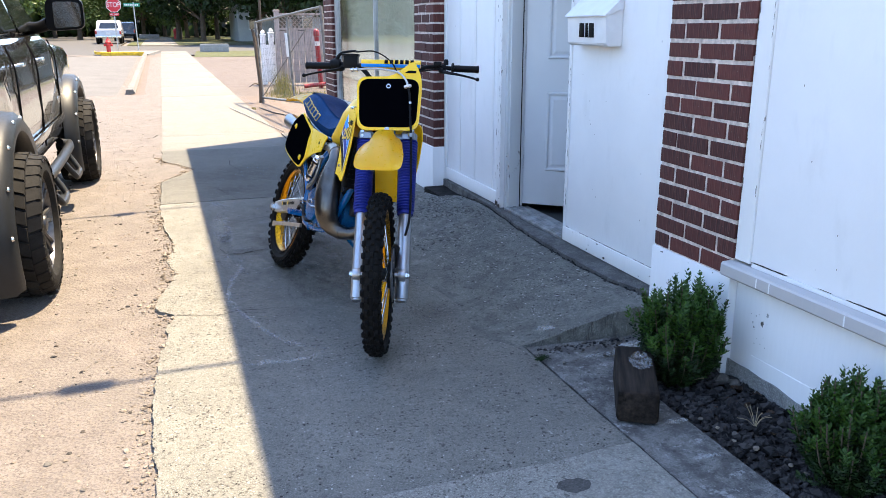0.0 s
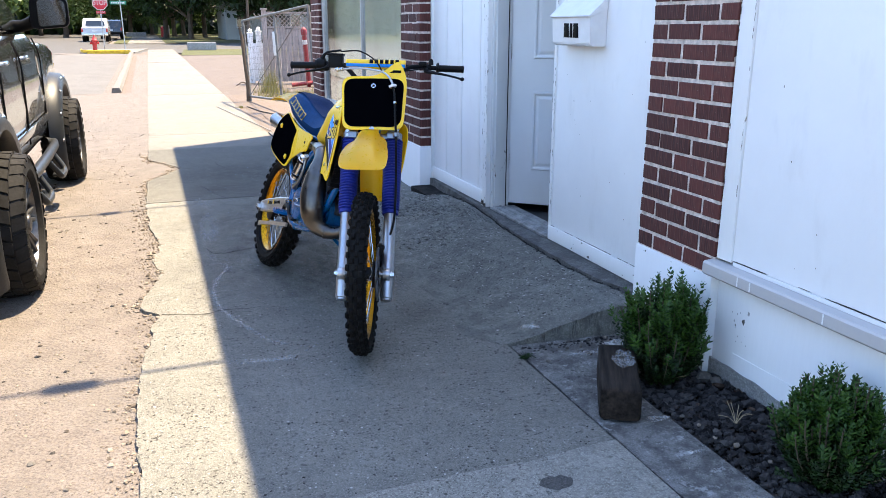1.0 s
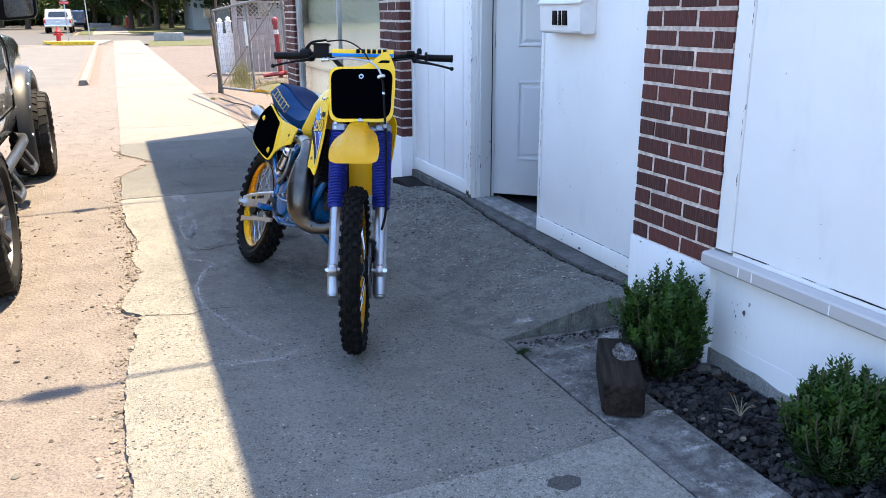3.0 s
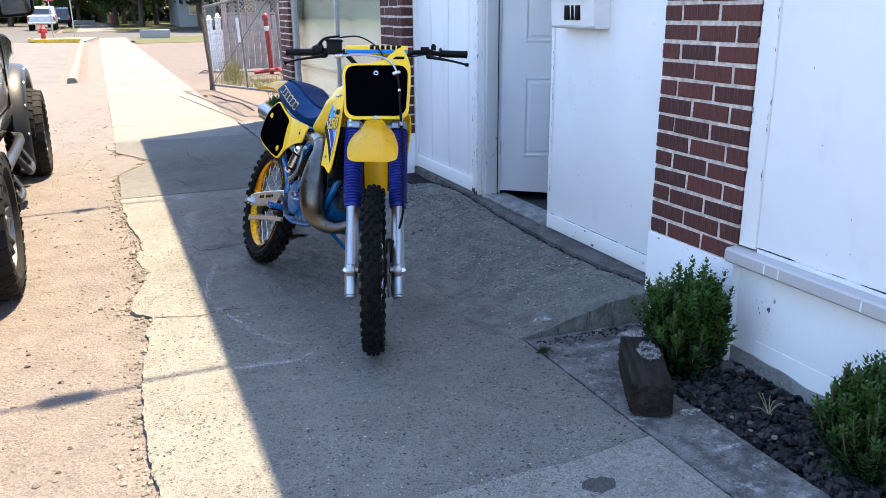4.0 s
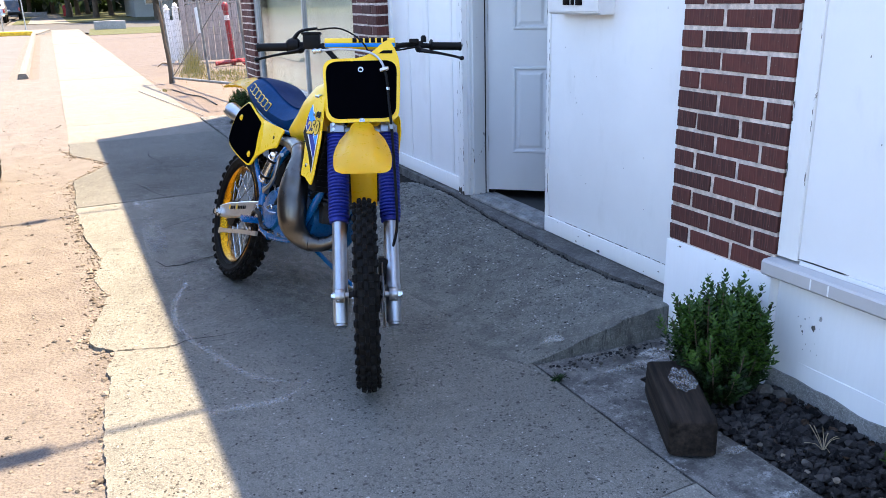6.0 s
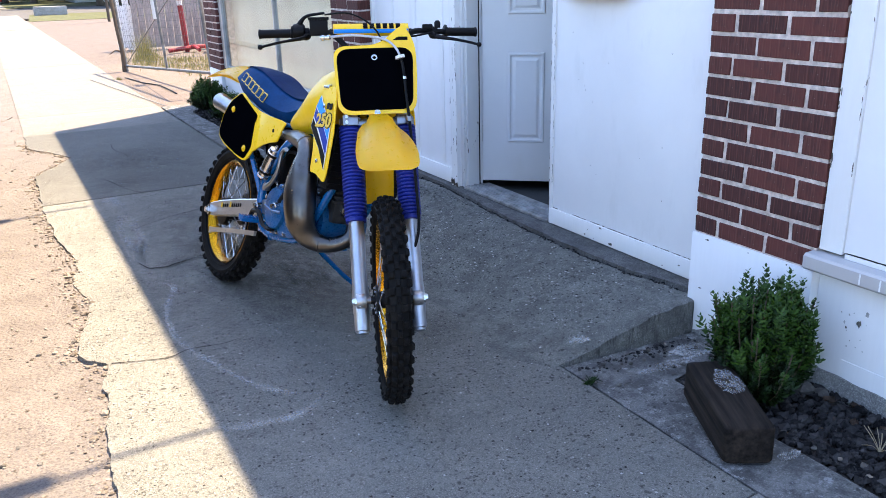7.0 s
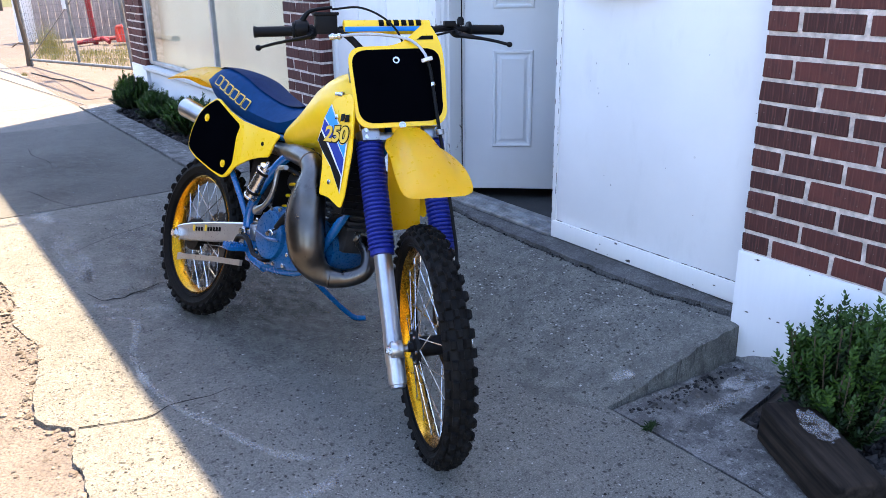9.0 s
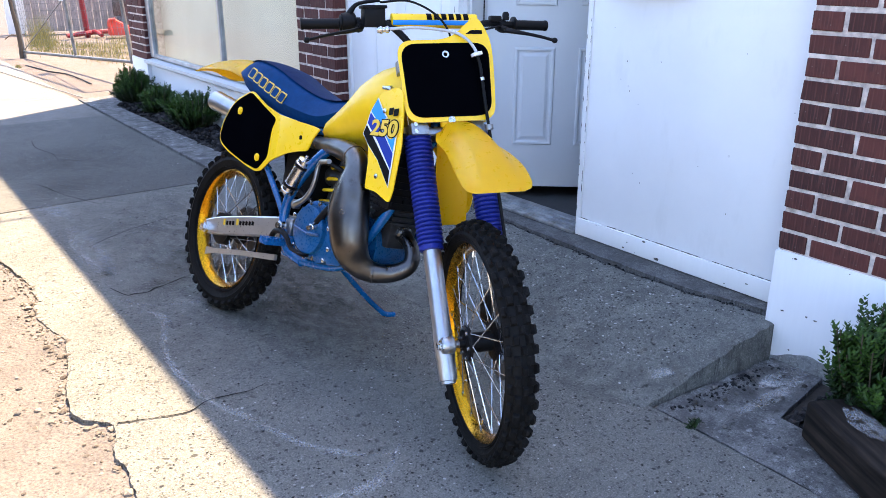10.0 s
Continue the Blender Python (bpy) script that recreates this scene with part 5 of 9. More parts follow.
bpart("brake_disc", bm, STEEL_DARK, front_wheel, "dark front brake disc", 40, True)
bm = bmesh.new()
box(bm, (1.40, 0.045, 0.38), (1.47, 0.085, 0.48), 0.012)
bpart("brake_caliper", bm, BLACK, None, "black front brake caliper", 40, True)

rear_wheel = wheel("rear_wheel", R_AXLE, 0.350, 0.243, 0.102,
                   ((-0.0445, 0.015, 0.017, 0.0, 0.52), (-0.020, 0.020, 0.019, 0.5, 0.46), (0.020, 0.020, 0.019, 0.5, 0.46), (0.0, 0.017, 0.019, 0.0, 0.42), (0.0445, 0.015, 0.017, 0.0, 0.52)), 36, 0.018, False,
                   [(-0.10, 0.014), (-0.062, 0.016), (-0.06, 0.066), (-0.03, 0.07), (-0.028, 0.04), (0.03, 0.04), (0.034, 0.06), (0.05, 0.06), (0.052, 0.016), (0.1, 0.014)], 0.052, 0.045)
bm = bmesh.new()
k, prof = 52, []
for i in range(k * 2):
    r = 0.106 if i % 2 else 0.099
    prof.append((math.cos(math.pi * i / k) * r, math.sin(math.pi * i / k) * r))
sheet(bm, prof, 0.005, lambda u, v, w: (u + R_AXLE.x, 0.062 + w, R_AXLE.z + v))
bpart("sprocket", bm, STEEL_DARK, rear_wheel, "dark rear sprocket")

# forks: alloy legs under ribbed blue boots
for side in (-1, 1):
    y = 0.098 * side
    at = lambda s: F_AXLE + S_AXIS * s + Vector((0, y, 0))
    bm = bmesh.new()
    lathe(bm, [(-0.110, 0.016), (-0.108, 0.022), (-0.100, 0.022), (-0.098, 0.0265), (-0.088, 0.0275), (-0.04, 0.0275), (-0.035, 0.0290), (0.045, 0.0290), (0.05, 0.0275), (0.2, 0.0275), (0.33, 0.0275)], at(0), S_AXIS, 28)
    lug = Matrix.Translation(F_AXLE + Vector((0, y, 0))) @ Matrix.Rotation(-RAKE, 4, "Y")
    box(bm, (0.0, -0.017, -0.024), (0.050, 0.017, 0.024), 0.008, lug)
    leg = bpart("fork_leg", bm, FORK_ALLOY, None, "bare alloy lower fork leg", 40, True)
    bm = bmesh.new()
    lathe(bm, [(-0.017, 0.023), (-0.014, 0.0255), (0.014, 0.0255), (0.017, 0.023)], W_AXLE + Vector((0, y, 0)), (0, 1, 0), 20)
    bpart("axle_clamp", bm, FORK_ALLOY, leg, "round alloy axle clamp", 40, True)
    bm = bmesh.new()
    lathe(bm, [(0, 0.016), (0.009, 0.016), (0.011, 0.011), (0.017, 0.011)], W_AXLE + Vector((0, y + 0.016 * side, 0)), (0, side, 0), 6)
    bpart("axle_nut", bm, CHROME, leg, "bright axle nut", 40, True)
    for dz in (-0.016, 0.016):
        bm = bmesh.new()
        lathe(bm, [(0, 0.0065), (0.012, 0.0065), (0.013, 0.004)], lug @ Vector((0.048, 0.006 * side, dz)), AHEAD, 8)
        bpart("clamp_bolt", bm, CHROME, leg, "", 40, True)
    bm = bmesh.new()
    prof, ribs, s0, s1 = [], 26, 0.295, 0.655
    prof.append((s0 - 0.004, 0.030)), prof.append((s0 - 0.002, 0.037)), prof.append((s0 + 0.012, 0.037))
    for k in range(ribs):
        c = s0 + 0.014 + (s1 - s0 - 0.014) * k / ribs
        h = (s1 - s0 - 0.014) / ribs
        big = 0.0405 + 0.003 * k / ribs
        prof += [(c, big - 0.008), (c + h * 0.3, big), (c + h * 0.7, big), (c + h * 0.98, big - 0.008)]
    prof.append((s1 + 0.004, 0.036))
    lathe(bm, prof, at(0), S_AXIS, 28)
    bpart("fork_boot", bm, BLUE_BOOT, leg, "ribbed blue rubber fork boot", 60, True)
    bm = bmesh.new()
    lathe(bm, [(0.655, 0.025), (0.95, 0.025), (0.955, 0.02)], at(0), S_AXIS, 20)
    bpart("fork_tube", bm, CHROME, leg, "bright upper fork tube", 40, True)

# axle through the front wheel
bm = bmesh.new()
tube(bm, [W_AXLE + Vector((0, -0.1, 0)), W_AXLE + Vector((0, 0.1, 0))], 0.0115, 12, 1)
bpart("front_axle", bm, ALLOY, None, "", 40, True)

# clamps
for nm, s, mt in (("lower_clamp", 0.665, ALLOY), ("upper_clamp", 0.885, ALLOY)):
    c = F_AXLE + S_AXIS * s
    bm = bmesh.new()
    turn = Matrix.Translation(c) @ Matrix.Rotation(-RAKE, 4, "Y")
    box(bm, (-0.09, -0.07, -0.016), (0.02, 0.07, 0.016), 0.008, turn)
    for side in (-1, 1):
        lathe(bm, [(-0.022, 0.036), (-0.02, 0.04), (0.02, 0.04), (0.022, 0.036)], c + Vector((0, 0.098 * side, 0)), S_AXIS, 20)
        box(bm, (0.02, side * 0.098 - 0.028, -0.02), (0.05, side * 0.098 + 0.028, 0.02), 0.006, turn)
    box(bm, (0.0, -0.1, -0.013), (0.028, 0.1, 0.013), 0.004, turn)
    cl = bpart(nm, bm, mt, None, "cast alloy fork clamp", 40, True)
    for side in (-1, 1):
        for dz in (-0.011, 0.011):
            bm = bmesh.new()
            lathe(bm, [(0, 0.007), (0.008, 0.007), (0.009, 0.004)], turn @ Vector((0.049, side * 0.112, dz)), turn.to_3x3() @ Vector((1, 0, 0)), 8)
            bpart("pinch_bolt", bm, CHROME, cl, "", 40, True)

# front number plate: black field in a yellow surround, raised on one side to the bar
UPV = Vector((1.149 - 1.236, 0, 1.21 - 0.985))
PN = Vector((UPV.z, 0, -UPV.x)).normalized()


def on_plate(u, v, w):
    """u across to the left, v up from 0 to 1 along the plate, w out of it."""
    bow = 0.05 * u - 0.18 * u * u
    return Vector((1.236, 0, 0.985)) + UPV * v + Vector((0, u, 0)) + PN * (w + bow)


def plate_outline(points, r):
    """Rounds a plate outline of (u, v) with v running 0 to 1."""
    h = UPV.length
    return [(u, v / h) for u, v in rounded([(u, v * h) for u, v in points], r, 7)]


def plate_skin(bm, outline, thick, lift=0.0):
    pts = []
    for i, p in enumerate(outline):
        q = outline[(i + 1) % len(outline)]
        k = max(1, int(abs(q[0] - p[0]) / 0.03))
        pts += [(p[0] + (q[0] - p[0]) * s / k, p[1] + (q[1] - p[1]) * s / k) for s in range(k)]
    c = [bm.verts.new(on_plate(u, v, lift + thick)) for u, v in pts]
    d = [bm.verts.new(on_plate(u, v, lift)) for u, v in pts]
    f = bm.faces.new(c)
    bm.faces.new(d[::-1])
    for i in range(len(c)):
        bm.faces.new((c[i], d[i], d[(i + 1) % len(c)], c[(i + 1) % len(c)]))
    bmesh.ops.triangulate(bm, faces=[f])
    return bm


outer = plate_outline([(-0.139, -0.045), (0.143, -0.045), (0.154, 0.62), (0.153, 1.03), (0.120, 1.32), (0.098, 1.325), (0.02, 1.03), (-0.149, 1.03)], 0.05)
bm = bmesh.new()
plate_skin(bm, outer, 0.006)
plate = bpart("number_plate", bm, YELLOW, None, "yellow number plate surround", 30, True)
bm = bmesh.new()
plate_skin(bm, plate_outline([(-0.128, 0.015), (0.132, 0.015), (0.143, 0.98), (-0.139, 0.98)], 0.05), 0.004, 0.0045)
bpart("plate_field", bm, BLACK_PLATE, plate, "blank black number field", 30, True)
bm = bmesh.new()
plate_skin(bm, [(0.072, 1.10), (0.126, 1.10), (0.126, 1.15), (0.09, 1.15)], 0.003, 0.005)
bpart("slot", bm, DECAL_BLACK, plate, "", 30, True)
for u, v in ((0.0, 0.83), (0.0, -0.03)):
    bm = bmesh.new()
    lathe(bm, [(0.004, 0.011), (0.0105, 0.011), (0.0105, 0.007), (0.008, 0.005)], on_plate(u, v, 0), PN, 14)
    bpart("screw", bm, CHROME, plate, "bright screw", 40, True)
bm = bmesh.new()
box(bm, (1.21, -0.03, 0.955), (1.235, 0.03, 0.985), 0.01)
bpart("plate_tab", bm, YELLOW, plate, "", 40, True)

# handlebar, with its pad, grips, levers and cables
bm = bmesh.new()
bar = [(0.972, -0.415, 1.264), (0.985, -0.29, 1.266), (1.0, -0.215, 1.27), (1.045, -0.145, 1.26), (1.085, -0.075, 1.19), (1.095, -0.04, 1.175), (1.095, 0.04, 1.175), (1.085, 0.075, 1.19), (1.045, 0.145, 1.26), (1.0, 0.215, 1.27), (0.985, 0.29, 1.266), (0.972, 0.415, 1.264)]
tube(bm, bar, 0.011, 12, 5)
tube(bm, [(1.035, -0.155, 1.272), (1.04, 0, 1.275), (1.035, 0.155, 1.272)], 0.007, 8, 2)
handlebar = bpart("handlebar", bm, BLACK, None, "black braced handlebar", 40, True)
bm = bmesh.new()
lathe(bm, [(-0.142, 0.018), (-0.14, 0.023), (0.14, 0.023), (0.142, 0.018)], (1.04, 0, 1.275), (0, 1, 0), 18)
pad = bpart("crossbar_pad", bm, YELLOW, handlebar, "yellow foam crossbar pad", 40, True)
bm = bmesh.new()
arc = [(1.04 + 0.0242 * math.cos(a), 1.275 + 0.0242 * math.sin(a)) for a in np.linspace(-0.55, 0.1, 6)]
loft(bm, [[(x, y, z) for x, z in arc] for y in (-0.14, 0.14)], False, False)
bpart("pad_stripe", bm, DECAL_LIGHT, pad, "blue stripe on the pad", 60, True)
for k in range(6):
    bm = bmesh.new()
    arc = [(1.04 + 0.0246 * math.cos(a), 1.275 + 0.0246 * math.sin(a)) for a in np.linspace(0.16, 1.25, 6)]
    y0 = -0.03 + k * 0.0245
    loft(bm, [[(x, y, z) for x, z in arc] for y in (y0, y0 + 0.017)], False, False)
    bpart("pad_mark", bm, DECAL_BLACK, pad, "black bar in place of lettering", 60, True)
for side in (-1, 1):
    a, b = Vector((0.985, 0.29 * side, 1.266)), Vector((0.972, 0.418 * side, 1.264))
    d = (b - a).normalized()
    bm = bmesh.new()
    prof = [(-0.004, 0.021), (0.0, 0.027), (0.006, 0.027), (0.008, 0.0165)]
    for k in range(14):
        prof += [(0.012 + k * 0.0078, 0.0168), (0.0155 + k * 0.0078, 0.0158)]
    prof += [(0.122, 0.018), (0.128, 0.018), (0.13, 0.012)]
    lathe(bm, prof, a, d, 18)
    bpart("grip", bm, BLACK, handlebar, "black ribbed rubber grip", 40, True)
    bm = bmesh.new()
    tube(bm, [(1.03, 0.245 * side, 1.25, 0.011), (1.055, 0.27 * side, 1.244, 0.009), (1.06, 0.32 * side, 1.236, 0.0065), (1.063, 0.37 * side, 1.226, 0.006), (1.066, 0.405 * side, 1.217, 0.006)], 0.006, 8, 4, True, 0.7)
    lathe(bm, [(-0.009, 0.004), (-0.006, 0.008), (0, 0.0095), (0.006, 0.008), (0.009, 0.004)], (1.067, 0.411 * side, 1.216), (0, side, 0), 10)
    bpart("lever", bm, BLACK, handlebar, "black control lever", 40, True)
    bm = bmesh.new()
    lathe(bm, [(-0.014, 0.019), (0.014, 0.019)], (0.988, 0.245 * side, 1.267), (0, 1, 0), 16)
    tube(bm, [(0.995, 0.235 * side, 1.262, 0.013), (1.02, 0.238 * side, 1.252, 0.013), (1.035, 0.25 * side, 1.25, 0.011)], 0.012, 8, 3)
    if side > 0:
        box(bm, (0.99, 0.20, 1.275), (1.02, 0.24, 1.295), 0.006)
        lathe(bm, [(0, 0.012), (0.02, 0.012), (0.028, 0.007)], (1.0, 0.26, 1.28), (0, 0, 1), 10)
    bpart("lever_perch", bm, BLACK, handlebar, "", 40, True)
bm = bmesh.new()
box(bm, (0.985, -0.228, 1.255), (1.05, -0.160, 1.318), 0.007)
box(bm, (0.98, -0.233, 1.312), (1.055, -0.155, 1.322), 0.003)
bpart("brake_reservoir", bm, BLACK, handlebar, "square black brake fluid reservoir", 40, True)
bm = bmesh.new()
lathe(bm, [(0, 0.026), (0.02, 0.03), (0.04, 0.028), (0.045, 0.02)], (0.988, -0.29, 1.272), (0, 1, 0), 16)
tube(bm, [(0.99, -0.268, 1.285, 0.013), (0.995, -0.26, 1.306, 0.009), (1.0, -0.235, 1.328, 0.006), (1.01, -0.17, 1.338, 0.005)], 0.012, 10, 4)
bpart("throttle_housing", bm, BLACK, handlebar, "", 40, True)
bm = bmesh.new()
lathe(bm, [(0, 0.0085), (0.010, 0.0125), (0.016, 0.0125), (0.018, 0.009), (0.026, 0.009), (0.028, 0.011), (0.036, 0.011), (0.04, 0.0065)], (1.058, -0.19, 1.247), (0.25, 1, 0.06), 12)
bpart("hose_fitting", bm, CHROME, handlebar, "", 40, True)


def cable(name, points, r, material, front=True, label="", parent=None):
    bm = bmesh.new()
    tube(bm, points, r, 8, 6)
    return bpart(name, bm, material, parent or handlebar, label, 60, front)


cable("throttle_cable", [(1.01, -0.17, 1.332), (1.04, -0.08, 1.335), (1.08, 0.0, 1.29), (1.1, 0.04, 1.22), (1.08, 0.06, 1.10), (1.0, 0.05, 0.98)], 0.0035, BLACK)
cable("brake_hose", [(1.07, -0.152, 1.250), (1.10, -0.09, 1.254), (1.125, -0.029, 1.251), (1.15, 0.036, 1.24), (1.175, 0.068, 1.22), (1.195, 0.086, 1.194), (1.205, 0.091, 1.176)], 0.0048, CLEAR_HOSE, True, "milky clear hose over the number plate")
cable("lower_hose", [(1.205, 0.091, 1.176), (1.212, 0.099, 1.145), (1.224, 0.103, 1.102), (1.247, 0.107, 1.029), (1.268, 0.113, 0.955), (1.312, 0.118, 0.84), (1.375, 0.122, 0.70), (1.43, 0.118, 0.58), (1.44, 0.085, 0.47)], 0.0055, BLACK, True, "black brake hose down the fork")
bm = bmesh.new()
lathe(bm, [(-0.006, 0.01), (-0.005, 0.018), (0.005, 0.018), (0.006, 0.01)], (1.205, 0.091, 1.176), (-0.2, -0.25, 1), 14)
bpart("hose_grommet", bm, WHITE_PLASTIC, handlebar, "white hose grommet", 40, True)
bm = bmesh.new()
lathe(bm, [(-0.009, 0.010), (-0.008, 0.014), (0.008, 0.014), (0.009, 0.010)], (1.268, 0.113, 0.958), (0.2, 0.05, -1), 14)
bpart("hose_clip", bm, ALLOY, handlebar, "dull metal hose clip under the number plate", 40, True)
bm = bmesh.new()
lathe(bm, [(-0.006, 0.0062), (-0.005, 0.0075), (0.005, 0.0075), (0.006, 0.0062)], (1.224, 0.103, 1.102), (0.25, 0.05, -1), 10)
bpart("hose_joint", bm, CHROME, handlebar, "small bright hose joint", 40, True)
cable("clutch_cable", [(1.03, 0.23, 1.262), (1.07, 0.16, 1.25), (1.1, 0.08, 1.24), (1.08, -0.02, 1.15), (1.0, -0.05, 1.0)], 0.0035, BLACK)

# front mudguard, one skin with a tongue between the forks
def fender_rows(line):
    """A raised centre that steps down over two shoulders to the wide lips."""
    rows = []
    for x, z, w, d in catmull(line, 5):
        rows.append([(x, w * k / 8, z - d * (0.6 * smooth01((abs(k / 8) - 0.42) / 0.34) + 0.4 * abs(k / 8) ** 2.2)) for k in range(-8, 9)])
    return rows


def skin(bm, rows, thick):
    loft(bm, rows, False, False)
    bmesh.ops.solidify(bm, geom=bm.faces[:], thickness=thick)
    return bm


bm = bmesh.new()
skin(bm, fender_rows([(1.205, 0.940, 0.042, 0.01), (1.27, 0.974, 0.056, 0.03), (1.33, 0.984, 0.075, 0.055), (1.40, 0.979, 0.083, 0.055), (1.47, 0.964, 0.088, 0.046), (1.54, 0.940, 0.096, 0.036), (1.60, 0.909, 0.101, 0.024), (1.645, 0.876, 0.100, 0.012), (1.666, 0.857, 0.097, 0.005), (1.677, 0.844, 0.089, 0.001), (1.681, 0.836, 0.068, 0.0)]), 0.004)
fender = bpart("front_fender", bm, YELLOW, None, "yellow plastic front mudguard", 60, True)
bm = bmesh.new()
skin(bm, [[(x + 0.02 * (k / 4) ** 2, w * k / 4, z) for k in range(-4, 5)] for x, z, w in catmull([(1.25, 0.945, 0.05), (1.235, 0.86, 0.052), (1.225, 0.76, 0.052), (1.222, 0.645, 0.05)], 4)], 0.004)
bpart("fender_tongue", bm, YELLOW, fender, "yellow splash guard between the forks", 60, True)

# tank, shrouds, seat, side plates
def ring_section(x, zb, zt, w, n=18, top=1.0, low=0.75):
    out = []
    for k in range(n):
        a = 2 * math.pi * k / n
        c, s = math.cos(a), math.sin(a)
        e = 0.62
        yy = w * math.copysign(abs(c) ** e, c) * (1 if s > 0 else low + (1 - low) * (1 + s))
        zz = (zb + zt) / 2 + (zt - zb) / 2 * math.copysign(abs(s) ** 0.75, s)
        out.append((x, yy * (1 - (1 - top) * max(0, s) ** 2), zz))
    return out


bm = bmesh.new()
loft(bm, [ring_section(*q) for q in [(0.605, 0.815, 0.85, 0.08), (0.66, 0.805, 0.90, 0.114), (0.76, 0.81, 0.98, 0.136), (0.84, 0.825, 1.055, 0.154), (0.91, 0.84, 1.10, 0.162), (0.99, 0.86, 1.125, 0.160), (1.06, 0.90, 1.125, 0.142), (1.115, 0.97, 1.09, 0.09)]])
bmesh.ops.subdivide_edges(bm, edges=bm.edges[:], cuts=1, smooth=0.8, use_grid_fill=True)
tank = bpart("fuel_tank", bm, YELLOW_TANK, None, "yellow plastic fuel tank", 60)
bm = bmesh.new()
lathe(bm, [(0, 0.035), (0.02, 0.037), (0.03, 0.03)], (0.99, 0, 1.105), (-0.1, 0, 1), 18)
bpart("fuel_cap", bm, BLACK, tank)
bm = bmesh.new()
box(bm, (1.01, -0.180, 1.020), (1.05, -0.142, 1.032), 0.003)
lathe(bm, [(0, 0.009), (0.012, 0.009)], (1.032, -0.165, 1.024), (0, -0.3, 1), 10)
bpart("tank_bolt", bm, CHROME, tank)

SHROUD = [(0.999, 0.991), (1.004, 1.009), (1.05, 1.026), (1.097, 1.034), (1.127, 1.018), (1.151, 0.961), (1.172, 0.865), (1.177, 0.72), (1.169, 0.684), (1.093, 0.705), (1.025, 0.704), (1.015, 0.782), (0.997, 0.837), (0.959, 0.872)]


def shroud_y(u, v):
    return 0.168 - (0.03 if side > 0 else 0.0) + 0.022 * smooth01((u - 0.95) / 0.22) - 0.012 * smooth01((v - 0.97) / 0.12)


for side in (-1, 1):
    bm = bmesh.new()
    sheet(bm, rounded(SHROUD, 0.012, 3), 0.005, lambda u, v, w: (u, side * (shroud_y(u, v) + w), v))
    sh = bpart("radiator_shroud", bm, YELLOW, None, "yellow radiator shroud with blue graphics", 40)
    for nm, mt, lift, lo in (("decal_edge", WHITE_PLASTIC, 0.0, [(0.999, 0.992), (0.973, 0.946), (0.966, 0.905), (0.957, 0.871), (0.995, 0.840), (1.07, 0.799), (1.154, 0.728), (1.152, 0.784), (1.144, 0.889), (1.068, 0.941), (1.04, 0.960)]),
                             ("decal_light", DECAL_LIGHT, 0.001, [(0.998, 0.988), (0.977, 0.947), (1.055, 0.904), (1.141, 0.839), (1.137, 0.889), (1.065, 0.938), (1.038, 0.956)]),
                             ("decal_dark", DECAL_DARK, 0.001, [(0.976, 0.942), (0.971, 0.908), (1.049, 0.858), (1.147, 0.784), (1.142, 0.834), (1.055, 0.898)]),
                             ("decal_black", DECAL_BLACK, 0.001, [(0.969, 0.901), (0.960, 0.871), (0.995, 0.843), (1.07, 0.802), (1.151, 0.733), (1.145, 0.779), (1.045, 0.85)])):
        bm = bmesh.new()
        sheet(bm, lo, 0.0012, lambda u, v, w: (u, side * (shroud_y(u, v) + 0.0052 + lift + w), v))
        bpart(nm, bm, mt, sh, "slanting graphic stripe", 30)
    for u0 in (1.078, 1.106):
        bm = bmesh.new()
        sheet(bm, [(u0, 0.944), (u0 + 0.023, 0.949), (u0 + 0.021, 0.971), (u0 - 0.002, 0.966)], 0.0012, lambda u, v, w: (u, side * (shroud_y(u, v) + 0.0054 + w), v))
        bpart("decal_bar", bm, DECAL_BLACK, sh, "black bar in place of lettering")
    for fat, lift, mt, nm in ((0.0085, 0.0066, DECAL_YELLOW, "decal_number_rim"), (0.0058, 0.0074, DECAL_BLACK, "decal_number"), (0.0022, 0.0082, DECAL_YELLOW, "decal_number_face")):
        on_shroud = lambda x, y, z: Vector((1.070 - side * x * 1.42, side * (shroud_y(1.070 - side * x * 1.42, 0.898 + y) + lift + z), 0.900 + y * 0.98 + 0.11 * x * -side))
        words("250", 0.069, 0.0004, mt, nm, sh, Matrix.Identity(4), fat, 0.0, on_shroud)
    for u, v in ((1.053, 0.955), (1.08, 0.752)):
        bm = bmesh.new()
        lathe(bm, [(0, 0.008), (0.004, 0.008), (0.005, 0.004)], (u, side * (shroud_y(u, v) + 0.005), v), (0, side, 0), 12)
        bpart("screw", bm, CHROME, sh)
    bm = bmesh.new()
    box(bm, (1.085, 0.045, 0.66), (1.135, 0.160, 0.90), 0.006, Matrix.Diagonal((1, side, 1, 1)))
    radiator = bpart("radiator", bm, BLACK, None, "black louvred radiator")
    for k in range(10):
        bm = bmesh.new()
        box(bm, (1.131, 0.05, 0.672 + k * 0.0225), (1.141, 0.155, 0.683 + k * 0.0225), 0.0, Matrix.Diagonal((1, side, 1, 1)))
        bpart("louvre", bm, BLACK, radiator)

def seat_section(x, zb, zt, w, wt):
    return [(x, -w * 0.82, zb), (x, -w, zb + (zt - zb) * 0.35), (x, -wt - 0.012, zt - 0.022), (x, -wt + 0.012, zt - 0.002), (x, -wt * 0.5, zt + 0.006), (x, 0, zt + 0.008),
            (x, wt * 0.5, zt + 0.006), (x, wt - 0.012, zt - 0.002), (x, wt + 0.012, zt - 0.022), (x, w, zt - (zt - zb) * 0.65), (x, w * 0.82, zb), (x, 0, zb + 0.01)]


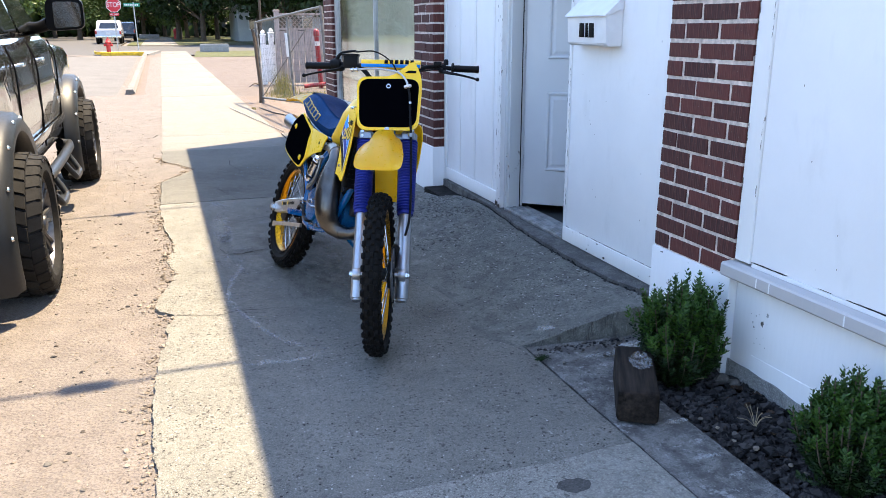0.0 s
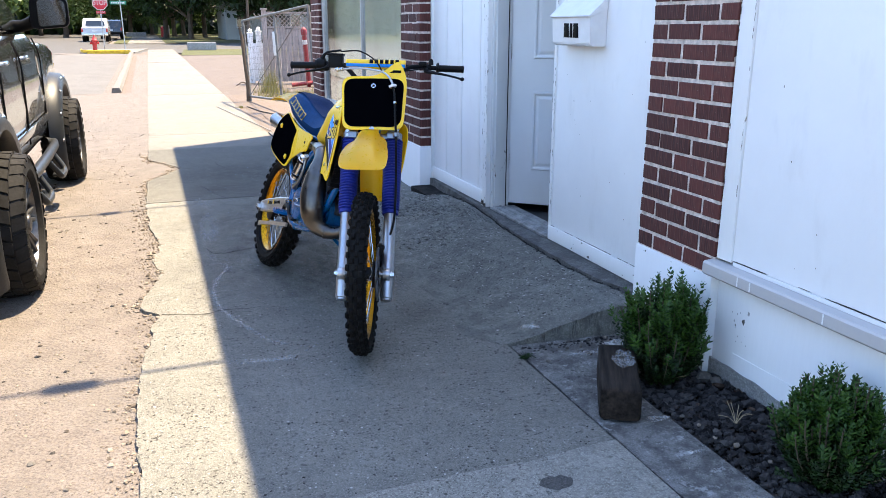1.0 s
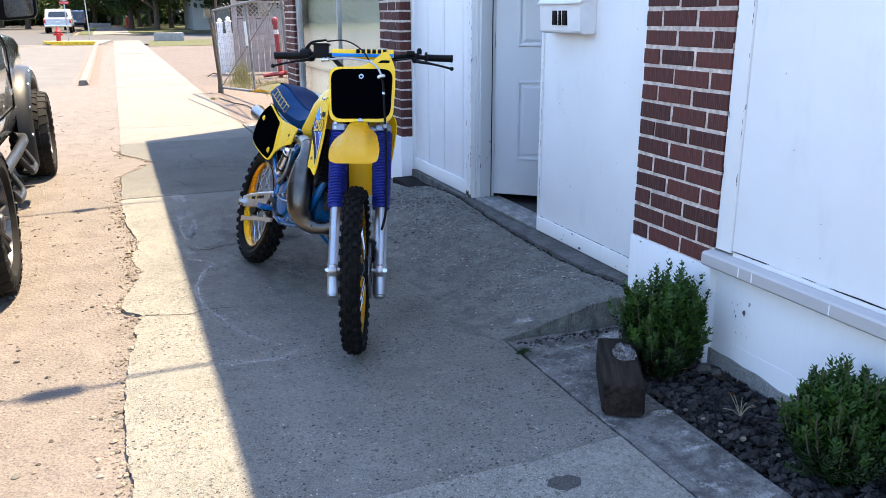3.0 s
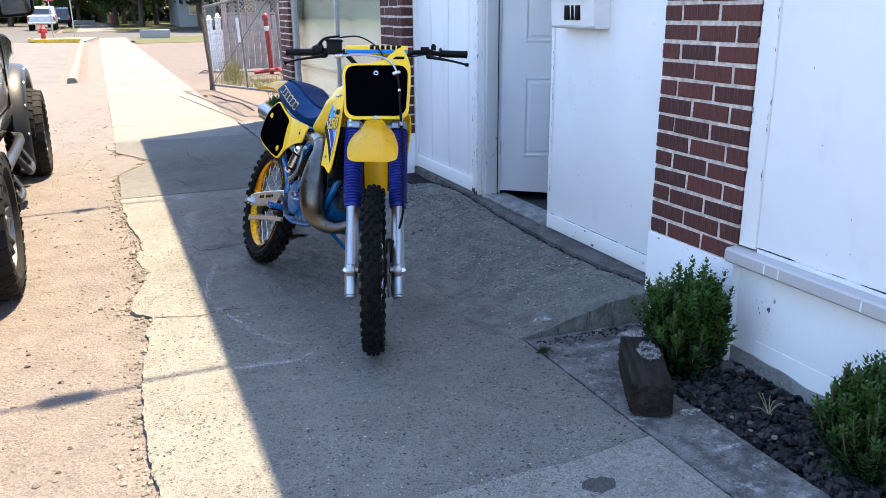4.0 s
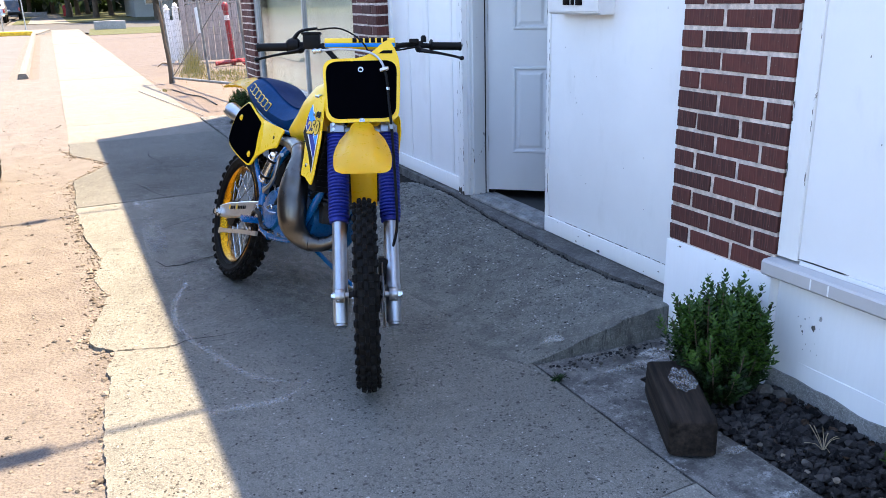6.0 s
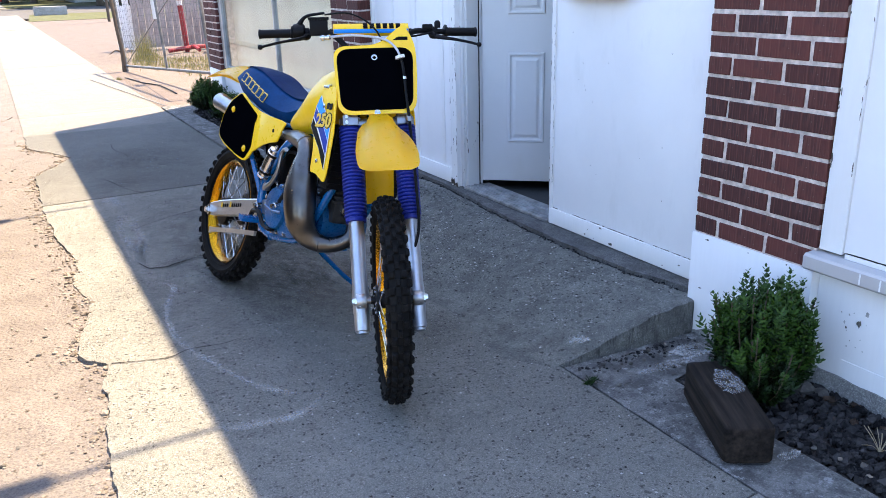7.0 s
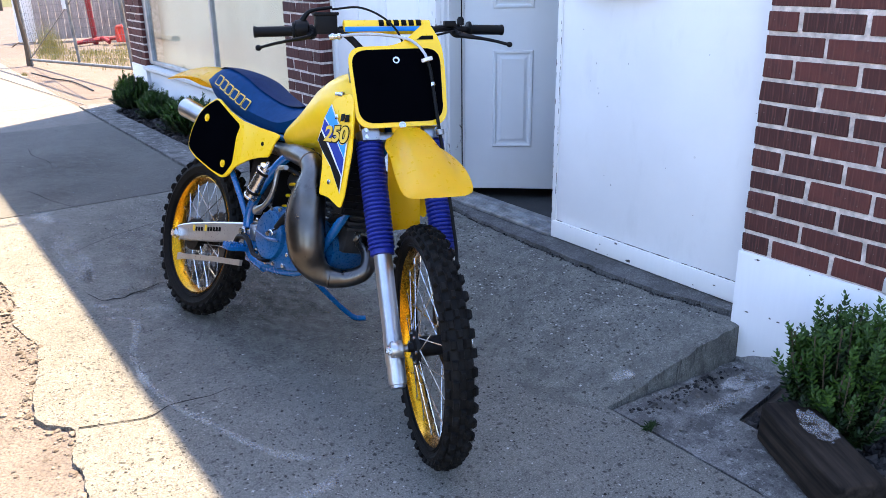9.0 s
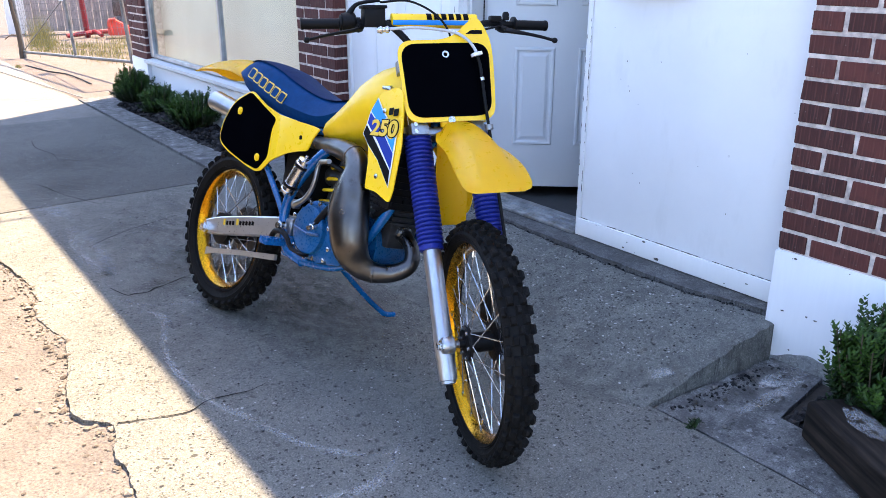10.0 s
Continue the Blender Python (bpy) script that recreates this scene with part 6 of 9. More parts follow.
bm = bmesh.new()
seat_line = [(0.015, 0.985, 1.018, 0.09, 0.066), (0.05, 0.962, 1.044, 0.122, 0.086), (0.12, 0.928, 1.055, 0.13, 0.09), (0.25, 0.893, 1.036, 0.128, 0.086), (0.38, 0.866, 0.995, 0.122, 0.079), (0.52, 0.855, 0.962, 0.117, 0.073),
             (0.61, 0.856, 0.956, 0.114, 0.07), (0.68, 0.885, 0.966, 0.104, 0.066), (0.75, 0.932, 0.986, 0.088, 0.06), (0.82, 0.99, 1.012, 0.06, 0.045)]
loft(bm, [seat_section(*q) for q in catmull(seat_line, 4)])
seat = bpart("seat", bm, SEAT_BLUE, None, "blue vinyl motocross seat", 50)
bm = bmesh.new()
top_rows = [[(x, k / 6 * (wt - 0.004), zt + 0.0095 - 0.008 * (k / 6) ** 2) for k in range(-6, 7)] for x, zb, zt, w, wt in catmull(seat_line[1:-1], 4)]
loft(bm, top_rows, False, False)
bpart("seat_cover", bm, SEAT_TOP, seat, "darker grained vinyl seat top", 60)


def seat_side(u, v):
    zb, zt, w, wt = (float(np.interp(u, [q[0] for q in seat_line], [q[i] for q in seat_line])) for i in (1, 2, 3, 4))
    lo, hi = zb + (zt - zb) * 0.35, zt - 0.022
    return w + (wt + 0.012 - w) * min(1.15, max(0.0, (v - lo) / (hi - lo))) + 0.0035


for side in (-1, 1):
    for k in range(6):
        x0 = 0.118 + k * 0.046
        zc = 1.003 - (x0 - 0.118) * 0.30
        for inset, mt, lift in ((0.0, DECAL_YELLOW, 0.0), (0.004, SEAT_BLUE, 0.0012)):
            bm = bmesh.new()
            q = [(x0 + inset, zc - 0.020 + inset), (x0 + 0.040 - inset, zc - 0.029 + inset), (x0 + 0.040 - inset, zc + 0.011 - inset), (x0 + inset, zc + 0.020 - inset)]
            sheet(bm, rounded(q, 0.006, 2), 0.0012, lambda u, v, w: (u, side * (seat_side(u, v) + w + lift), v))
            bpart("seat_mark", bm, mt, seat, "outlined bar in place of lettering", 30)

def side_y(u, v):
    return 0.162 - 0.068 * u


def wing_y(u, v):
    return side_y(min(u, 0.44), v) - 0.001 + 0.02 * max(0.0, u - 0.44)


for side in (-1, 1):
    bm = bmesh.new()
    outline = rounded([(0.215, 0.933), (0.134, 0.890), (0.096, 0.856), (0.060, 0.789), (0.048, 0.725), (0.070, 0.699), (0.127, 0.676), (0.252, 0.646), (0.324, 0.634), (0.357, 0.643), (0.400, 0.689), (0.430, 0.706), (0.430, 0.862), (0.409, 0.866), (0.31, 0.891)], 0.022, 4)
    sheet(bm, outline, 0.006, lambda u, v, w: (u, side * (side_y(u, v) + w), v), 0.002)
    sp = bpart("side_plate", bm, YELLOW, None, "yellow side panel with black number field", 40)
    bm = bmesh.new()
    outline = rounded([(0.395, 0.685), (0.43, 0.706), (0.495, 0.734), (0.56, 0.752), (0.622, 0.763), (0.634, 0.784), (0.645, 0.811), (0.677, 0.849), (0.63, 0.855), (0.535, 0.858), (0.395, 0.868)], 0.010, 3)
    sheet(bm, outline, 0.006, lambda u, v, w: (u, side * (wing_y(u, v) + w), v), 0.002)
    bpart("front_wing", bm, YELLOW, sp, "yellow front of the side panel", 40)
    bm = bmesh.new()
    outline = rounded([(0.212, 0.925), (0.138, 0.885), (0.102, 0.853), (0.067, 0.788), (0.056, 0.728), (0.074, 0.705), (0.130, 0.683), (0.252, 0.653), (0.336, 0.643), (0.384, 0.701), (0.381, 0.767), (0.381, 0.81), (0.398, 0.847), (0.311, 0.882)], 0.018, 4)
    sheet(bm, outline, 0.003, lambda u, v, w: (u, side * (side_y(u, v) + 0.0055 + w), v))
    bpart("plate_field", bm, BLACK_PLATE, sp, "blank black number field", 40)
    for u, v in ((0.165, 0.845), (0.326, 0.689)):
        bm = bmesh.new()
        lathe(bm, [(0, 0.015), (0.004, 0.015), (0.005, 0.008), (0.009, 0.007)], (u, side * (side_y(u, v) + 0.008), v), (0, side, 0), 16)
        bpart("plate_bolt", bm, YELLOW, sp, "yellow bolt washer")
    bm = bmesh.new()
    lathe(bm, [(0, 0.008), (0.002, 0.008)], (0.572, side * (wing_y(0.572, 0.804) + 0.006), 0.804), (0, side, 0), 12)
    bpart("plate_hole", bm, DECAL_BLACK, sp)

bm = bmesh.new()
skin(bm, [[(x, w * k / 4, z - d * (abs(k) / 4) ** 2) for k in range(-4, 5)] for x, z, w, d in catmull([(0.12, 0.99, 0.10, 0.04), (0.0, 1.045, 0.122, 0.06), (-0.09, 1.056, 0.126, 0.066), (-0.20, 1.046, 0.126, 0.062), (-0.29, 1.028, 0.122, 0.055), (-0.36, 1.005, 0.108, 0.042), (-0.395, 0.988, 0.08, 0.024), (-0.41, 0.98, 0.04, 0.006)], 4)], 0.004)
bpart("rear_fender", bm, YELLOW, None, "yellow rear mudguard", 60)
bm = bmesh.new()
skin(bm, [[(x, w * k / 4, z) for k in range(-4, 5)] for x, z, w in catmull([(0.10, 0.93, 0.09), (0.36, 0.80, 0.09), (0.44, 0.62, 0.08), (0.46, 0.50, 0.07)], 4)], 0.004)
bpart("inner_fender", bm, BLACK, None, "black inner mudguard")
bm = bmesh.new()
box(bm, (0.42, -0.085, 0.58), (0.62, 0.085, 0.86), 0.02)
bpart("airbox", bm, BLACK, None, "black airbox under the seat")

# frame
def frame_tube(name, points, r, label="", material=None):
    bm = bmesh.new()
    tube(bm, points, r, 12, 5)
    return bpart(name, bm, material or BLUE_FRAME, None, label or "blue painted frame tube", 60)


bm = bmesh.new()
lathe(bm, [(0, 0.032), (0.17, 0.032)], S_FOOT + S_AXIS * 1.03, S_AXIS, 20)
bpart("steering_head", bm, BLUE_FRAME, None, "blue steering head")
frame_tube("backbone", [(1.11, 0, 0.99), (0.95, 0, 0.93), (0.80, 0, 0.88), (0.66, 0, 0.80)], 0.028)
for side in (-1, 1):
    frame_tube("down_tube", [(1.145, 0.03 * side, 0.92), (1.125, 0.085 * side, 0.79), (1.09, 0.098 * side, 0.68), (1.045, 0.10 * side, 0.60), (0.995, 0.10 * side, 0.525), (0.95, 0.10 * side, 0.45), (0.88, 0.105 * side, 0.408), (0.79, 0.112 * side, 0.388), (0.70, 0.119 * side, 0.379)], 0.0165)
    frame_tube("centre_tube", [(0.82, 0.09 * side, 0.815), (0.745, 0.115 * side, 0.795), (0.684, 0.12 * side, 0.758), (0.604, 0.12 * side, 0.673), (0.55, 0.12 * side, 0.59), (0.535, 0.12 * side, 0.515), (0.557, 0.12 * side, 0.448), (0.60, 0.12 * side, 0.394), (0.70, 0.12 * side, 0.376)], 0.0185)
    frame_tube("seat_strut", [(0.53, 0.115 * side, 0.50), (0.455, 0.115 * side, 0.572), (0.360, 0.115 * side, 0.655), (0.27, 0.115 * side, 0.74), (0.25, 0.10 * side, 0.84)], 0.0115)
    frame_tube("seat_rail", [(0.80, 0.06 * side, 0.85), (0.55, 0.09 * side, 0.84), (0.30, 0.09 * side, 0.87), (0.08, 0.08 * side, 0.94)], 0.013)
    bm = bmesh.new()
    box(bm, (0.57, 0.112, 0.37), (0.63, 0.128, 0.45), 0.005, Matrix.Diagonal((1, side, 1, 1)))
    bpart("peg_bracket", bm, BLUE_FRAME, None)
    # swing arm
    bm = bmesh.new()
    rows = []
    for x, z, h in ((0.60, 0.480, 0.034), (0.5, 0.460, 0.04), (0.3, 0.416, 0.042), (0.1, 0.371, 0.040), (0.03, 0.353, 0.037), (-0.012, 0.343, 0.032)):
        rows.append([(x, side * (0.092 + w), z + e) for w, e in ((0, -h), (0.026, -h + 0.003), (0.03, -h + 0.008), (0.03, h - 0.008), (0.026, h - 0.003), (0, h))])
    loft(bm, rows)
    arm = bpart("swing_arm", bm, SWING, None, "polished alloy swing arm", 30)
    bm = bmesh.new()
    lathe(bm, [(0, 0.024), (0.012, 0.024), (0.014, 0.016), (0.026, 0.016)], (R_AXLE.x, 0.122 * side, R_AXLE.z), (0, side, 0), 6)
    bpart("axle_nut", bm, CHROME, arm, "bright rear axle nut")
    for k in range(10):
        bm = bmesh.new()
        x0 = 0.13 + k * 0.022 + (0.008 if k > 3 else 0)
        tall = 0.024 if k in (0, 4) else 0.016
        zc = 0.341 + (x0 + 0.007) * 0.22 + 0.018
        box(bm, (x0, 0.1225, zc - 0.008), (x0 + 0.015, 0.1235, zc - 0.008 + tall), 0, Matrix.Diagonal((1, side, 1, 1)))
        bpart("arm_mark", bm, DECAL_YELLOW if k in (0, 4) else DECAL_BLACK, arm, "small bar in place of lettering")
    # foot peg
    bm = bmesh.new()
    box(bm, (0.545, 0.13, 0.405), (0.595, 0.215, 0.423), 0.005, Matrix.Diagonal((1, side, 1, 1)))
    for k in range(6):
        box(bm, (0.545, 0.14 + k * 0.0135, 0.421), (0.595, 0.145 + k * 0.0135, 0.431), 0, Matrix.Diagonal((1, side, 1, 1)))
    bpart("foot_peg", bm, BLUE_FRAME, None, "blue serrated foot peg")
bm = bmesh.new()
tube(bm, [R_AXLE + Vector((0, -0.13, 0)), R_AXLE + Vector((0, 0.13, 0))], 0.011, 10, 1)
bpart("rear_axle", bm, ALLOY, None)
bm = bmesh.new()
rows = [[(x, -0.105 - w, z + e) for w, e in ((0, -h), (0.012, -h), (0.012, h), (0, h))] for x, z, h in ((0.02, 0.245, 0.016), (0.06, 0.255, 0.011), (0.3, 0.305, 0.010), (0.52, 0.345, 0.011))]
loft(bm, rows)
bpart("brake_rod", bm, SWING, None, "flat alloy brake stay", 30)
bm = bmesh.new()
tube(bm, [(0.520, -0.148, 0.425, 0.010), (0.540, -0.15, 0.448, 0.011), (0.566, -0.152, 0.457, 0.011), (0.60, -0.153, 0.457, 0.010), (0.63, -0.155, 0.444, 0.009), (0.671, -0.158, 0.417, 0.008), (0.735, -0.16, 0.414, 0.007)], 0.011, 8, 5)
box(bm, (0.73, -0.178, 0.409), (0.765, -0.145, 0.418), 0.004)
bpart("brake_pedal", bm, BLACK, None, "black brake pedal")

# shock absorber and its reservoir
bm = bmesh.new()
d = Vector((0.088, 0.0, 0.152)).normalized()
lathe(bm, [(0, 0.016), (0.004, 0.026), (0.012, 0.028), (0.014, 0.0255), (0.03, 0.0255), (0.032, 0.028), (0.04, 0.028), (0.042, 0.0255), (0.118, 0.0255), (0.12, 0.028), (0.135, 0.028), (0.137, 0.024), (0.152, 0.024), (0.158, 0.015), (0.16, 0.007), (0.172, 0.005)], (0.549, -0.138, 0.600), d, 22)
res = bpart("shock_reservoir", bm, CHROME, None, "bright shock absorber reservoir")
for h in (0.036, 0.127):
    bm = bmesh.new()
    lathe(bm, [(-0.006, 0.027), (-0.005, 0.029), (0.005, 0.029), (0.006, 0.027)], Vector((0.549, -0.138, 0.600)) + d * h, d, 22, False)
    bpart("clamp_band", bm, BLACK, res, "black clamp band")
bm = bmesh.new()
coil = [(0.62 + 0.07 * t + 0.042 * math.cos(2 * math.pi * 6 * t), 0.042 * math.sin(2 * math.pi * 6 * t), 0.52 + 0.26 * t) for t in np.linspace(0, 1, 90)]
tube(bm, coil, 0.0065, 8, 1)
bpart("shock_spring", bm, YELLOW, None, "yellow shock spring", 60)
bm = bmesh.new()
lathe(bm, [(0, 0.022), (0.28, 0.022)], (0.615, 0, 0.5), (0.07, 0, 0.26), 16)
bpart("shock_body", bm, STEEL_DARK, None)

# engine
def cover(bm, cx, cz, r, y0, y1, seg=36, squash=1.0, bump=0.0):
    prof = [(0, r), (abs(y1 - y0) * 0.7, r), (abs(y1 - y0) * 0.92, r * 0.95), (abs(y1 - y0), r * 0.86)]
    lathe(bm, prof, (cx, y0, cz), (0, math.copysign(1, y1 - y0), 0), seg)
    return bm


bm = bmesh.new()
box(bm, (0.64, -0.095, 0.39), (0.98, 0.095, 0.57), 0.03)
cover(bm, 0.925, 0.505, 0.108, -0.085, 0.085)
engine = bpart("engine", bm, BLUE_CASE, None, "blue painted engine cases", 40)
bm = bmesh.new()
outline = [(0.752 + 0.106 * math.cos(a), 0.503 + 0.106 * math.sin(a)) for a in np.linspace(0.95, 5.2, 24)] + [(0.86, 0.405), (0.93, 0.42), (0.965, 0.48), (0.95, 0.545), (0.88, 0.59)]
sheet(bm, outline, 0.05, lambda u, v, w: (u, -0.09 - w, v), 0.012)
outline = [(0.742 + 0.086 * math.cos(a), 0.503 + 0.086 * math.sin(a)) for a in np.linspace(0, 2 * math.pi, 34)[:-1]]
sheet(bm, outline, 0.02, lambda u, v, w: (u, -0.138 - w, v), 0.008)
bpart("clutch_cover", bm, BLUE_CASE, engine, "blue clutch cover")
for k in range(9):
    a = 0.9 + k * 0.52
    bm = bmesh.new()
    lathe(bm, [(0, 0.0085), (0.008, 0.0085), (0.009, 0.005)], (0.752 + 0.097 * math.cos(a), -0.138, 0.503 + 0.097 * math.sin(a)), (0, -1, 0), 8)
    bpart("cover_bolt", bm, CHROME, engine)
bm = bmesh.new()
tube(bm, [(0.75, -0.16, 0.49), (0.82, -0.16, 0.50)], 0.006, 6, 1)
tube(bm, [(0.665, -0.16, 0.50), (0.75, -0.162, 0.49)], 0.004, 6, 1)
bpart("cover_rib", bm, BLUE_CASE, engine)
bm = bmesh.new()
cover(bm, 0.925, 0.50, 0.10, 0.085, 0.13)
bpart("magneto_cover", bm, BLUE_CASE, engine, "blue magneto cover")
for k in range(9):
    bm = bmesh.new()
    box(bm, (0.92, -0.075, 0.60 + k * 0.02), (1.07, 0.075, 0.611 + k * 0.02), 0.004)
    bpart("cooling_fin", bm, ENGINE_DARK, engine)
bm = bmesh.new()
box(bm, (0.935, -0.06, 0.52), (1.055, 0.06, 0.77), 0.01)
bpart("cylinder", bm, ENGINE_DARK, engine, "dark finned cylinder")
bm = bmesh.new()
box(bm, (0.93, -0.062, 0.765), (1.06, 0.062, 0.815), 0.012)
bpart("cylinder_head", bm, ENGINE_DARK, engine)
bm = bmesh.new()
tube(bm, [(0.84, 0.0, 0.66, 0.035), (0.77, 0, 0.68, 0.03), (0.70, 0, 0.69, 0.036), (0.62, 0, 0.69, 0.04)], 0.03, 14, 4)
box(bm, (0.73, -0.035, 0.6), (0.81, 0.035, 0.74), 0.012)
bpart("carburettor", bm, STEEL_DARK, engine)
for y in (-0.075, -0.045):
    frame_tube("coolant_hose", [(1.05, y, 0.72), (1.10, y - 0.02, 0.70), (1.14, y - 0.02, 0.69)], 0.014, "black coolant hose", BLACK)
frame_tube("breather_hose", [(0.86, -0.10, 0.63), (0.845, -0.13, 0.615), (0.823, -0.15, 0.59), (0.785, -0.155, 0.538)], 0.0125, "black hose into the clutch cover", BLACK)
frame_tube("wiring_loom", [(1.09, -0.06, 0.95), (1.125, -0.12, 0.80), (1.10, -0.115, 0.68), (1.02, -0.11, 0.62)], 0.009, "black cable beside the radiator", BLACK)
bm = bmesh.new()
tube(bm, [(0.652, -0.165, 0.572, 0.013), (0.672, -0.17, 0.58, 0.012), (0.707, -0.17, 0.602, 0.010), (0.735, -0.17, 0.638, 0.009), (0.748, -0.17, 0.68, 0.008), (0.750, -0.17, 0.725, 0.008), (0.762, -0.17, 0.745, 0.008)], 0.01, 10, 4)
tube(bm, [(0.757, -0.168, 0.744), (0.80, -0.185, 0.75), (0.845, -0.2, 0.756)], 0.0085, 10, 2)
lathe(bm, [(0, 0.017), (0.022, 0.017)], (0.655, -0.152, 0.574), (0, -1, 0), 12)
bpart("kick_starter", bm, ALLOY, None, "bare alloy kick starter lever")

for x, z in ((0.665, 0.43), (0.74, 0.405), (0.85, 0.42), (0.865, 0.462), (0.845, 0.53), (0.64, 0.535)):
    bm = bmesh.new()
    lathe(bm, [(0, 0.008), (0.01, 0.008), (0.012, 0.004)], (x, -0.14, z), (0, -1, 0), 8)
    bpart("case_bolt", bm, CHROME, engine, "bright case bolt")
bm = bmesh.new()
lathe(bm, [(0, 0.012), (0.03, 0.012), (0.032, 0.009), (0.045, 0.009)], (0.785, -0.155, 0.53), (0.3, -1, -0.3), 10)
bpart("oil_cap", bm, CHROME, engine, "bright clutch arm")
bm = bmesh.new()
tube(bm, [(0.60, -0.118, 0.62), (0.66, -0.125, 0.60), (0.70, -0.13, 0.60)], 0.008, 8, 3)
tube(bm, [(0.62, -0.11, 0.70), (0.70, -0.10, 0.74), (0.82, -0.09, 0.72), (0.93, -0.08, 0.70)], 0.009, 8, 4)
bpart("hose", bm, BLACK, engine, "black hose")
bm = bmesh.new()
tube(bm, [(1.02, -0.026, 0.61), (1.05, -0.027, 0.60), (1.08, -0.026, 0.585)], 0.0025, 5, 3)
lathe(bm, [(0, 0.031), (0.012, 0.031)], (1.05, 0.0, 0.576), (1, 0, -0.42), 16)
bpart("exhaust_spring", bm, CHROME, engine, "exhaust flange and spring")
bm = bmesh.new()
lathe(bm, [(0, 0.018), (0.02, 0.018), (0.022, 0.012), (0.03, 0.012)], (0.56, -0.13, 0.475), (0, -1, 0), 12)
bpart("pivot_nut", bm, CHROME, None, "bright swing arm pivot nut")

# exhaust: swelling chamber, then the silencer
bm = bmesh.new()
chamber = [(0.94, 0.0, 0.600, 0.021), (1.012, 0.0, 0.588, 0.023), (1.072, 0.0, 0.565, 0.024), (1.118, -0.002, 0.530, 0.025), (1.134, -0.016, 0.485, 0.027), (1.101, -0.045, 0.450, 0.030), (1.047, -0.085, 0.434, 0.034),
           (1.008, -0.125, 0.450, 0.042), (0.975, -0.155, 0.496, 0.051), (0.952, -0.165, 0.564, 0.057), (0.938, -0.165, 0.624, 0.057), (0.939, -0.165, 0.695, 0.048), (0.944, -0.160, 0.750, 0.039), (0.905, -0.150, 0.792, 0.037),
           (0.803, -0.135, 0.803, 0.034), (0.70, -0.11, 0.80, 0.028), (0.58, -0.08, 0.797, 0.025), (0.45, -0.075, 0.792, 0.023), (0.36, -0.072, 0.791, 0.023)]
tube(bm, chamber, 0.03, 32, 8)
# the belly is pressed from two halves, longer fore and aft than it is wide
belly = chamber[12:6:-1]
for v in bm.verts:
    if v.co.y < -0.08 and 0.43 < v.co.z < 0.76 and v.co.x > 0.86:
        rear = np.interp(-v.co.z, [-q[2] for q in belly], [q[0] - q[3] for q in belly])
        v.co.x += 0.34 * max(0.0, v.co.x - rear) * smooth01((v.co.z - 0.43) / 0.10) * smooth01((0.755 - v.co.z) / 0.07)
pipe = bpart("exhaust_pipe", bm, PIPE, None, "bare steel expansion chamber exhaust, heat stained", 60)
for i in (1, 2, 6, 13):
    x, y, z, r = chamber[i]
    q = Vector(chamber[i + 1][:3]) - Vector(chamber[i - 1][:3])
    bm = bmesh.new()
    lathe(bm, [(-0.005, r - 0.002), (-0.003, r + 0.0025), (0.003, r + 0.0025), (0.005, r - 0.002)], (x, y, z), q, 24, False)
    bpart("weld_seam", bm, PIPE, pipe, "", 60)
bm = bmesh.new()
seam = [(x - r * 0.80, y - r * 0.62, z, 0.0024) for x, y, z, r in chamber[8:12]]
tube(bm, seam, 0.003, 6, 5)
bpart("weld_seam", bm, PIPE, pipe, "lengthwise weld seam", 60)
bm = bmesh.new()
d = Vector((-0.47, -0.05, 0.07))
p0 = Vector((0.37, -0.072, 0.790))
turn = Matrix.Translation(p0) @ d.to_track_quat("Z", "X").to_matrix().to_4x4() @ Matrix.Diagonal((1.0, 1.0, 1, 1))
L = d.length
lathe(bm, [(0, 0.02), (0.02, 0.038), (L - 0.02, 0.040), (L - 0.012, 0.042), (L, 0.042), (L, 0.034), (L - 0.01, 0.02), (L - 0.012, 0.003)], (0, 0, 0), (0, 0, 1), 24)
bmesh.ops.transform(bm, matrix=turn, verts=bm.verts)
bpart("silencer", bm, FORK_ALLOY, None, "bright alloy silencer")

# side stand
bm = bmesh.new()
tube(bm, [(0.62, 0.10, 0.365), (0.61, 0.18, 0.305), (0.59, 0.33, 0.205), (0.575, 0.43, 0.148)], 0.011, 10, 3)
tube(bm, [(0.576, 0.425, 0.150), (0.580, 0.45, 0.143), (0.60, 0.48, 0.149)], 0.012, 8, 3)
bpart("side_stand", bm, BLUE_FRAME, None, "blue side stand")
bm = bmesh.new()
tube(bm, [(0.0, 0.066, 0.44), (0.3, 0.07, 0.46), (0.62, 0.075, 0.50)], 0.006, 6, 2)
tube(bm, [(0.0, 0.066, 0.235), (0.3, 0.07, 0.33), (0.62, 0.075, 0.41)], 0.006, 6, 2)
bpart("chain", bm, STEEL_DARK, None, "dark drive chain")


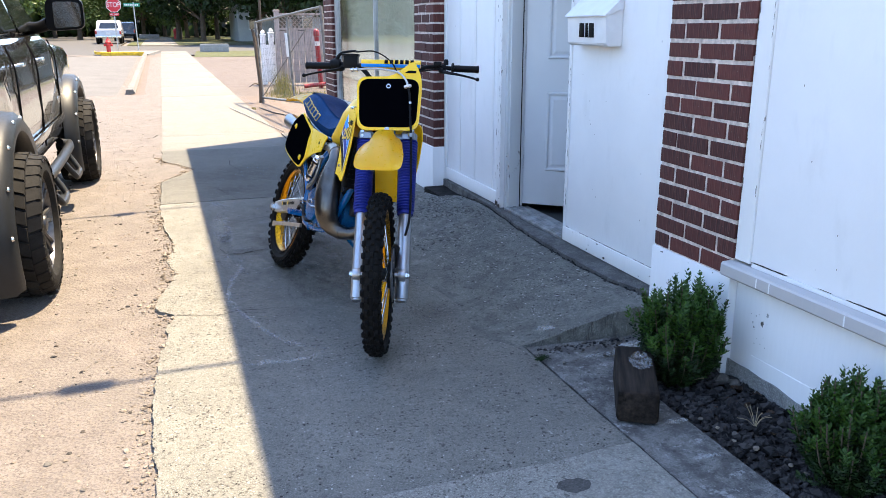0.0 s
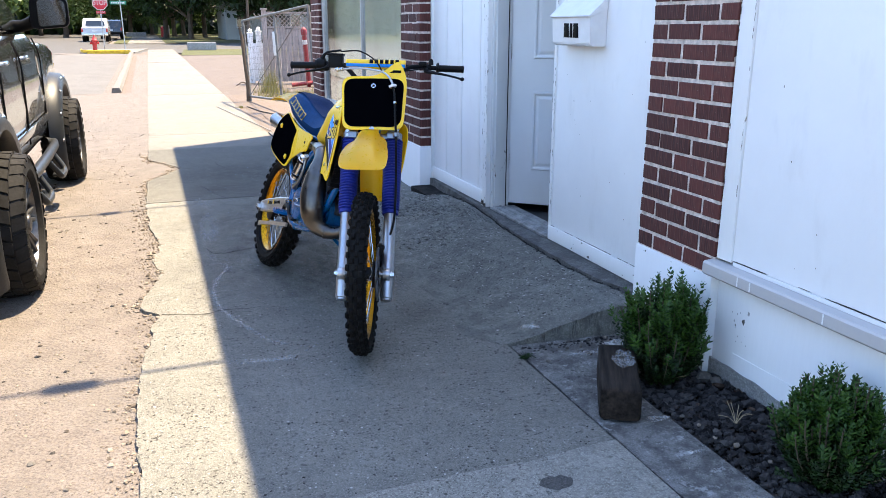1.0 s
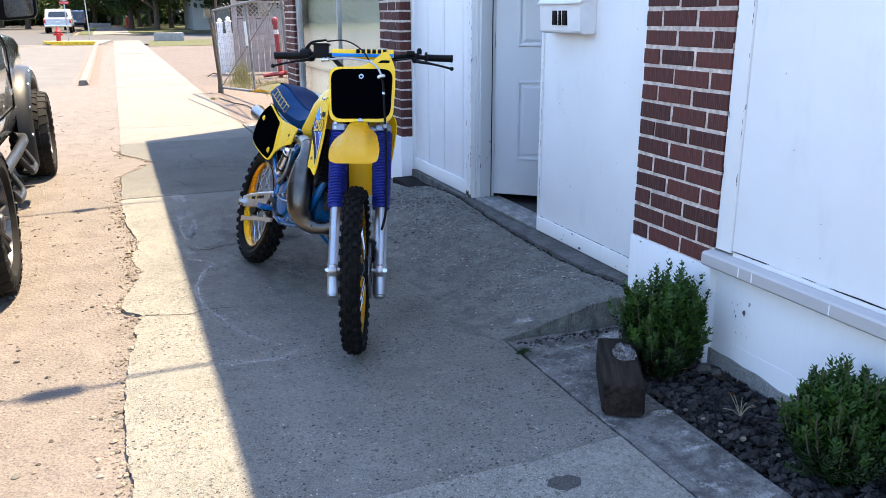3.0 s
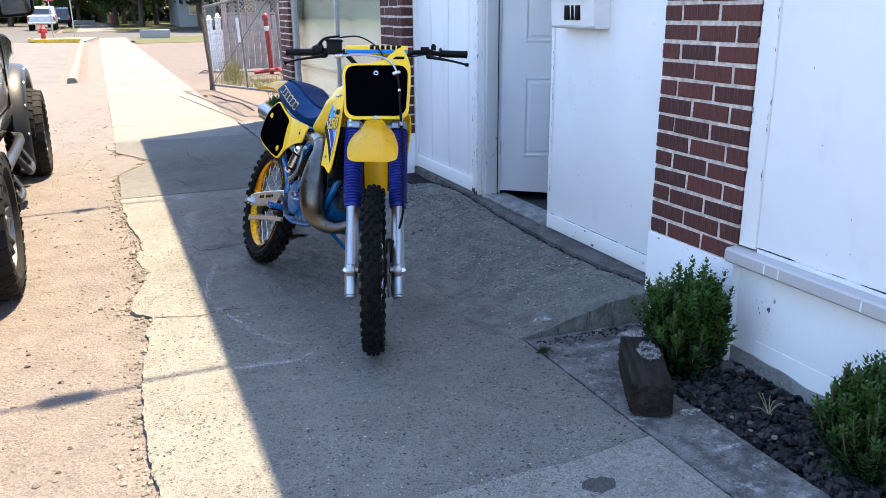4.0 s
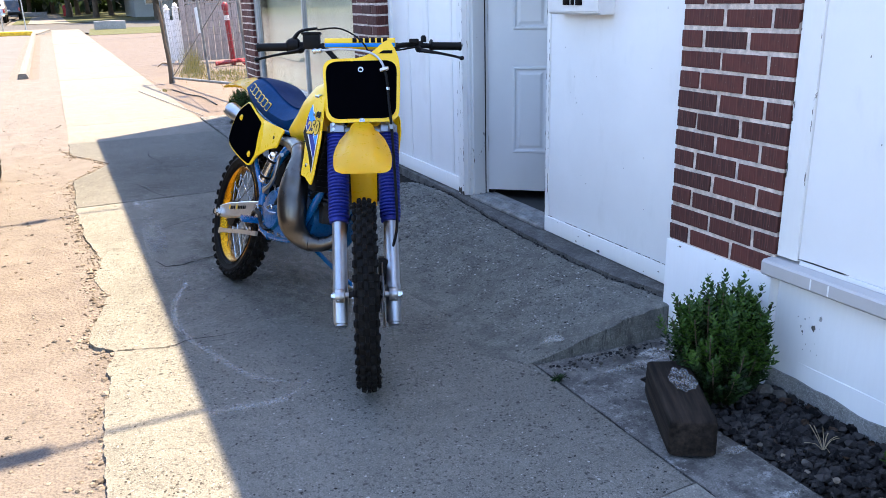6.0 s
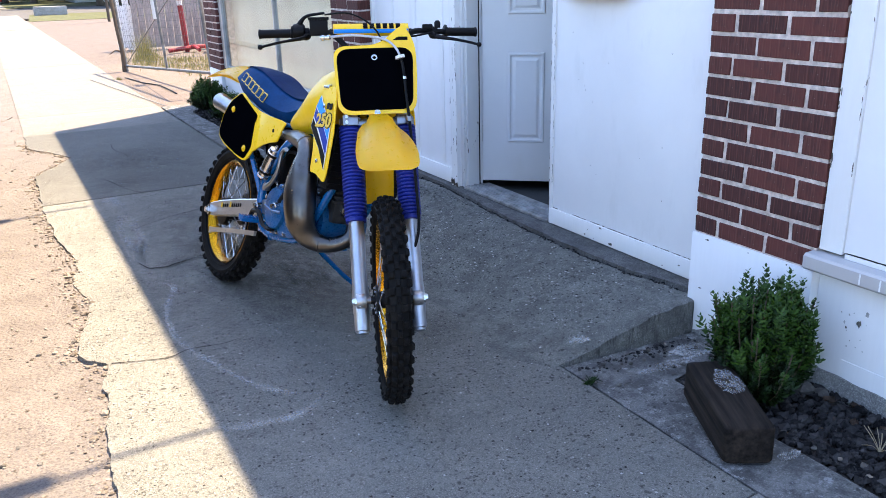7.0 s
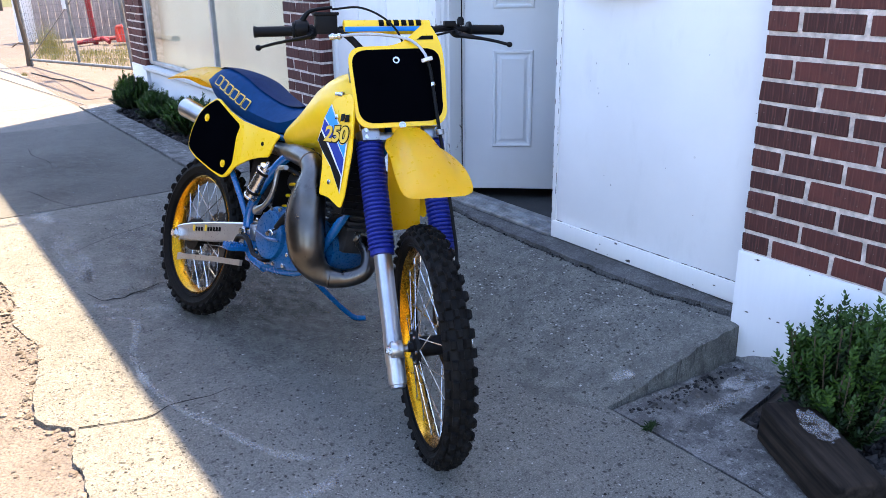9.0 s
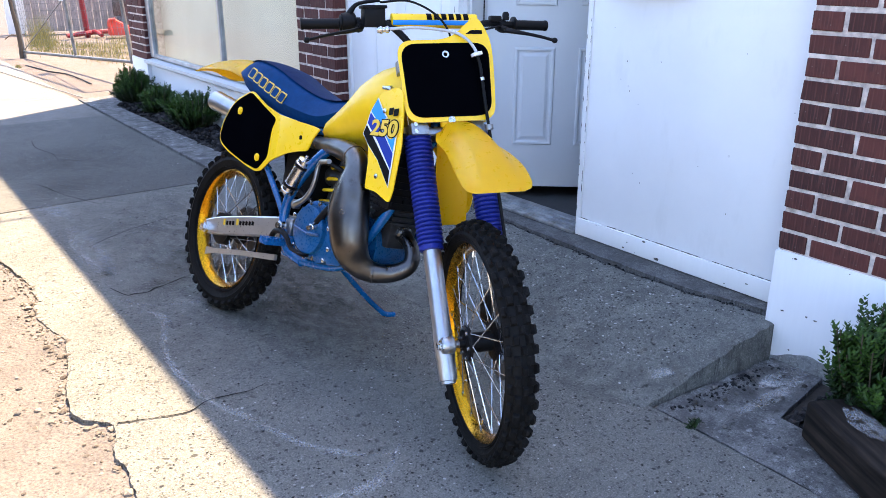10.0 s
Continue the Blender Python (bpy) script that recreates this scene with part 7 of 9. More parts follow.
# ==== things by the wall ====
block = empty("timber_block", pose(1.645, 2.475, 0.0, 0, 0, -29))
tagged(block, "dark creosoted timber offcut lying on the kerb", "timber")
bm = bmesh.new()
sections = []
for i, y in enumerate((-0.215, -0.211, -0.20, -0.15, -0.09, -0.02, 0.05, 0.12, 0.18, 0.196, 0.203, 0.205)):
    inset = (0.008, 0.003, 0.0)[min(i, 11 - i, 2)]
    w, top = 0.077 - inset, 0.132 - inset + 0.005 * math.sin(y * 7)
    ring = rounded([(-w, 0.004), (w, 0.004), (w - 0.002, top), (-w + 0.003, top - 0.004)], 0.013, 4)
    sections.append([(x + 0.004 * noise.noise((x * 20, y * 9, 1)), y + 0.004 * noise.noise((x * 16, z * 16, 5)), max(0.0, z + 0.004 * noise.noise((x * 18, y * 8, 9)))) for x, z in ring])
loft(bm, sections)
bm.normal_update()
for f in bm.faces:
    f.material_index = 1 if f.normal.y < -0.6 else 0
END_GRAIN = wood_material("cracked_end_grain", (0.016, 0.009, 0.005), (0.115, 0.068, 0.042), 18, (1, 1, 0.35))
part("beam", bm, [TIMBER, END_GRAIN], block, "dark weathered beam with a paler sawn end", 40)
bm = bmesh.new()
k = 22
bm.faces.new([bm.verts.new((0.02 + 0.045 * math.cos(a) * (1 + 0.5 * noise.noise((math.cos(a) * 3, math.sin(a) * 3, 0))), 0.05 + 0.085 * math.sin(a) * (1 + 0.5 * noise.noise((math.cos(a) * 3, math.sin(a) * 3, 7))), 0.1365)) for a in (2 * math.pi * i / k for i in range(k))])
part("pale_smear", bm, SMEAR, block, "pale dried smear", 0)


def shrub(name, x, y, z, height, spread, shoots, seed, label, leaf=0.023):
    """A young box bush: shoots that fan out, set with pairs of folded leaves, paler towards the tips."""
    r = random.Random(seed)
    root = tagged(empty(name, pose(x, y, z)), label, "bush")
    stems = bmesh.new()
    verts, faces, kinds = [], [], []
    mid = height * 0.52
    for s in range(shoots):
        # a sprig whose tip lies on the bush's uneven outline, some shooting well past it
        a, e = r.uniform(0, 2 * math.pi), math.asin(r.uniform(-0.6, 1.0))
        swell = r.uniform(0.74, 0.98) * (r.uniform(1.12, 1.34) if r.random() < 0.13 else 1) * (1 + 0.30 * noise.noise((math.cos(a) * 1.9, math.sin(a) * 1.9, e * 2 + seed)))
        out = Vector((math.cos(a) * math.cos(e) * spread, math.sin(a) * math.cos(e) * spread, math.sin(e) * mid * 0.92)) * swell
        t = Vector((0, 0, mid)) + out
        t.z = max(0.05, t.z)
        b = Vector((0, 0, mid * 0.62)) + out * r.uniform(0.25, 0.45) - Vector((0, 0, 0.11))
        b.z = max(0.02, b.z)
        m = (b + t) / 2 + Vector((math.cos(a), math.sin(a), -0.2)) * spread * 0.12
        if s % 4 == 0:
            tube(stems, [(0, 0, 0), b * 0.6, b, m, t], 0.0024, 4, 2)
        count = int((t - b).length / (leaf * 0.42)) + 3
        for k in range(count):
            f = k / (count - 1)
            p = b * (1 - f) ** 2 + m * 2 * f * (1 - f) + t * f * f
            d = ((m - b) * (1 - f) + (t - m) * f).normalized()
            o = d.orthogonal().normalized()
            for half in (0, 1):
                turn = k * 1.57 + half * math.pi + r.uniform(-0.35, 0.35)
                w = (o * math.cos(turn) + d.cross(o) * math.sin(turn)).normalized()
                up = (w * r.uniform(0.55, 0.95) + d * r.uniform(0.5, 0.9)).normalized()
                ln = leaf * r.uniform(0.75, 1.2) * (0.6 if f > 0.96 else 1)
                side = w.cross(d).normalized() * ln * 0.27
                nrm = up.cross(side).normalized() * ln * 0.10
                c = p + Vector((r.gauss(0, 0.002), r.gauss(0, 0.002), r.gauss(0, 0.002)))
                i = len(verts)
                verts += [tuple(c), tuple(c + up * ln * 0.35 + side + nrm), tuple(c + up * ln * 0.75 + side * 0.8 + nrm), tuple(c + up * ln), tuple(c + up * ln * 0.75 - side * 0.8 + nrm), tuple(c + up * ln * 0.35 - side + nrm)]
                faces += [(i, i + 1, i + 2, i + 3), (i, i + 3, i + 4, i + 5)]
                kinds += [1 if f > 0.72 and t.z > mid * 0.8 else 0] * 2
    part("stem", stems, TWIG, root, "thin brown stems", 60)
    me = bpy.data.meshes.new("leaves")
    me.from_pydata(verts, [], faces)
    me.materials.append(BOX_LEAF), me.materials.append(BOX_TIP)
    me.polygons.foreach_set("material_index", kinds)
    lv = new("leaves", me)
    lv.parent = root
    tagged(lv, "small glossy green leaves", "", "", "stuff")
    return root


shrub("boxwood_bush", 1.91, 2.565, -0.02, 0.46, 0.172, 330, 1, "small green boxwood bush against the white wall")
shrub("boxwood_bush", 1.96, 1.72, -0.02, 0.40, 0.162, 330, 2, "second green boxwood bush in the lava stones")
shrub("boxwood_bush", 1.90, 10.40, -0.01, 0.40, 0.2, 260, 3, "dark green bush at the end of the far bed")
shrub("boxwood_bush", 1.93, 9.65, -0.01, 0.30, 0.2, 260, 4, "dark green bush under the far window")
shrub("boxwood_bush", 1.93, 8.70, -0.01, 0.36, 0.24, 320, 5, "wide dark green bush under the far window")

DRY_LEAF = plain("dry_brown_leaf", (0.11, 0.075, 0.055), 0.85, 0, 0, 0.4, 30, 0.3, 0.15)
r = random.Random(17)
for lx, ly, size in ((2.07, 2.40, 0.050), (2.11, 2.33, 0.040), (2.02, 2.27, 0.030), (2.06, 2.19, 0.034), (1.99, 2.36, 0.026), (2.10, 2.08, 0.024), (1.96, 2.06, 0.022), (2.05, 1.98, 0.020), (1.88, 1.92, 0.018), (1.97, 1.88, 0.022), (2.08, 2.50, 0.028), (1.90, 2.30, 0.018)):
    bm = bmesh.new()
    rows = []
    for i in range(7):
        f = i / 6
        w = size * 0.45 * math.sin(math.pi * (0.06 + 0.9 * f)) ** 0.8
        rows.append([(size * (f - 0.5), w * k / 3, size * (0.35 * (f - 0.4) ** 2 + 0.28 * abs(k / 3) ** 1.7) + 0.002 * noise.noise((f * 5, k, lx * 30))) for k in range(-3, 4)])
    skin(bm, rows, 0.0006)
    dry = finish("dry_leaf", bm, DRY_LEAF, None, 60)
    dry.matrix_world = pose(lx, ly, -0.004, r.uniform(-20, 20), r.uniform(-15, 15), r.uniform(0, 360))
    tagged(dry, "curled dry brown leaf on the lava stones", "leaf", "dry leaves in the bed")
r = random.Random(8)
for k, (tx, ty) in enumerate(((1.93, 2.12), (1.9, 2.5))):
    bm = bmesh.new()
    for q in range(9):
        a = r.uniform(0, 6.28)
        tube(bm, [(0, 0, 0), (math.cos(a) * 0.03, math.sin(a) * 0.03, 0.03), (math.cos(a) * 0.07, math.sin(a) * 0.07, r.uniform(0.02, 0.06))], 0.0011, 4, 2)
    tw = finish("dry_twig", bm, plain(f"dry_straw_{k}", (0.30, 0.24, 0.15), 0.9), None, 60)
    tw.location = (tx, ty, 0.0)
    tagged(tw, "dry pale grass tuft among the lava stones", "twig")
bm = bmesh.new()
for q in range(26):
    a, h = r.uniform(0, 6.28), r.uniform(0.012, 0.03)
    tube(bm, [(r.gauss(0, 0.02), r.gauss(0, 0.006), 0), (r.gauss(0, 0.022), r.gauss(0, 0.012), h)], 0.0016, 4, 1)
weed = finish("weed", bm, BOX_LEAF, None, 60)
weed.location = (1.462, 2.93, -0.003)
tagged(weed, "tiny green weed in the sidewalk joint", "weed")


# ==== the parked pickup truck ====
truck = tagged(empty("pickup_truck", pose(-1.83, 6.5, -0.03)), "grey four-door pickup truck with big off-road tyres", "truck")
W_REAR, W_FRONT, ARCH = -1.72, 1.86, 0.50


def tpart(name, bm, material, parent=None, label="", smooth=40):
    return part(name, bm, material, parent or truck, label, smooth)


def low_edge(y):
    z = 0.52
    for c in (W_REAR, W_FRONT):
        if abs(y - c) < ARCH:
            z = max(z, 0.40 + math.sqrt(ARCH ** 2 - (y - c) ** 2))
    return z


def belt(y):
    return 1.36 if y < 1.0 else 1.30 - 0.06 * smooth01((y - 1.0) / 1.7)


ys = sorted(set([round(v, 3) for v in np.linspace(-2.75, 2.75, 90)] + [W_REAR - ARCH, W_REAR + ARCH, W_FRONT - ARCH, W_FRONT + ARCH]))
bm = bmesh.new()
rows = []
for y in ys:
    lo, hi = low_edge(y), belt(y)
    nose = 0.10 * smooth01((y - 2.2) / 0.55)
    tail = 0.03 * smooth01((-2.4 - y) / 0.4)
    half = []
    for f, x in ((0.0, 0.955), (0.12, 0.985), (0.4, 1.0), (0.62, 0.995), (0.64, 0.99), (0.85, 0.985), (0.96, 0.955), (1.0, 0.915)):
        half.append((x - nose - tail, y, lo + (hi - lo) * f))
    top = [(0.6 - nose, y, hi + (0.07 if y > 1.0 else 0.0)), (0, y, hi + (0.1 if y > 1.0 else 0.0))]
    right = half + top
    rows.append(right + [(-x, yy, z) for x, yy, z in right[::-1][1:]])
loft(bm, rows, False, False)
for end in (rows[0], rows[-1]):
    bm.faces.new([bm.verts.new(q) for q in end])
body = tpart("body", bm, TRUCK_PAINT, None, "grey metallic bodywork", 35)
bm = bmesh.new()
box(bm, (-0.86, -2.7, 0.42), (0.86, 2.6, 0.56))
for c in (W_REAR, W_FRONT):
    box(bm, (-0.93, c - 0.52, 0.45), (0.93, c + 0.52, 0.98))
tpart("chassis", bm, BLACK, None, "dark underbody and wheel wells")
# cab
bm = bmesh.new()
rows = []
for y, zt, xt, xb in ((-1.16, 1.37, 0.9, 0.91), (-1.02, 1.80, 0.76, 0.91), (-0.85, 1.88, 0.72, 0.91), (0.0, 1.91, 0.73, 0.912), (0.45, 1.87, 0.74, 0.912), (0.62, 1.80, 0.76, 0.91), (1.28, 1.37, 0.88, 0.90)):
    rows.append([(xb, y, 1.34), (xt + (xb - xt) * 0.08, y, zt - 0.06), (xt - 0.03, y, zt - 0.01), (0, y, zt + 0.02), (-xt + 0.03, y, zt - 0.01), (-xt - (xb - xt) * 0.08, y, zt - 0.06), (-xb, y, 1.34)])
loft(bm, rows)
tpart("cab", bm, TRUCK_PAINT, None, "grey cab with four doors", 25)


def cab_x(y, z):
    return 0.915 - 0.165 * max(0, (z - 1.36)) / 0.5


for side in (-1, 1):
    for nm, q in (("rear_window", [(-0.92, 1.40), (-0.10, 1.40), (-0.10, 1.80), (-0.80, 1.80), (-0.93, 1.7)]), ("front_window", [(0.0, 1.40), (0.98, 1.40), (0.55, 1.79), (0.0, 1.80)])):
        bm = bmesh.new()
        sheet(bm, rounded(q, 0.03, 3), 0.006, lambda u, v, w: (side * (cab_x(u, v) + 0.004 + w), u, v))
        tpart(nm, bm, TRUCK_GLASS, None, "dark tinted side window")
    for y0, y1 in ((-0.98, -0.06), (-0.05, 1.08)):
        # door seams and handle
        for yy in (y0, y1):
            bm = bmesh.new()
            pts = [(side * (0.992 + 0.01 * (1 - abs(z - 0.95) / 0.5)), yy, z) for z in (0.60, 0.8, 1.0, 1.2)] + [(side * 0.955, yy, 1.33)]
            tube(bm, pts, 0.006, 6, 3)
            tpart("door_seam", bm, BLACK, None, "dark gap between the doors")
        bm = bmesh.new()
        hy = y0 + 0.17 if side else 0
        tube(bm, [(side * 0.985, hy - 0.11, 1.20), (side * 1.015, hy - 0.07, 1.205), (side * 1.02, hy, 1.207), (side * 1.015, hy + 0.07, 1.205), (side * 0.985, hy + 0.11, 1.20)], 0.014, 8, 4)
        tpart("door_handle", bm, CHROME, None, "chrome door handle")
    bm = bmesh.new()
    box(bm, (0.995, -0.9, 0.66), (1.018, 1.1, 0.72), 0.01, Matrix.Diagonal((side, 1, 1, 1)))
    tpart("door_moulding", bm, TRUCK_PAINT, None)
    bm = bmesh.new()
    box(bm, (0.996, 0.92, 0.82), (1.004, 1.12, 0.87), 0.003, Matrix.Diagonal((side, 1, 1, 1)))
    tpart("badge", bm, CHROME, None, "small chrome badge")
    # bolted flares
    for c in (W_REAR, W_FRONT):
        bm = bmesh.new()
        rows = []
        for k in range(25):
            a = -0.42 + (math.pi + 0.84) * k / 24
            ring = []
            for r0, x in ((ARCH - 0.02, 0.93), (ARCH - 0.015, 1.07), (ARCH + 0.0, 1.095), (ARCH + 0.05, 1.10), (ARCH + 0.10, 1.06), (ARCH + 0.11, 0.98)):
                ring.append((side * x, c + r0 * 1.03 * math.cos(a), 0.40 + r0 * math.sin(a)))
            rows.append(ring)
        loft(bm, rows, False, False)
        fl = tpart("fender_flare", bm, TRUCK_FLARE, None, "bolted-on satin grey wheel flare", 50)
        for k in range(8):
            a = 0.1 + 2.95 * k / 7
            bm = bmesh.new()
            lathe(bm, [(0, 0.014), (0.008, 0.012), (0.012, 0.005)], (side * 1.082, c + (ARCH + 0.07) * 1.03 * math.cos(a), 0.40 + (ARCH + 0.07) * math.sin(a)), (side, 0, 0), 10)
            tpart("flare_bolt", bm, CHROME, fl, "bright bolt")
    # mirror
    bm = bmesh.new()
    tube(bm, [(side * 0.90, 0.62, 1.42, 0.05), (side * 0.98, 0.58, 1.43, 0.045), (side * 1.06, 0.52, 1.46, 0.05)], 0.05, 10, 4)
    rows = []
    for y, s, k in ((0.46, 1.0, 0.34), (0.50, 1.03, 0.34), (0.56, 0.92, 0.2), (0.60, 0.6, 0.1)):
        rows.append([(side * (1.17 + s * u), y - k * (u + 0.16), 1.515 + s * v) for u, v in rounded([(-0.13, -0.115), (0.145, -0.095), (0.145, 0.10), (0.105, 0.122), (-0.125, 0.118)], 0.05, 3)])
    loft(bm, rows)
    mir = tpart("side_mirror", bm, BLACK, None, "large black wing mirror", 40)
    bm = bmesh.new()
    sheet(bm, rounded([(-0.07, -0.095), (0.127, -0.078), (0.127, 0.085), (0.085, 0.10), (-0.07, 0.10)], 0.03, 3), 0.003, lambda u, v, w: (side * (1.17 + u), 0.455 - w - 0.34 * (u + 0.16), 1.515 + v))
    tpart("mirror_glass", bm, MIRROR, mir, "silvered mirror glass", 0)
    # step bar
    bm = bmesh.new()
    tube(bm, [(side * 0.95, -1.0, 0.46), (side * 1.03, -0.9, 0.44), (side * 1.03, 1.05, 0.44), (side * 0.95, 1.15, 0.46)], 0.038, 12, 3)
    step = tpart("step_bar", bm, TRUCK_FLARE, None, "dark tubular side step")
    for c in (-0.45, 0.6):
        bm = bmesh.new()
        tube(bm, [(side * 1.03, c - 0.2, 0.42), (side * 1.10, c - 0.17, 0.31), (side * 1.12, c - 0.12, 0.27), (side * 1.12, c + 0.12, 0.27), (side * 1.10, c + 0.17, 0.31), (side * 1.03, c + 0.2, 0.42)], 0.022, 10, 4)
        box(bm, (1.05, c - 0.12, 0.265), (1.14, c + 0.12, 0.285), 0.005, Matrix.Diagonal((side, 1, 1, 1)))
        tpart("step_hoop", bm, TRUCK_FLARE, step)


def truck_wheel(c, side):
    x0 = side * 1.03
    ctr = Vector((x0, c, 0.39))
    bm = bmesh.new()
    R, r, w = 0.392, 0.262, 0.155
    prof = [(-w * 0.82, r), (-w, r + 0.03), (-w * 1.0, r + 0.08), (-w * 0.9, R - 0.022), (-w * 0.5, R - 0.01), (0, R - 0.008), (w * 0.5, R - 0.01), (w * 0.9, R - 0.022), (w * 1.0, r + 0.08), (w, r + 0.03), (w * 0.82, r)]
    lathe(bm, prof, ctr, (1, 0, 0), 60, False)
    tyre = tpart("tyre", bm, TRUCK_RUBBER, None, "dusty all-terrain tyre", 35)
    bm = bmesh.new()
    count = 30
    for row, (u, ww) in enumerate(((-0.125, 0.064), (-0.062, 0.056), (0.0, 0.056), (0.062, 0.056), (0.125, 0.064))):
        for k in range(count):
            a0 = 2 * math.pi * (k + 0.5 * (row % 2)) / count
            half = math.pi / count * 0.84
            drop = 0.012 if abs(u) > 0.1 else 0.0
            skew = 0.05 * (1 if row % 2 else -1)
            vs = []
            for rr, sh in ((R - 0.016 - drop, 1.05), (R + 0.004 - drop, 0.95)):
                for da in (-half * sh, half * sh):
                    for dw in (-ww / 2 * sh, ww / 2 * sh):
                        a = a0 + da + skew * dw / ww
                        r2 = rr - (0.014 if abs(u + dw) > 0.13 else 0)
                        vs.append(bm.verts.new(ctr + Vector((u + dw, math.cos(a) * r2, math.sin(a) * r2))))
            for q in ((4, 5, 7, 6), (0, 4, 6, 2), (1, 3, 7, 5), (0, 1, 5, 4), (2, 6, 7, 3)):
                bm.faces.new([vs[i] for i in q])
    for k in range(30):  # side lugs
        a0 = 2 * math.pi * k / 30
        for s in (-1, 1):
            vs = [bm.verts.new(ctr + Vector((s * xx, math.cos(a0 + da) * rr, math.sin(a0 + da) * rr))) for rr, xx in ((r + 0.085, w + 0.001), (R - 0.03, w * 0.95 + 0.004)) for da in (-0.06, 0.06)]
            vs2 = [bm.verts.new(v.co + Vector((s * 0.007, 0, 0))) for v in vs]
            for q in ((0, 1, 3, 2),):
                bm.faces.new([vs2[i] for i in q])
            for i, j in ((0, 1), (1, 3), (3, 2), (2, 0)):
                bm.faces.new((vs[i], vs[j], vs2[j], vs2[i]))
    tagged(tpart("tread", bm, TRUCK_RUBBER, tyre, "", 35), "dusty tread blocks and side lugs", "", "", "stuff")
    bm = bmesh.new()
    f = side
    lathe(bm, [(f * 0.125, r + 0.004), (f * 0.13, r - 0.012), (f * 0.06, r - 0.03), (-f * 0.1, r - 0.03)], ctr, (1, 0, 0), 48, False)
    for k in range(8):
        a = 2 * math.pi * k / 8
        d, t = Vector((0, math.cos(a), math.sin(a))), Vector((0, -math.sin(a), math.cos(a)))
        for s in (-1, 1):
            tube(bm, [ctr + Vector((f * 0.085, 0, 0)) + d * 0.05 + t * s * 0.016, ctr + Vector((f * 0.10, 0, 0)) + d * 0.15 + t * s * 0.02, ctr + Vector((f * 0.115, 0, 0)) + d * (r - 0.015) + t * s * 0.034], 0.013, 6, 2)
    lathe(bm, [(f * 0.06, 0.09), (f * 0.09, 0.08), (f * 0.10, 0.05), (f * 0.13, 0.045), (f * 0.135, 0.02)], ctr, (1, 0, 0), 24)
    tpart("rim", bm, STEEL_DARK, tyre, "dark grey spoked alloy rim")
    bm = bmesh.new()
    lathe(bm, [(-f * 0.05, 0.18), (-f * 0.03, 0.18)], ctr, (1, 0, 0), 24)
    tpart("brake_drum", bm, STEEL_DARK, tyre, "")


for c in (W_REAR, W_FRONT):
    for side in (-1, 1):
        truck_wheel(c, side)

# ==== fence, yard and what stands behind it ====
gx = Vector((0.114, -0.9923, 0.0485)).normalized()
gz = Vector((-0.0257, 0.1363, 0.9933))
gy = gz.cross(gx).normalized()
gate_m = Matrix((gx, gy, gz)).transposed().to_4x4()
fence = tagged(empty("wire_gate", Matrix.Translation((1.79, 15.67, 0.09))), "leaning galvanised wire mesh gate standing on dirt", "fence")


def gate_part(name, bm, material, label=""):
    bmesh.ops.transform(bm, matrix=gate_m, verts=bm.verts)
    return part(name, bm, material, fence, label, 60)


GL, GH = 4.12, 1.38
for nm, p, q, rr in (("post", (0, 0, -0.1), (0, 0, GH), 0.026), ("post", (GL, 0, -0.02), (GL, 0, GH), 0.024), ("rail", (0, 0, GH), (GL, 0, GH), 0.021), ("rail", (0, 0, 0.0), (GL, 0, 0.0), 0.021),
                     ("post", (2.25, 0, 0.0), (2.25, 0, GH), 0.02), ("brace", (0.05, 0, 0.03), (GL - 0.05, 0, GH), 0.007)):
    bm = bmesh.new()
    tube(bm, [p, q], rr, 10, 1)
    gate_part(nm, bm, GATE_STEEL)
bm = bmesh.new()
gr = random.Random(14)
for k in range(1, 42):
    x = GL * k / 42
    tube(bm, [(x, 0.012, 0.0), (x + gr.gauss(0, 0.012), 0.012 + gr.gauss(0, 0.01), GH * 0.5), (x + gr.gauss(0, 0.008), 0.012, GH)], 0.0016, 4, 2, False)
for k in range(1, 14):
    z = GH * k / 14
    tube(bm, [(0, 0.014, z), (GL * 0.3, 0.014, z + gr.gauss(0, 0.012)), (GL * 0.7, 0.014, z + gr.gauss(0, 0.012)), (GL, 0.014, z)], 0.0016, 4, 3, False)
tagged(gate_part("wire_mesh", bm, GATE_STEEL), "", "", "", "stuff")
bm = bmesh.new()
box(bm, (2.05, -0.012, 0.72), (2.22, -0.006, 1.1), 0.002)
gate_part("notice", bm, SIGN_WHITE, "small pale notice wired to the gate")
bm = bmesh.new()
tube(bm, [(0, 0, -0.1, 0.026), (0.02, 0.0, 0.3, 0.033), (-0.01, 0.02, 0.7, 0.026), (-0.02, 0.10, 1.1, 0.031), (-0.05, 0.15, 1.34, 0.024)], 0.03, 8, 5)
tube(bm, [(-0.02, -0.04, 0.34, 0.012), (-0.1, -0.1, 0.36, 0.01), (-0.2, -0.12, 0.30, 0.007)], 0.01, 6, 3)
p = finish("rotten_post", bm, BARK, None, 40)
p.location = (1.735, 15.66, 0.0)
tagged(p, "old dark gnarled wooden post beside the wire gate", "post")

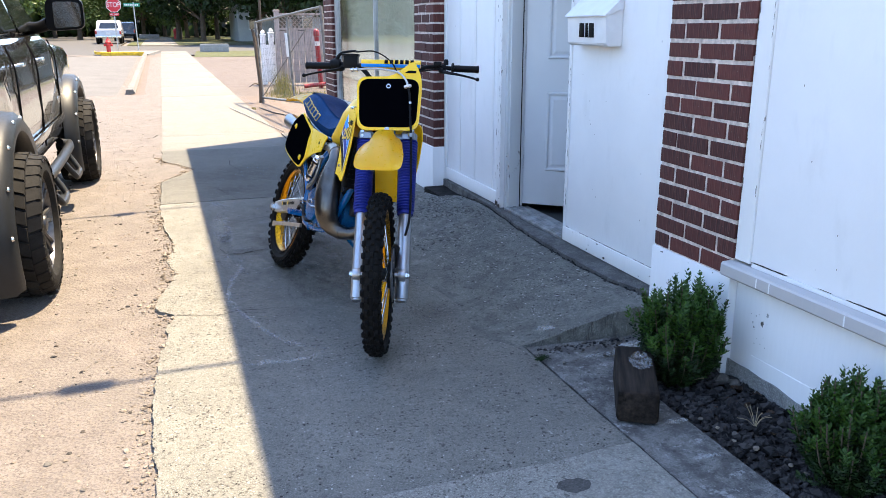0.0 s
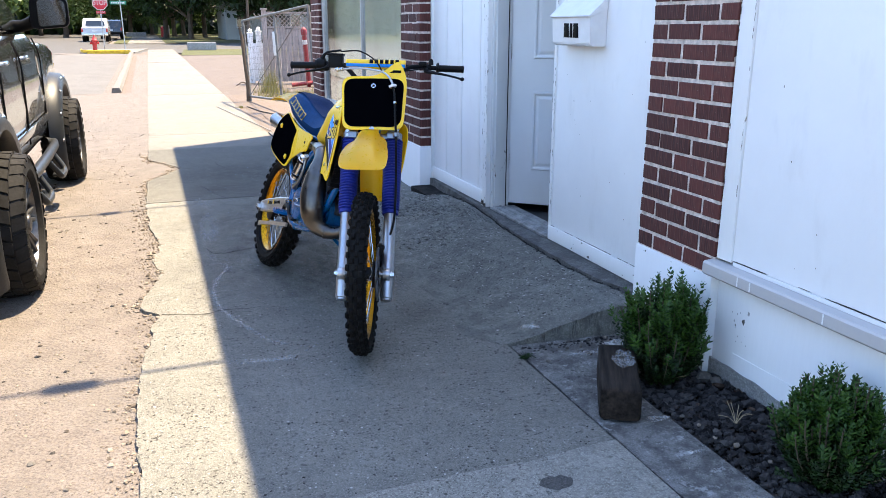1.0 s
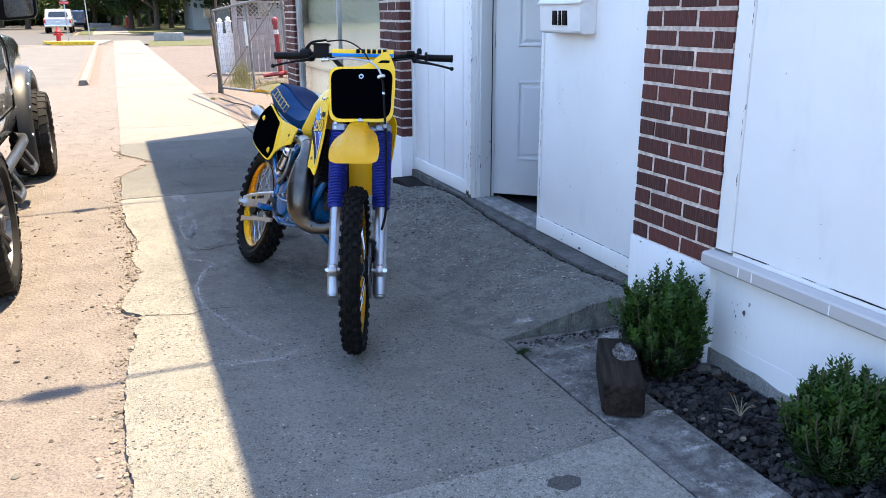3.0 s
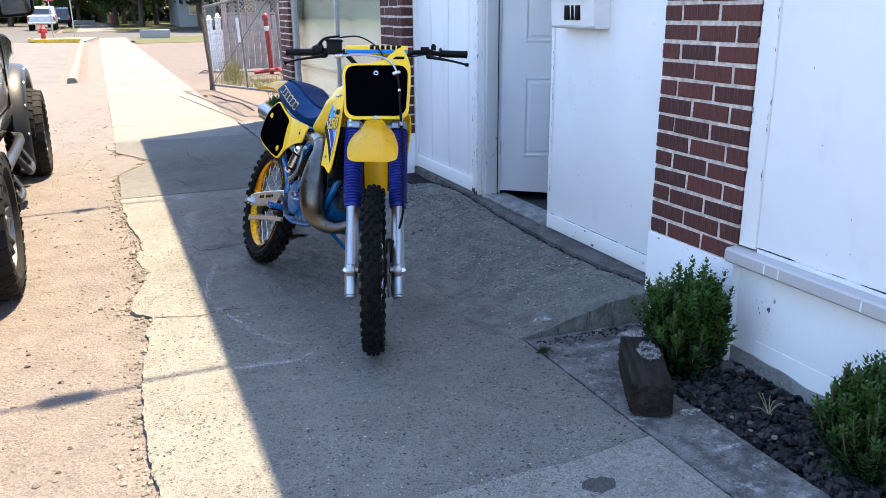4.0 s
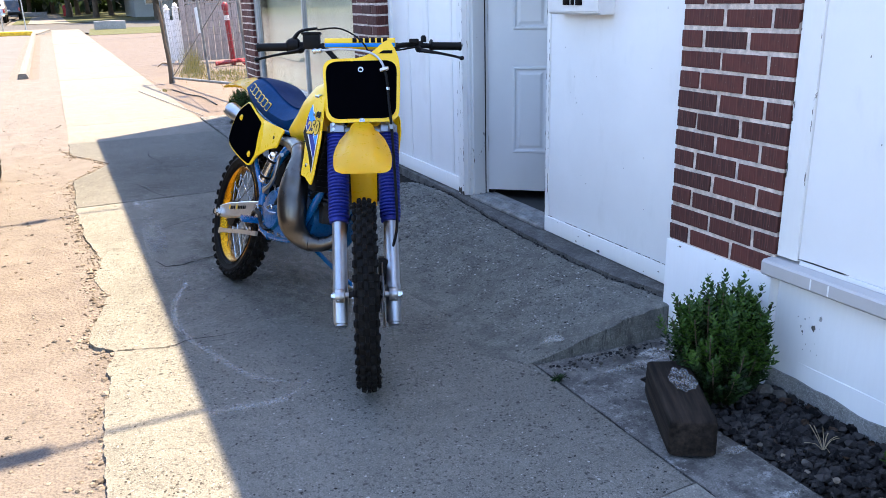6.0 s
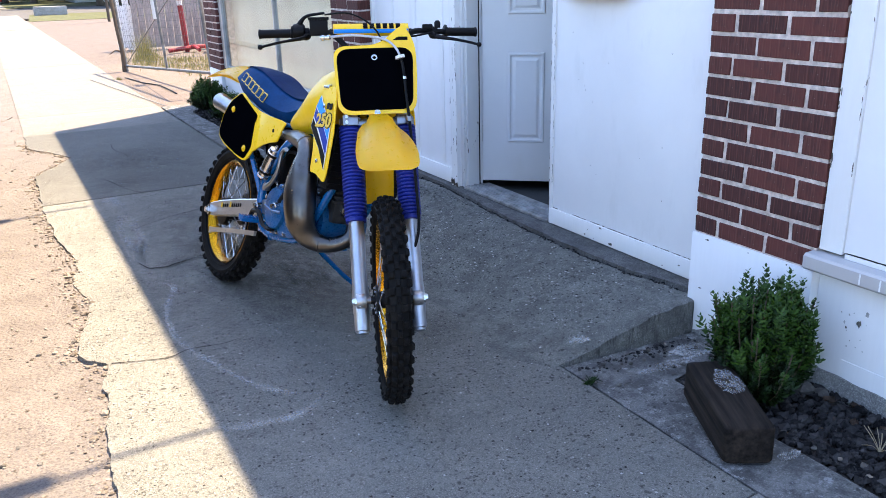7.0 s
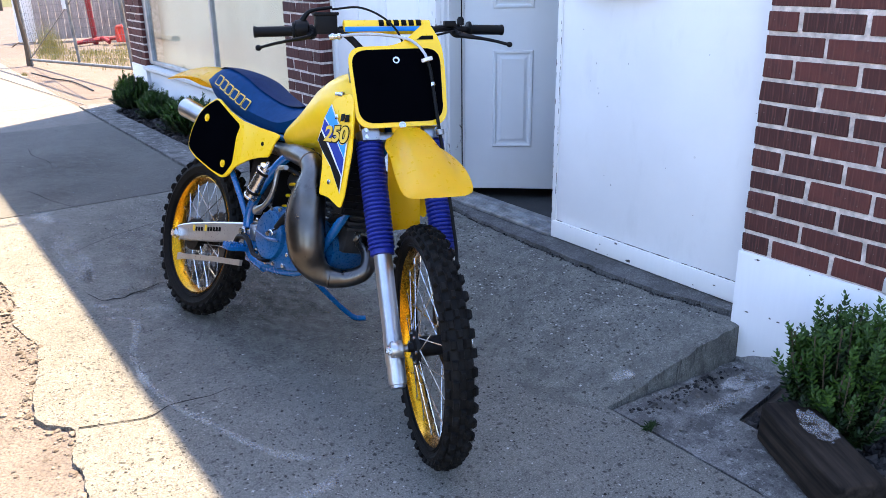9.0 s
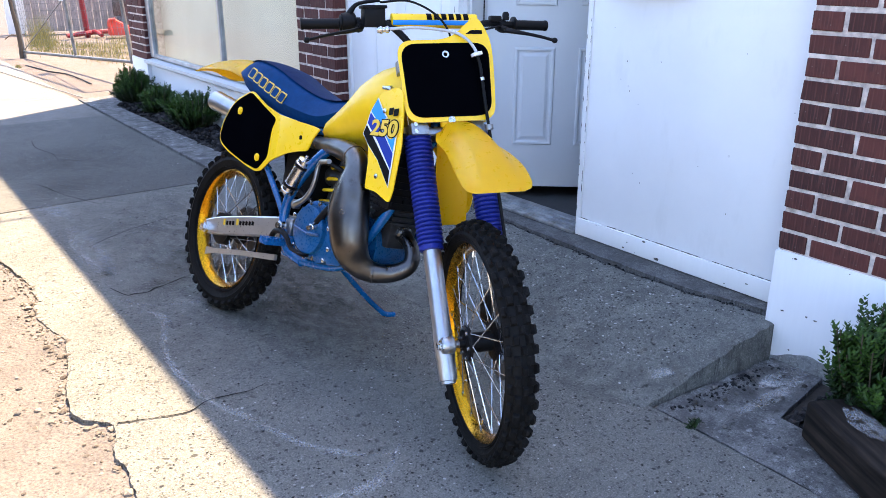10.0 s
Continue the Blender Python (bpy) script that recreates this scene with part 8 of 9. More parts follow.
# a mesh panel lying by the sidewalk's edge
flatmesh = bmesh.new()
c0, c1, c2, c3 = (1.089, 14.61), (1.517, 10.99), (1.62, 11.6), (1.54, 18.05)
for k in range(25):
    f = k / 24
    a = (c0[0] + (c1[0] - c0[0]) * f, c0[1] + (c1[1] - c0[1]) * f, 0.012)
    b = (c3[0] + (c2[0] - c3[0]) * f, c3[1] + (c2[1] - c3[1]) * f, 0.012)
    tube(flatmesh, [a, b], 0.0009, 4, 1, False)
for k in range(6):
    f = k / 5
    a = (c0[0] + (c3[0] - c0[0]) * f, c0[1] + (c3[1] - c0[1]) * f, 0.014)
    b = (c1[0] + (c2[0] - c1[0]) * f, c1[1] + (c2[1] - c1[1]) * f, 0.014)
    tube(flatmesh, [a, b], 0.006 if k == 0 else 0.0009, 4, 1, False)
tagged(finish("wire_mat", flatmesh, GATE_STEEL, None, 60), "flat wire mesh mat lying on the sidewalk edge", "wire mat")

# grey board fence with a lattice on top
board_fence = tagged(empty("board_fence", pose(2.75, 20.3, 0, 0, 0, -6)), "weathered grey board fence with lattice top", "fence")
bm = bmesh.new()
box(bm, (-0.06, -0.05, 0), (0.06, 0.05, 1.72), 0.01)
box(bm, (-0.08, -0.07, 1.72), (0.08, 0.07, 1.77), 0.015)
part("post", bm, GREY_WOOD, board_fence)
for k in range(34):
    bm = bmesh.new()
    box(bm, (0.07 + k * 0.145, -0.012, 0.04), (0.205 + k * 0.145, 0.012, 1.28 + 0.01 * (k % 3)), 0.003)
    part("board", bm, GREY_WOOD, board_fence)
for k in range(46):
    for d in (-1, 1):
        bm = bmesh.new()
        x = 0.08 + k * 0.1
        tube(bm, [(x, 0.01 * d, 1.32), (x + d * 0.32, 0.01 * d, 1.64)], 0.011, 4, 1)
        part("lattice_slat", bm, GREY_WOOD, board_fence, "", 30)
for z in (1.30, 1.64):
    bm = bmesh.new()
    box(bm, (0.06, -0.025, z), (5.0, 0.025, z + 0.045), 0.004)
    part("rail", bm, GREY_WOOD, board_fence)
for x, h in ((2.42, 1.3), (2.62, 1.34)):
    picket = tagged(empty("picket_post", pose(x, 20.5, 0)), "white vinyl fence post with pointed cap", "post", "white posts by the board fence")
    bm = bmesh.new()
    box(bm, (-0.06, -0.06, 0), (0.06, 0.06, h - 0.12), 0.004)
    part("shaft", bm, WHITE_PLASTIC, picket)
    bm = bmesh.new()
    lathe(bm, [(0, 0.085), (0.02, 0.085), (0.03, 0.04), (0.06, 0.055), (0.09, 0.045), (0.12, 0.004)], (0, 0, h - 0.12), (0, 0, 1), 12)
    part("cap", bm, WHITE_PLASTIC, picket)
bm = bmesh.new()
box(bm, (2.36, 20.45, 0.05), (2.75, 20.49, 0.95), 0.004)
tagged(finish("vinyl_panel", bm, WHITE_PLASTIC, None), "white vinyl fence panel beside the boards", "fence")

jack = tagged(empty("red_machine", pose(3.52, 18.95, 0, 0, 0, -20)), "orange-red steel machine with upright post in the yard", "machine")
bm = bmesh.new()
tube(bm, [(0, 0, 0), (-0.04, -0.15, 1.2)], 0.052, 12, 1)
lathe(bm, [(0, 0.07), (0.1, 0.075), (0.14, 0.05), (0.16, 0.02)], (-0.04, -0.15, 1.17), (-0.03, -0.12, 1), 12)
part("mast", bm, MAST_RED, jack, "dark red leaning mast")
bm = bmesh.new()
tube(bm, [(-0.35, -0.25, 0.05), (0.1, -0.05, 0.09), (0.55, 0.1, 0.1), (0.9, 0.1, 0.08)], 0.045, 8, 4)
tube(bm, [(-0.1, 0.2, 0.05), (0.15, -0.1, 0.11), (0.3, -0.4, 0.06)], 0.04, 8, 4)
part("base_frame", bm, MAST_RED, jack, "dark red spread feet")
bm = bmesh.new()
loft(bm, [[(0.42 + x, y - 0.25, z) for y, z in ((-0.16, 0.05), (0.16, 0.05), (0.13, h), (-0.13, h))] for x, h in ((0, 0.30), (0.12, 0.36), (0.35, 0.22), (0.7, 0.16))])
bmesh.ops.bevel(bm, geom=list(bm.edges), offset=0.02, segments=2, affect="EDGES")
tube(bm, [(0.50, -0.43, 0.08), (0.46, -0.43, 0.32), (0.58, -0.43, 0.36)], 0.03, 8, 4)
part("motor_hood", bm, MACHINE_RED, jack, "orange-red hood lying low")
bm = bmesh.new()
box(bm, (0.45, 0.75, 0.35), (1.0, 0.95, 1.1), 0.02)
box(bm, (0.5, 0.78, 0.0), (0.95, 0.92, 0.36), 0.01)
part("dark_panel", bm, STEEL_DARK, jack, "dark upright steel panel")
bm = bmesh.new()
lathe(bm, [(0, 0.055), (0.1, 0.055)], (-0.032, -0.12, 0.96), (-0.033, -0.125, 1), 12, False)
part("mast_band", bm, SIGN_WHITE, jack, "pale band on the mast")
wv, wf = [], []
r = random.Random(5)
clumps = [(2.5, 17.9, 0.2, 0.6, 380), (2.4, 17.4, 0.3, 0.2, 380), (2.9, 16.9, 0.4, 0.12, 420), (2.6, 15.9, 0.4, 0.09, 420), (3.0, 15.4, 0.4, 0.10, 420), (2.8, 14.6, 0.35, 0.08, 350), (3.3, 16.4, 0.5, 0.14, 420),
          (2.3, 16.6, 0.3, 0.12, 300), (1.47, 14.4, 0.05, 0.05, 90), (3.9, 17.3, 0.5, 0.14, 300)]
for cx, cy, spread, tall, count in clumps:
    for _ in range(count):
        x, y = cx + r.gauss(0, spread * 0.5), cy + r.gauss(0, spread * 0.7)
        h, a = tall * r.uniform(0.25, 1.0), r.uniform(0, 6.28)
        i = len(wv)
        w = r.uniform(0.0025, 0.006)
        dx, dy = math.cos(a) * w, math.sin(a) * w
        wv += [(x - dx, y - dy, 0), (x + dx, y + dy, 0), (x + r.gauss(0, 0.2) * h, y + r.gauss(0, 0.2) * h, h)]
        wf.append((i, i + 1, i + 2))
me = bpy.data.meshes.new("yard_weeds")
me.from_pydata(wv, [], wf)
me.materials.append(WEED)
tagged(new("yard_weeds", me), "dry weeds and grass along the wire gate", "weeds", "", "stuff")
bm = bmesh.new()
tube(bm, [(1.6, 14.6, 0.004), (1.66, 14.1, 0.008), (1.72, 13.67, 0.006), (1.84, 13.2, 0.01), (1.87, 12.6, 0.012), (1.88, 12.1, 0.006)], 0.009, 6, 5)
tagged(finish("fallen_cable", bm, BLACK, None, 60), "dark cable lying across the dirt", "cable")

# ==== kerb, corner and street beyond ====
bm = bmesh.new()
rows = []
for y in np.linspace(18.7, 42.8, 30):
    t = 1.0
    rows.append([(-0.76, y, -0.05), (-0.745, y, 0.055 * t + 0.015), (-0.72, y, 0.065 * t + 0.02), (-0.60, y, 0.065 * t + 0.02), (-0.56, y, 0.0)])
loft(bm, rows)
structure(finish("kerb_street", bm, CONCRETE_PALE, None, 40), "pale concrete kerb beside the parking lot", "kerb")
bm = bmesh.new()
rows = []
for x, y in catmull([(-0.7, 42.7), (-1.0, 43.2), (-1.7, 43.4), (-2.6, 43.5), (-3.0, 44.2), (-3.1, 46.0)], 6):
    rows.append([(x, y - 0.08, -0.05), (x, y - 0.07, 0.14), (x, y - 0.05, 0.155), (x, y + 0.12, 0.155), (x, y + 0.12, -0.05)])
loft(bm, rows)
structure(finish("kerb_yellow", bm, KERB_YELLOW, None, 40), "yellow painted kerb at the corner", "kerb")
flat_sheet("corner_paving", [(-3.0, 43.5), (-0.5, 43.4), (0.1, 49.6), (-3.0, 49.6)], 0.03, CONCRETE_PALE, "raised pale concrete street corner", "pavement", 0.1)

hydrant = tagged(empty("fire_hydrant", pose(-2.4, 45.2, 0.03)), "red fire hydrant at the street corner", "hydrant")
bm = bmesh.new()
lathe(bm, [(0, 0.17), (0.04, 0.17), (0.05, 0.11), (0.5, 0.11), (0.52, 0.15), (0.56, 0.15), (0.58, 0.12), (0.68, 0.09), (0.74, 0.04), (0.8, 0.035)], (0, 0, 0), (0, 0, 1), 20)
part("barrel", bm, HYDRANT_RED, hydrant)
for d in ((1, 0, 0), (-1, 0, 0), (0, -1, 0)):
    bm = bmesh.new()
    lathe(bm, [(0.08, 0.055), (0.16, 0.055), (0.165, 0.07), (0.2, 0.07), (0.22, 0.025)], (0, 0, 0.42), d, 12)
    part("nozzle", bm, HYDRANT_RED, hydrant)


def octagon(r):
    return [(r * math.cos(math.pi / 8 + k * math.pi / 4), r * math.sin(math.pi / 8 + k * math.pi / 4)) for k in range(8)]


def stop_sign(x, y, base, h, scale, text):
    sg = tagged(empty("stop_sign", pose(x, y, base)), "red octagonal stop sign on a steel post", "sign")
    bm = bmesh.new()
    box(bm, (-0.03, -0.02, 0), (0.03, 0.02, h + 0.35), 0.004)
    part("post", bm, GALV, sg)
    bm = bmesh.new()
    sheet(bm, octagon(0.405 * scale), 0.006, lambda u, v, w: (u, -0.03 - w, h + v))
    face = part("sign_face", bm, SIGN_WHITE, sg)
    bm = bmesh.new()
    sheet(bm, octagon(0.375 * scale), 0.004, lambda u, v, w: (u, -0.037 - w, h + v))
    part("red_field", bm, SIGN_RED, face)
    if text:
        words("STOP", 0.34, 0.002, SIGN_WHITE, "lettering", face, Matrix.Translation((0, -0.044, h)) @ Matrix.Rotation(math.pi / 2, 4, "X") @ Matrix.Diagonal((0.82, 1.1, 1, 1)))
        bm = bmesh.new()
        box(bm, (-0.24, -0.04, h - 0.56), (0.24, -0.03, h - 0.42), 0.003)
        pl = part("under_plate", bm, SIGN_RED, sg)
        words("ALL WAY", 0.13, 0.002, SIGN_WHITE, "lettering", pl, Matrix.Translation((0, -0.044, h - 0.49)) @ Matrix.Rotation(math.pi / 2, 4, "X") @ Matrix.Diagonal((0.75, 1, 1, 1)))
    return sg


stop_sign(-2.1, 48.6, 0.03, 2.44, 1.0, True)
stop_sign(-1.0, 118.0, 0.0, 2.3, 1.0, False)
ssign = tagged(empty("street_sign", pose(-1.2, 49.2, 0.03)), "green street name sign on a thin post", "sign")
bm = bmesh.new()
tube(bm, [(0.14, 0, 0), (0.1, 0, 2.6)], 0.03, 8, 1)
part("post", bm, GALV, ssign)
bm = bmesh.new()
box(bm, (-0.42, -0.012, 2.37), (0.42, 0.0, 2.56), 0.004)
nb = part("name_blade", bm, SIGN_GREEN, ssign)
for k in range(8):
    bm = bmesh.new()
    box(bm, (-0.36 + k * 0.09, -0.016, 2.42), (-0.30 + k * 0.09, -0.012, 2.51))
    part("name_bar", bm, SIGN_WHITE, nb, "white bar in place of the street name")

bm = bmesh.new()
box(bm, (2.15, 46.6, 0.0), (3.65, 47.2, 0.42), 0.03)
tagged(finish("concrete_block", bm, BARE_PLASTER, None), "long grey concrete block on the verge", "block")
bm = bmesh.new()
box(bm, (-1.9, 96, 0.0), (0.2, 96.6, 0.45), 0.03)
tagged(finish("concrete_block", bm, BARE_PLASTER, None), "grey concrete block in the park", "block")


def simple_car(name, x, y, paint, label, pickup):
    """A vehicle far off, seen from behind: x across, y ahead."""
    c = tagged(empty(name, pose(x, y, 0)), label, "car")
    bm = bmesh.new()
    prof = [(0.0, 0.5), (0.0, 1.0), (0.05, 1.08), (1.7, 1.1), (1.9, 1.55), (2.2, 1.78), (3.4, 1.8), (4.1, 1.2), (5.2, 1.05), (5.4, 0.5)] if pickup else [(0.0, 0.45), (0.0, 0.95), (0.1, 1.1), (0.3, 1.62), (0.7, 1.72), (2.6, 1.7), (3.4, 1.12), (4.4, 0.95), (4.5, 0.45)]
    loft(bm, [[(xx * (0.93 if (z > 1.2) else 1.0), yy, z) for yy, z in prof] for xx in (-0.95, 0.95)])
    bmesh.ops.bevel(bm, geom=list(bm.edges), offset=0.05, segments=2, affect="EDGES")
    part("body", bm, paint, c, "", 35)
    bm = bmesh.new()
    y0 = 1.93 if pickup else 0.2
    sheet(bm, rounded([(-0.72, 1.2), (0.72, 1.2), (0.62, 1.6), (-0.62, 1.6)], 0.08, 3), 0.01, lambda u, v, w: (u, (1.66 + (v - 1.1) * 0.444 if pickup else y0 + (v - 1.2) * 0.35 - 0.04) - w, v))
    part("rear_window", bm, TRUCK_GLASS, c)
    for s in (-1, 1):
        bm = bmesh.new()
        box(bm, (0.82, -0.03, 0.75), (0.95, 0.05, 1.02), 0.02, Matrix.Diagonal((s, 1, 1, 1)))
        part("tail_lamp", bm, TAIL_RED, c)
        for yy in (0.95, 4.3) if pickup else (0.85, 3.6):
            bm = bmesh.new()
            lathe(bm, [(-0.12, 0.25), (-0.12, 0.34), (-0.09, 0.37), (0.09, 0.37), (0.12, 0.34), (0.12, 0.25)], (s * 0.84, yy, 0.37), (1, 0, 0), 24)
            part("wheel", bm, RUBBER, c)
    bm = bmesh.new()
    box(bm, (-0.93, -0.12, 0.45), (0.93, 0.02, 0.65), 0.04)
    part("bumper", bm, CHROME if pickup else BLACK, c)
    bm = bmesh.new()
    box(bm, (-0.16, -0.05, 0.72), (0.16, -0.03, 0.86), 0.005)
    part("plate_bar", bm, SIGN_WHITE, c, "blank pale plate")
    return c


simple_car("white_pickup", -3.6, 69.5, WHITE_CAR, "white pickup truck parked beyond the crossing", True)
simple_car("dark_suv", -2.85, 82.0, DARK_CAR, "dark car parked ahead of the white pickup", False)


def house(name, x, y, rot, w, d, h, label, wall_mat):
    hs = tagged(empty(name, pose(x, y, 0, 0, 0, rot)), label, "house")
    bm = bmesh.new()
    box(bm, (0, 0, 0), (w, d, h))
    part("wall", bm, wall_mat, hs, "", 0)
    bm = bmesh.new()
    loft(bm, [[(-0.4, yy, h - 0.05), (w / 2, yy, h + w * 0.32), (w + 0.4, yy, h - 0.05), (w + 0.4, yy, h - 0.2), (w / 2, yy, h + w * 0.32 - 0.18), (-0.4, yy, h - 0.2)] for yy in (-0.4, d + 0.4)])
    part("roof", bm, ROOFING, hs, "", 0)
    for k in range(max(2, int(w / 2.5))):
        bm = bmesh.new()
        x0 = 0.9 + k * 2.4
        if x0 + 1.0 > w:
            break
        box(bm, (x0, -0.05, 1.0), (x0 + 1.0, 0.02, 2.2), 0.01)
        win = part("window", bm, SIGN_WHITE, hs, "white framed window")
        bm = bmesh.new()
        box(bm, (x0 + 0.08, -0.065, 1.08), (x0 + 0.92, -0.045, 2.12))
        part("pane", bm, TRUCK_GLASS, win)
    bm = bmesh.new()
    box(bm, (w * 0.55, -0.04, 0), (w * 0.55 + 0.95, 0.02, 2.05), 0.01)
    part("door", bm, DARK_CAR, hs)
    return hs


SIDING = painted_wall("pale_house_siding", (0.74, 0.74, 0.72), 0.2)
# white siding made grey-blue: the trees' shade is put into its colour
SHADE_SIDING = painted_wall("white_siding_with_shade", (0.30, 0.33, 0.34), 0.2)
house("grey_house", 6.9, 76, 0, 9, 9, 3.0, "white clapboard house, tree shade put into its grey siding", SHADE_SIDING)
house("pale_house", -34, 74, 8, 10, 8, 3.2, "pale house across the street", SIDING)
house("pale_house", -30, 30, 80, 10, 8, 3.2, "white house across the main street", SIDING)
house("pale_house", -30, 4, 80, 11, 8, 3.2, "long white house across the main street", SIDING)


# ---- trees ----
def tree(name, seed, height, spread, leaves, leaf, material, label):
    r = random.Random(seed)
    t = tagged(empty(name), label, "tree", "street and park trees")
    bm = bmesh.new()
    top = height * 0.5
    tube(bm, [(0, 0, -0.1, 0.34), (0.05, 0.02, 0.5, 0.25), (0.1, 0.0, top * 0.6, 0.21), (0.0, 0.1, top, 0.15), (0.05, 0.1, height * 0.8, 0.05)], 0.2, 9, 4)
    ends = []
    for k in range(13):
        a, z0 = k * 2.4 + r.uniform(-0.4, 0.4), r.uniform(0.16, 0.62) * height
        out = spread * r.uniform(0.55, 1.0)
        e = Vector((math.cos(a) * out, math.sin(a) * out, min(height * 0.92, z0 + out * r.uniform(0.3, 0.9))))
        tube(bm, [(0.05, 0.05, z0, 0.09), (e.x * 0.5, e.y * 0.5, z0 + (e.z - z0) * 0.65, 0.055), (e.x, e.y, e.z, 0.02)], 0.05, 6, 3)
        ends += [e, e * 0.7 + Vector((0, 0, z0 * 0.3))]
    part("trunk", bm, BARK, t, "", 60)
    verts, faces = [], []
    clumps = [(e + Vector((r.gauss(0, 0.5), r.gauss(0, 0.5), r.gauss(0, 0.4))), r.uniform(0.7, 1.5)) for e in ends for _ in range(2)]
    clumps += [(Vector((r.gauss(0, spread * 0.35), r.gauss(0, spread * 0.35), height * r.uniform(0.6, 0.98))), r.uniform(0.8, 1.5)) for _ in range(16)]
    for _ in range(leaves):
        c, s = r.choice(clumps)
        d = Vector((r.gauss(0, 1), r.gauss(0, 1), r.gauss(0, 0.7))).normalized() * s * r.random() ** 0.35
        p = c + d
        n = (d.normalized() + Vector((r.gauss(0, 0.6), r.gauss(0, 0.6), 0.5 + r.gauss(0, 0.4)))).normalized()
        u = n.orthogonal().normalized()
        v = n.cross(u)
        a = r.uniform(0, 6.28)
        u, v = u * math.cos(a) + v * math.sin(a), v * math.cos(a) - u * math.sin(a)
        s2 = leaf * r.uniform(0.6, 1.3)
        i = len(verts)
        verts += [tuple(p - u * s2), tuple(p + v * s2 * 0.5 + n * s2 * 0.1), tuple(p + u * s2), tuple(p - v * s2 * 0.5 + n * s2 * 0.1)]
        faces.append((i, i + 1, i + 2, i + 3))
    me = bpy.data.meshes.new("crown")
    me.from_pydata(verts, [], faces)
    me.materials.append(material)
    cr = new("crown", me)
    cr.parent = t
    tagged(cr, "", "", "", "stuff")
    return t


kinds = [tree("shade_tree", 21, 10, 4.2, 11000, 0.22, TREE_LEAF, "tall dark green shade tree in the park"),
         tree("shade_tree", 22, 12, 5.0, 12000, 0.25, TREE_LEAF, "broad dark green tree beyond the crossing"),
         tree("shade_tree", 23, 8, 3.6, 8000, 0.18, TREE_LEAF_LIT, "smaller lighter green tree by the street")]
kinds[0].matrix_world, kinds[1].matrix_world, kinds[2].matrix_world = pose(4.0, 80, 0), pose(9.5, 70, 0, 0, 0, 40), pose(-7.5, 92, 0)
r = random.Random(77)
# trees at y below -30 are unseen, added to darken mirror and paint reflections
places = [(0, 2.0, 86), (1, 6.0, 90), (0, 11.5, 73), (1, 15, 84), (2, -1.5, 104), (1, 1.0, 112), (0, 4.5, 104), (1, -11, 104), (0, -16, 98), (2, -14.5, 86), (1, -20, 110), (0, -24, 96), (1, -30, 104), (2, -27, 84),
          (0, 9, 108), (1, 14, 112), (0, 20, 100), (1, -5, 128), (0, 0, 134), (1, 6, 130), (0, 12, 134), (1, -12, 132), (0, -18, 130), (1, -26, 126), (0, -36, 120), (1, -40, 100), (0, 22, 120), (2, 3.2, 97), (2, -9, 116),
          (0, 27, 84), (1, -2.5, 150), (1, 9, 152), (0, -8, 150), (1, -15, 152), (0, 16, 150), (1, -34, 22), (0, -33, 44), (1, -36, 58), (0, -34, -8), (2, -22, 60), (0, 8.8, 61), (1, 12.5, 63), (0, 7.6, 66.0), (1, -3, -44), (0, 4, -48), (1, -10, -46), (0, -16, -42), (1, 11, -44), (0, -22, -36), (1, 1, -52), (0, -7, -54)]
for k, x, y in places:
    copy_thing(kinds[k], pose(x, y, 0, 0, 0, r.uniform(0, 360)) @ Matrix.Diagonal((1, 1, 1, 1)))

# far woods behind everything, one ragged mass of leaf clumps
wv, wf = [], []
for k in range(42000):
    a = r.uniform(-0.8, 0.7)
    d = r.uniform(150, 215) if k % 3 else r.uniform(116, 150)
    x, y, z = math.sin(a) * d, math.cos(a) * d, (15 * r.random() ** 0.8 + 2.5 * math.sin(a * 17)) if k % 3 else 4.5 * r.random()
    u = Vector((r.gauss(0, 1), r.gauss(0, 1), r.gauss(0, 1))).normalized()
    v = u.orthogonal().normalized()
    i, s = len(wv), r.uniform(0.8, 1.9)
    p = Vector((x, y, max(0.4, z)))
    wv += [tuple(p - u * s), tuple(p + v * s * 0.6), tuple(p + u * s), tuple(p - v * s * 0.6)]
    wf.append((i, i + 1, i + 2, i + 3))
me = bpy.data.meshes.new("far_woods")
me.from_pydata(wv, [], wf)
me.materials.append(TREE_LEAF)
tagged(new("far_woods", me), "dark woods closing the distance", "trees", "", "stuff")

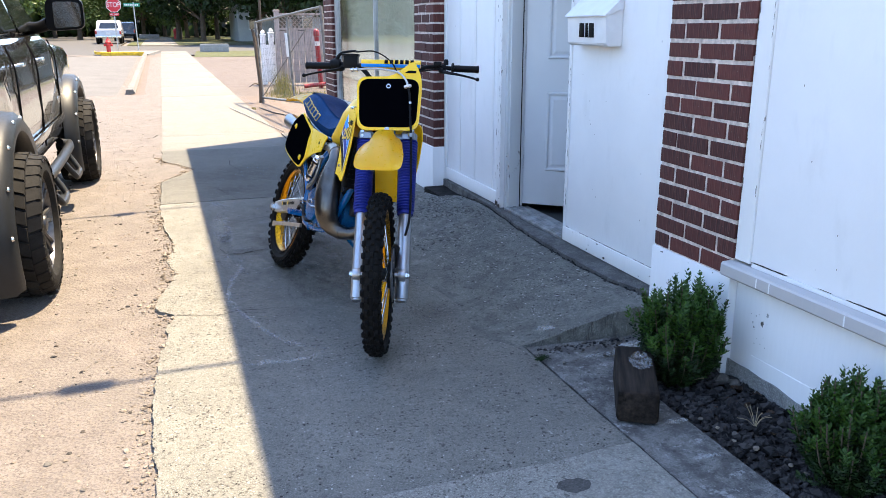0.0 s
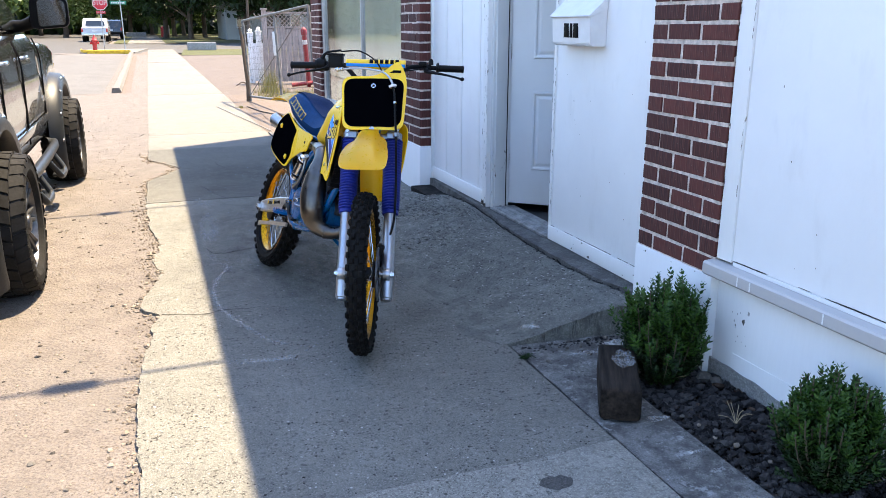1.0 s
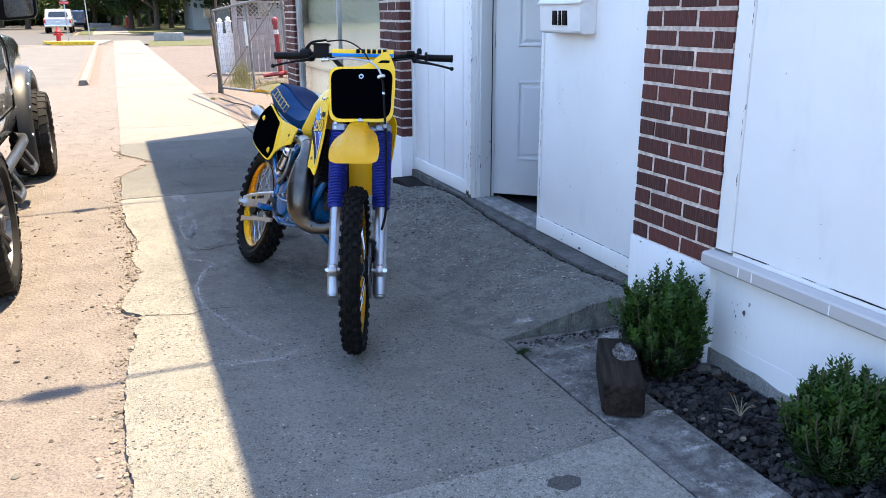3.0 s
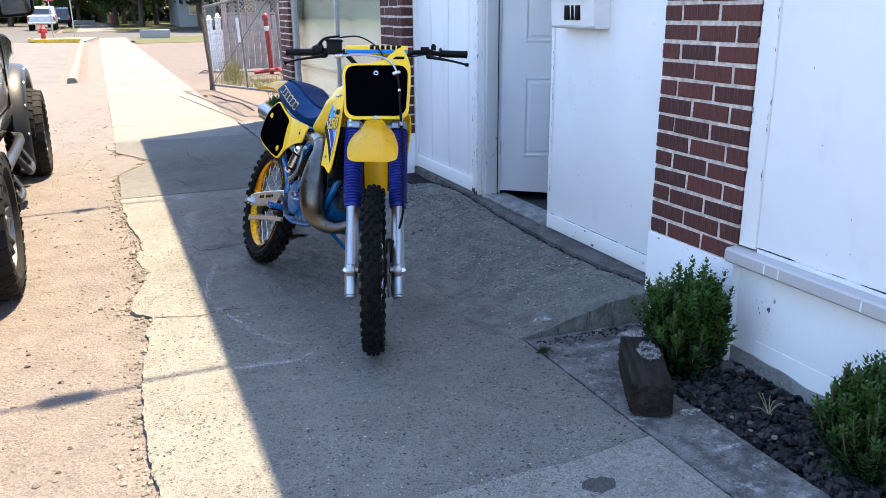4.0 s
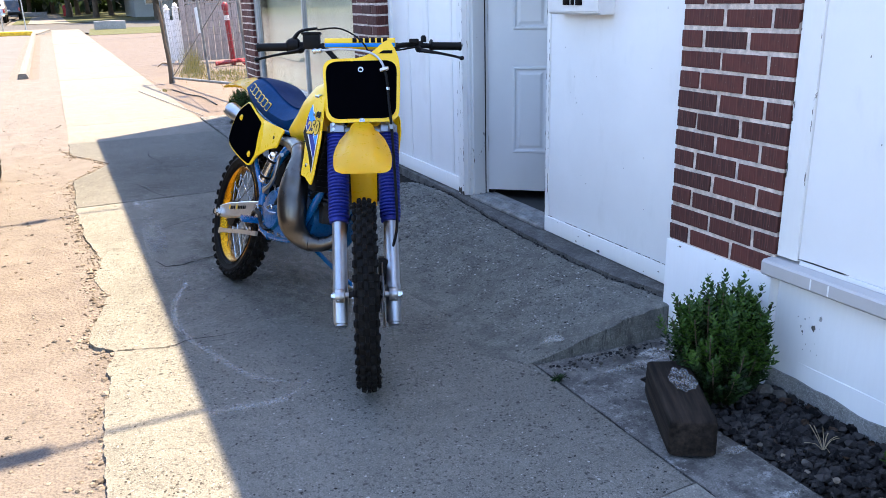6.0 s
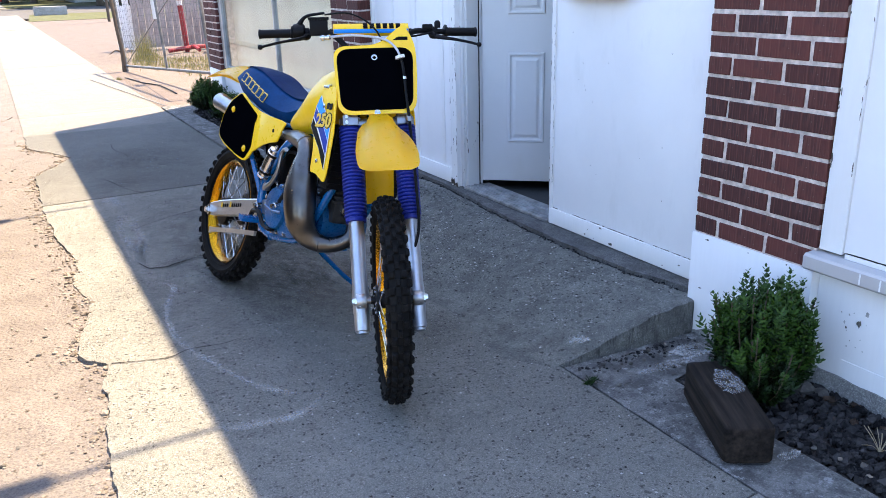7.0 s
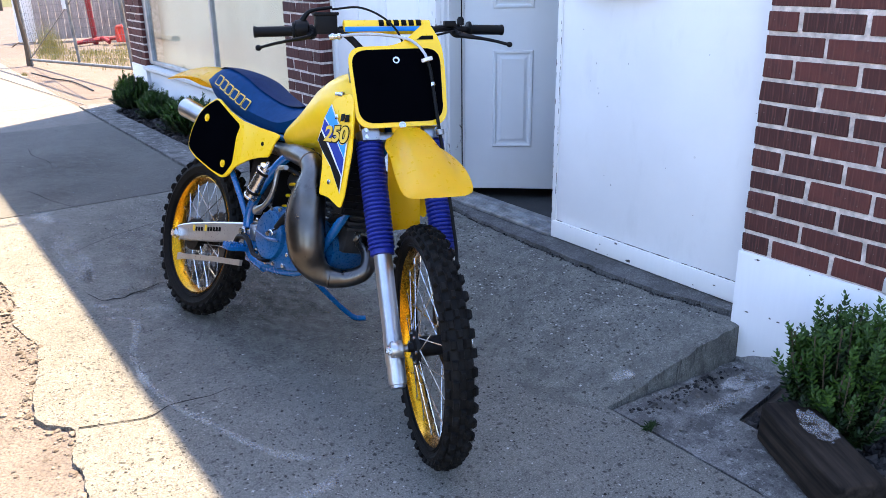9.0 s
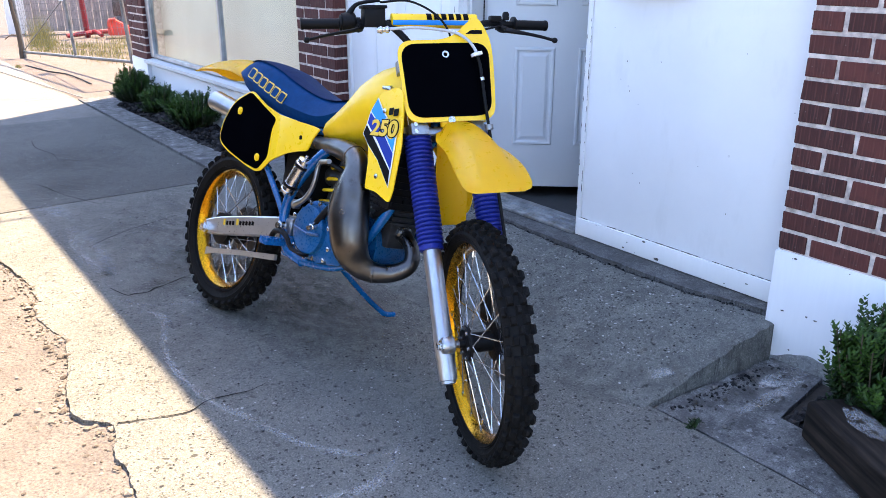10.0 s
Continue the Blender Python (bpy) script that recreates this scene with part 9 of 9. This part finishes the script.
# service cables over the roof, whose thin shadows cross the sidewalk
def service_cable(y, splice_x, splice):
    c = tagged(empty("service_cable", pose(0, y, 7.0)), "thin black service cable strung from roof mast to pole", "cable")
    bm = bmesh.new()
    tube(bm, [(6.0, 0, 0.0), (2.0, 0, -0.02), (-3.0, 0, -0.02), (-26.0, 0, 0.0)], 0.013, 6, 4)
    part("wire", bm, BLACK, c)
    bm = bmesh.new()
    box(bm, (splice_x - splice / 2, -0.045, -0.075), (splice_x + splice / 2, 0.045, 0.02), 0.02)
    part("splice_box", bm, BLACK, c)
    bm = bmesh.new()
    tube(bm, [(6.0, 0, -1.65), (6.0, 0, 0.1)], 0.05, 10, 1)
    part("mast", bm, GALV, c)
    bm = bmesh.new()
    tube(bm, [(-26.0, 0, -7.1), (-26.0, 0, 0.4)], 0.13, 10, 1)
    part("pole", bm, BARK, c)


service_cable(4.735, 1.97, 0.2)
service_cable(8.04, 2.0, 0.14)

# park things seen between the trees
for x, y, col, h in ((1.9, 92, HYDRANT_RED, 1.1), (2.3, 92.5, GREY_WOOD, 1.3)):
    bm = bmesh.new()
    box(bm, (-0.25, -0.2, 0), (0.25, 0.2, h * 0.75), 0.04)
    lathe(bm, [(0, 0.28), (h * 0.2, 0.18), (h * 0.25, 0.03)], (0, 0, h * 0.75), (0, 0, 1), 10)
    ob = finish("park_post", bm, col, None)
    ob.location = (x, y, 0)
    tagged(ob, "coloured park fixture far across the lawn", "park fixture")
pole = bmesh.new()
tube(pole, [(0, 0, 0), (0, 0, 7)], 0.055, 10, 1)
ob = finish("brown_pole", pole, BARK, None)
ob.location = (4.2, 36.0, 0)
tagged(ob, "brown steel pole behind the yard", "pole")

# ---- bricks of the piers ----
for k, (a, b) in enumerate(PIERS[:3]):
    owner = bpy.data.objects[f"wall_pier_{k + 1}"]
    lay(owner, WALL_X, a, b, 0.424, 20)
    upper_bricks(owner, WALL_X, a, b, 0.424 + 20 * COURSE, 46)
upper_bricks(bpy.data.objects["wall_pier_4"], WALL_X, PIERS[3][0], PIERS[3][1], 0.424, 66)
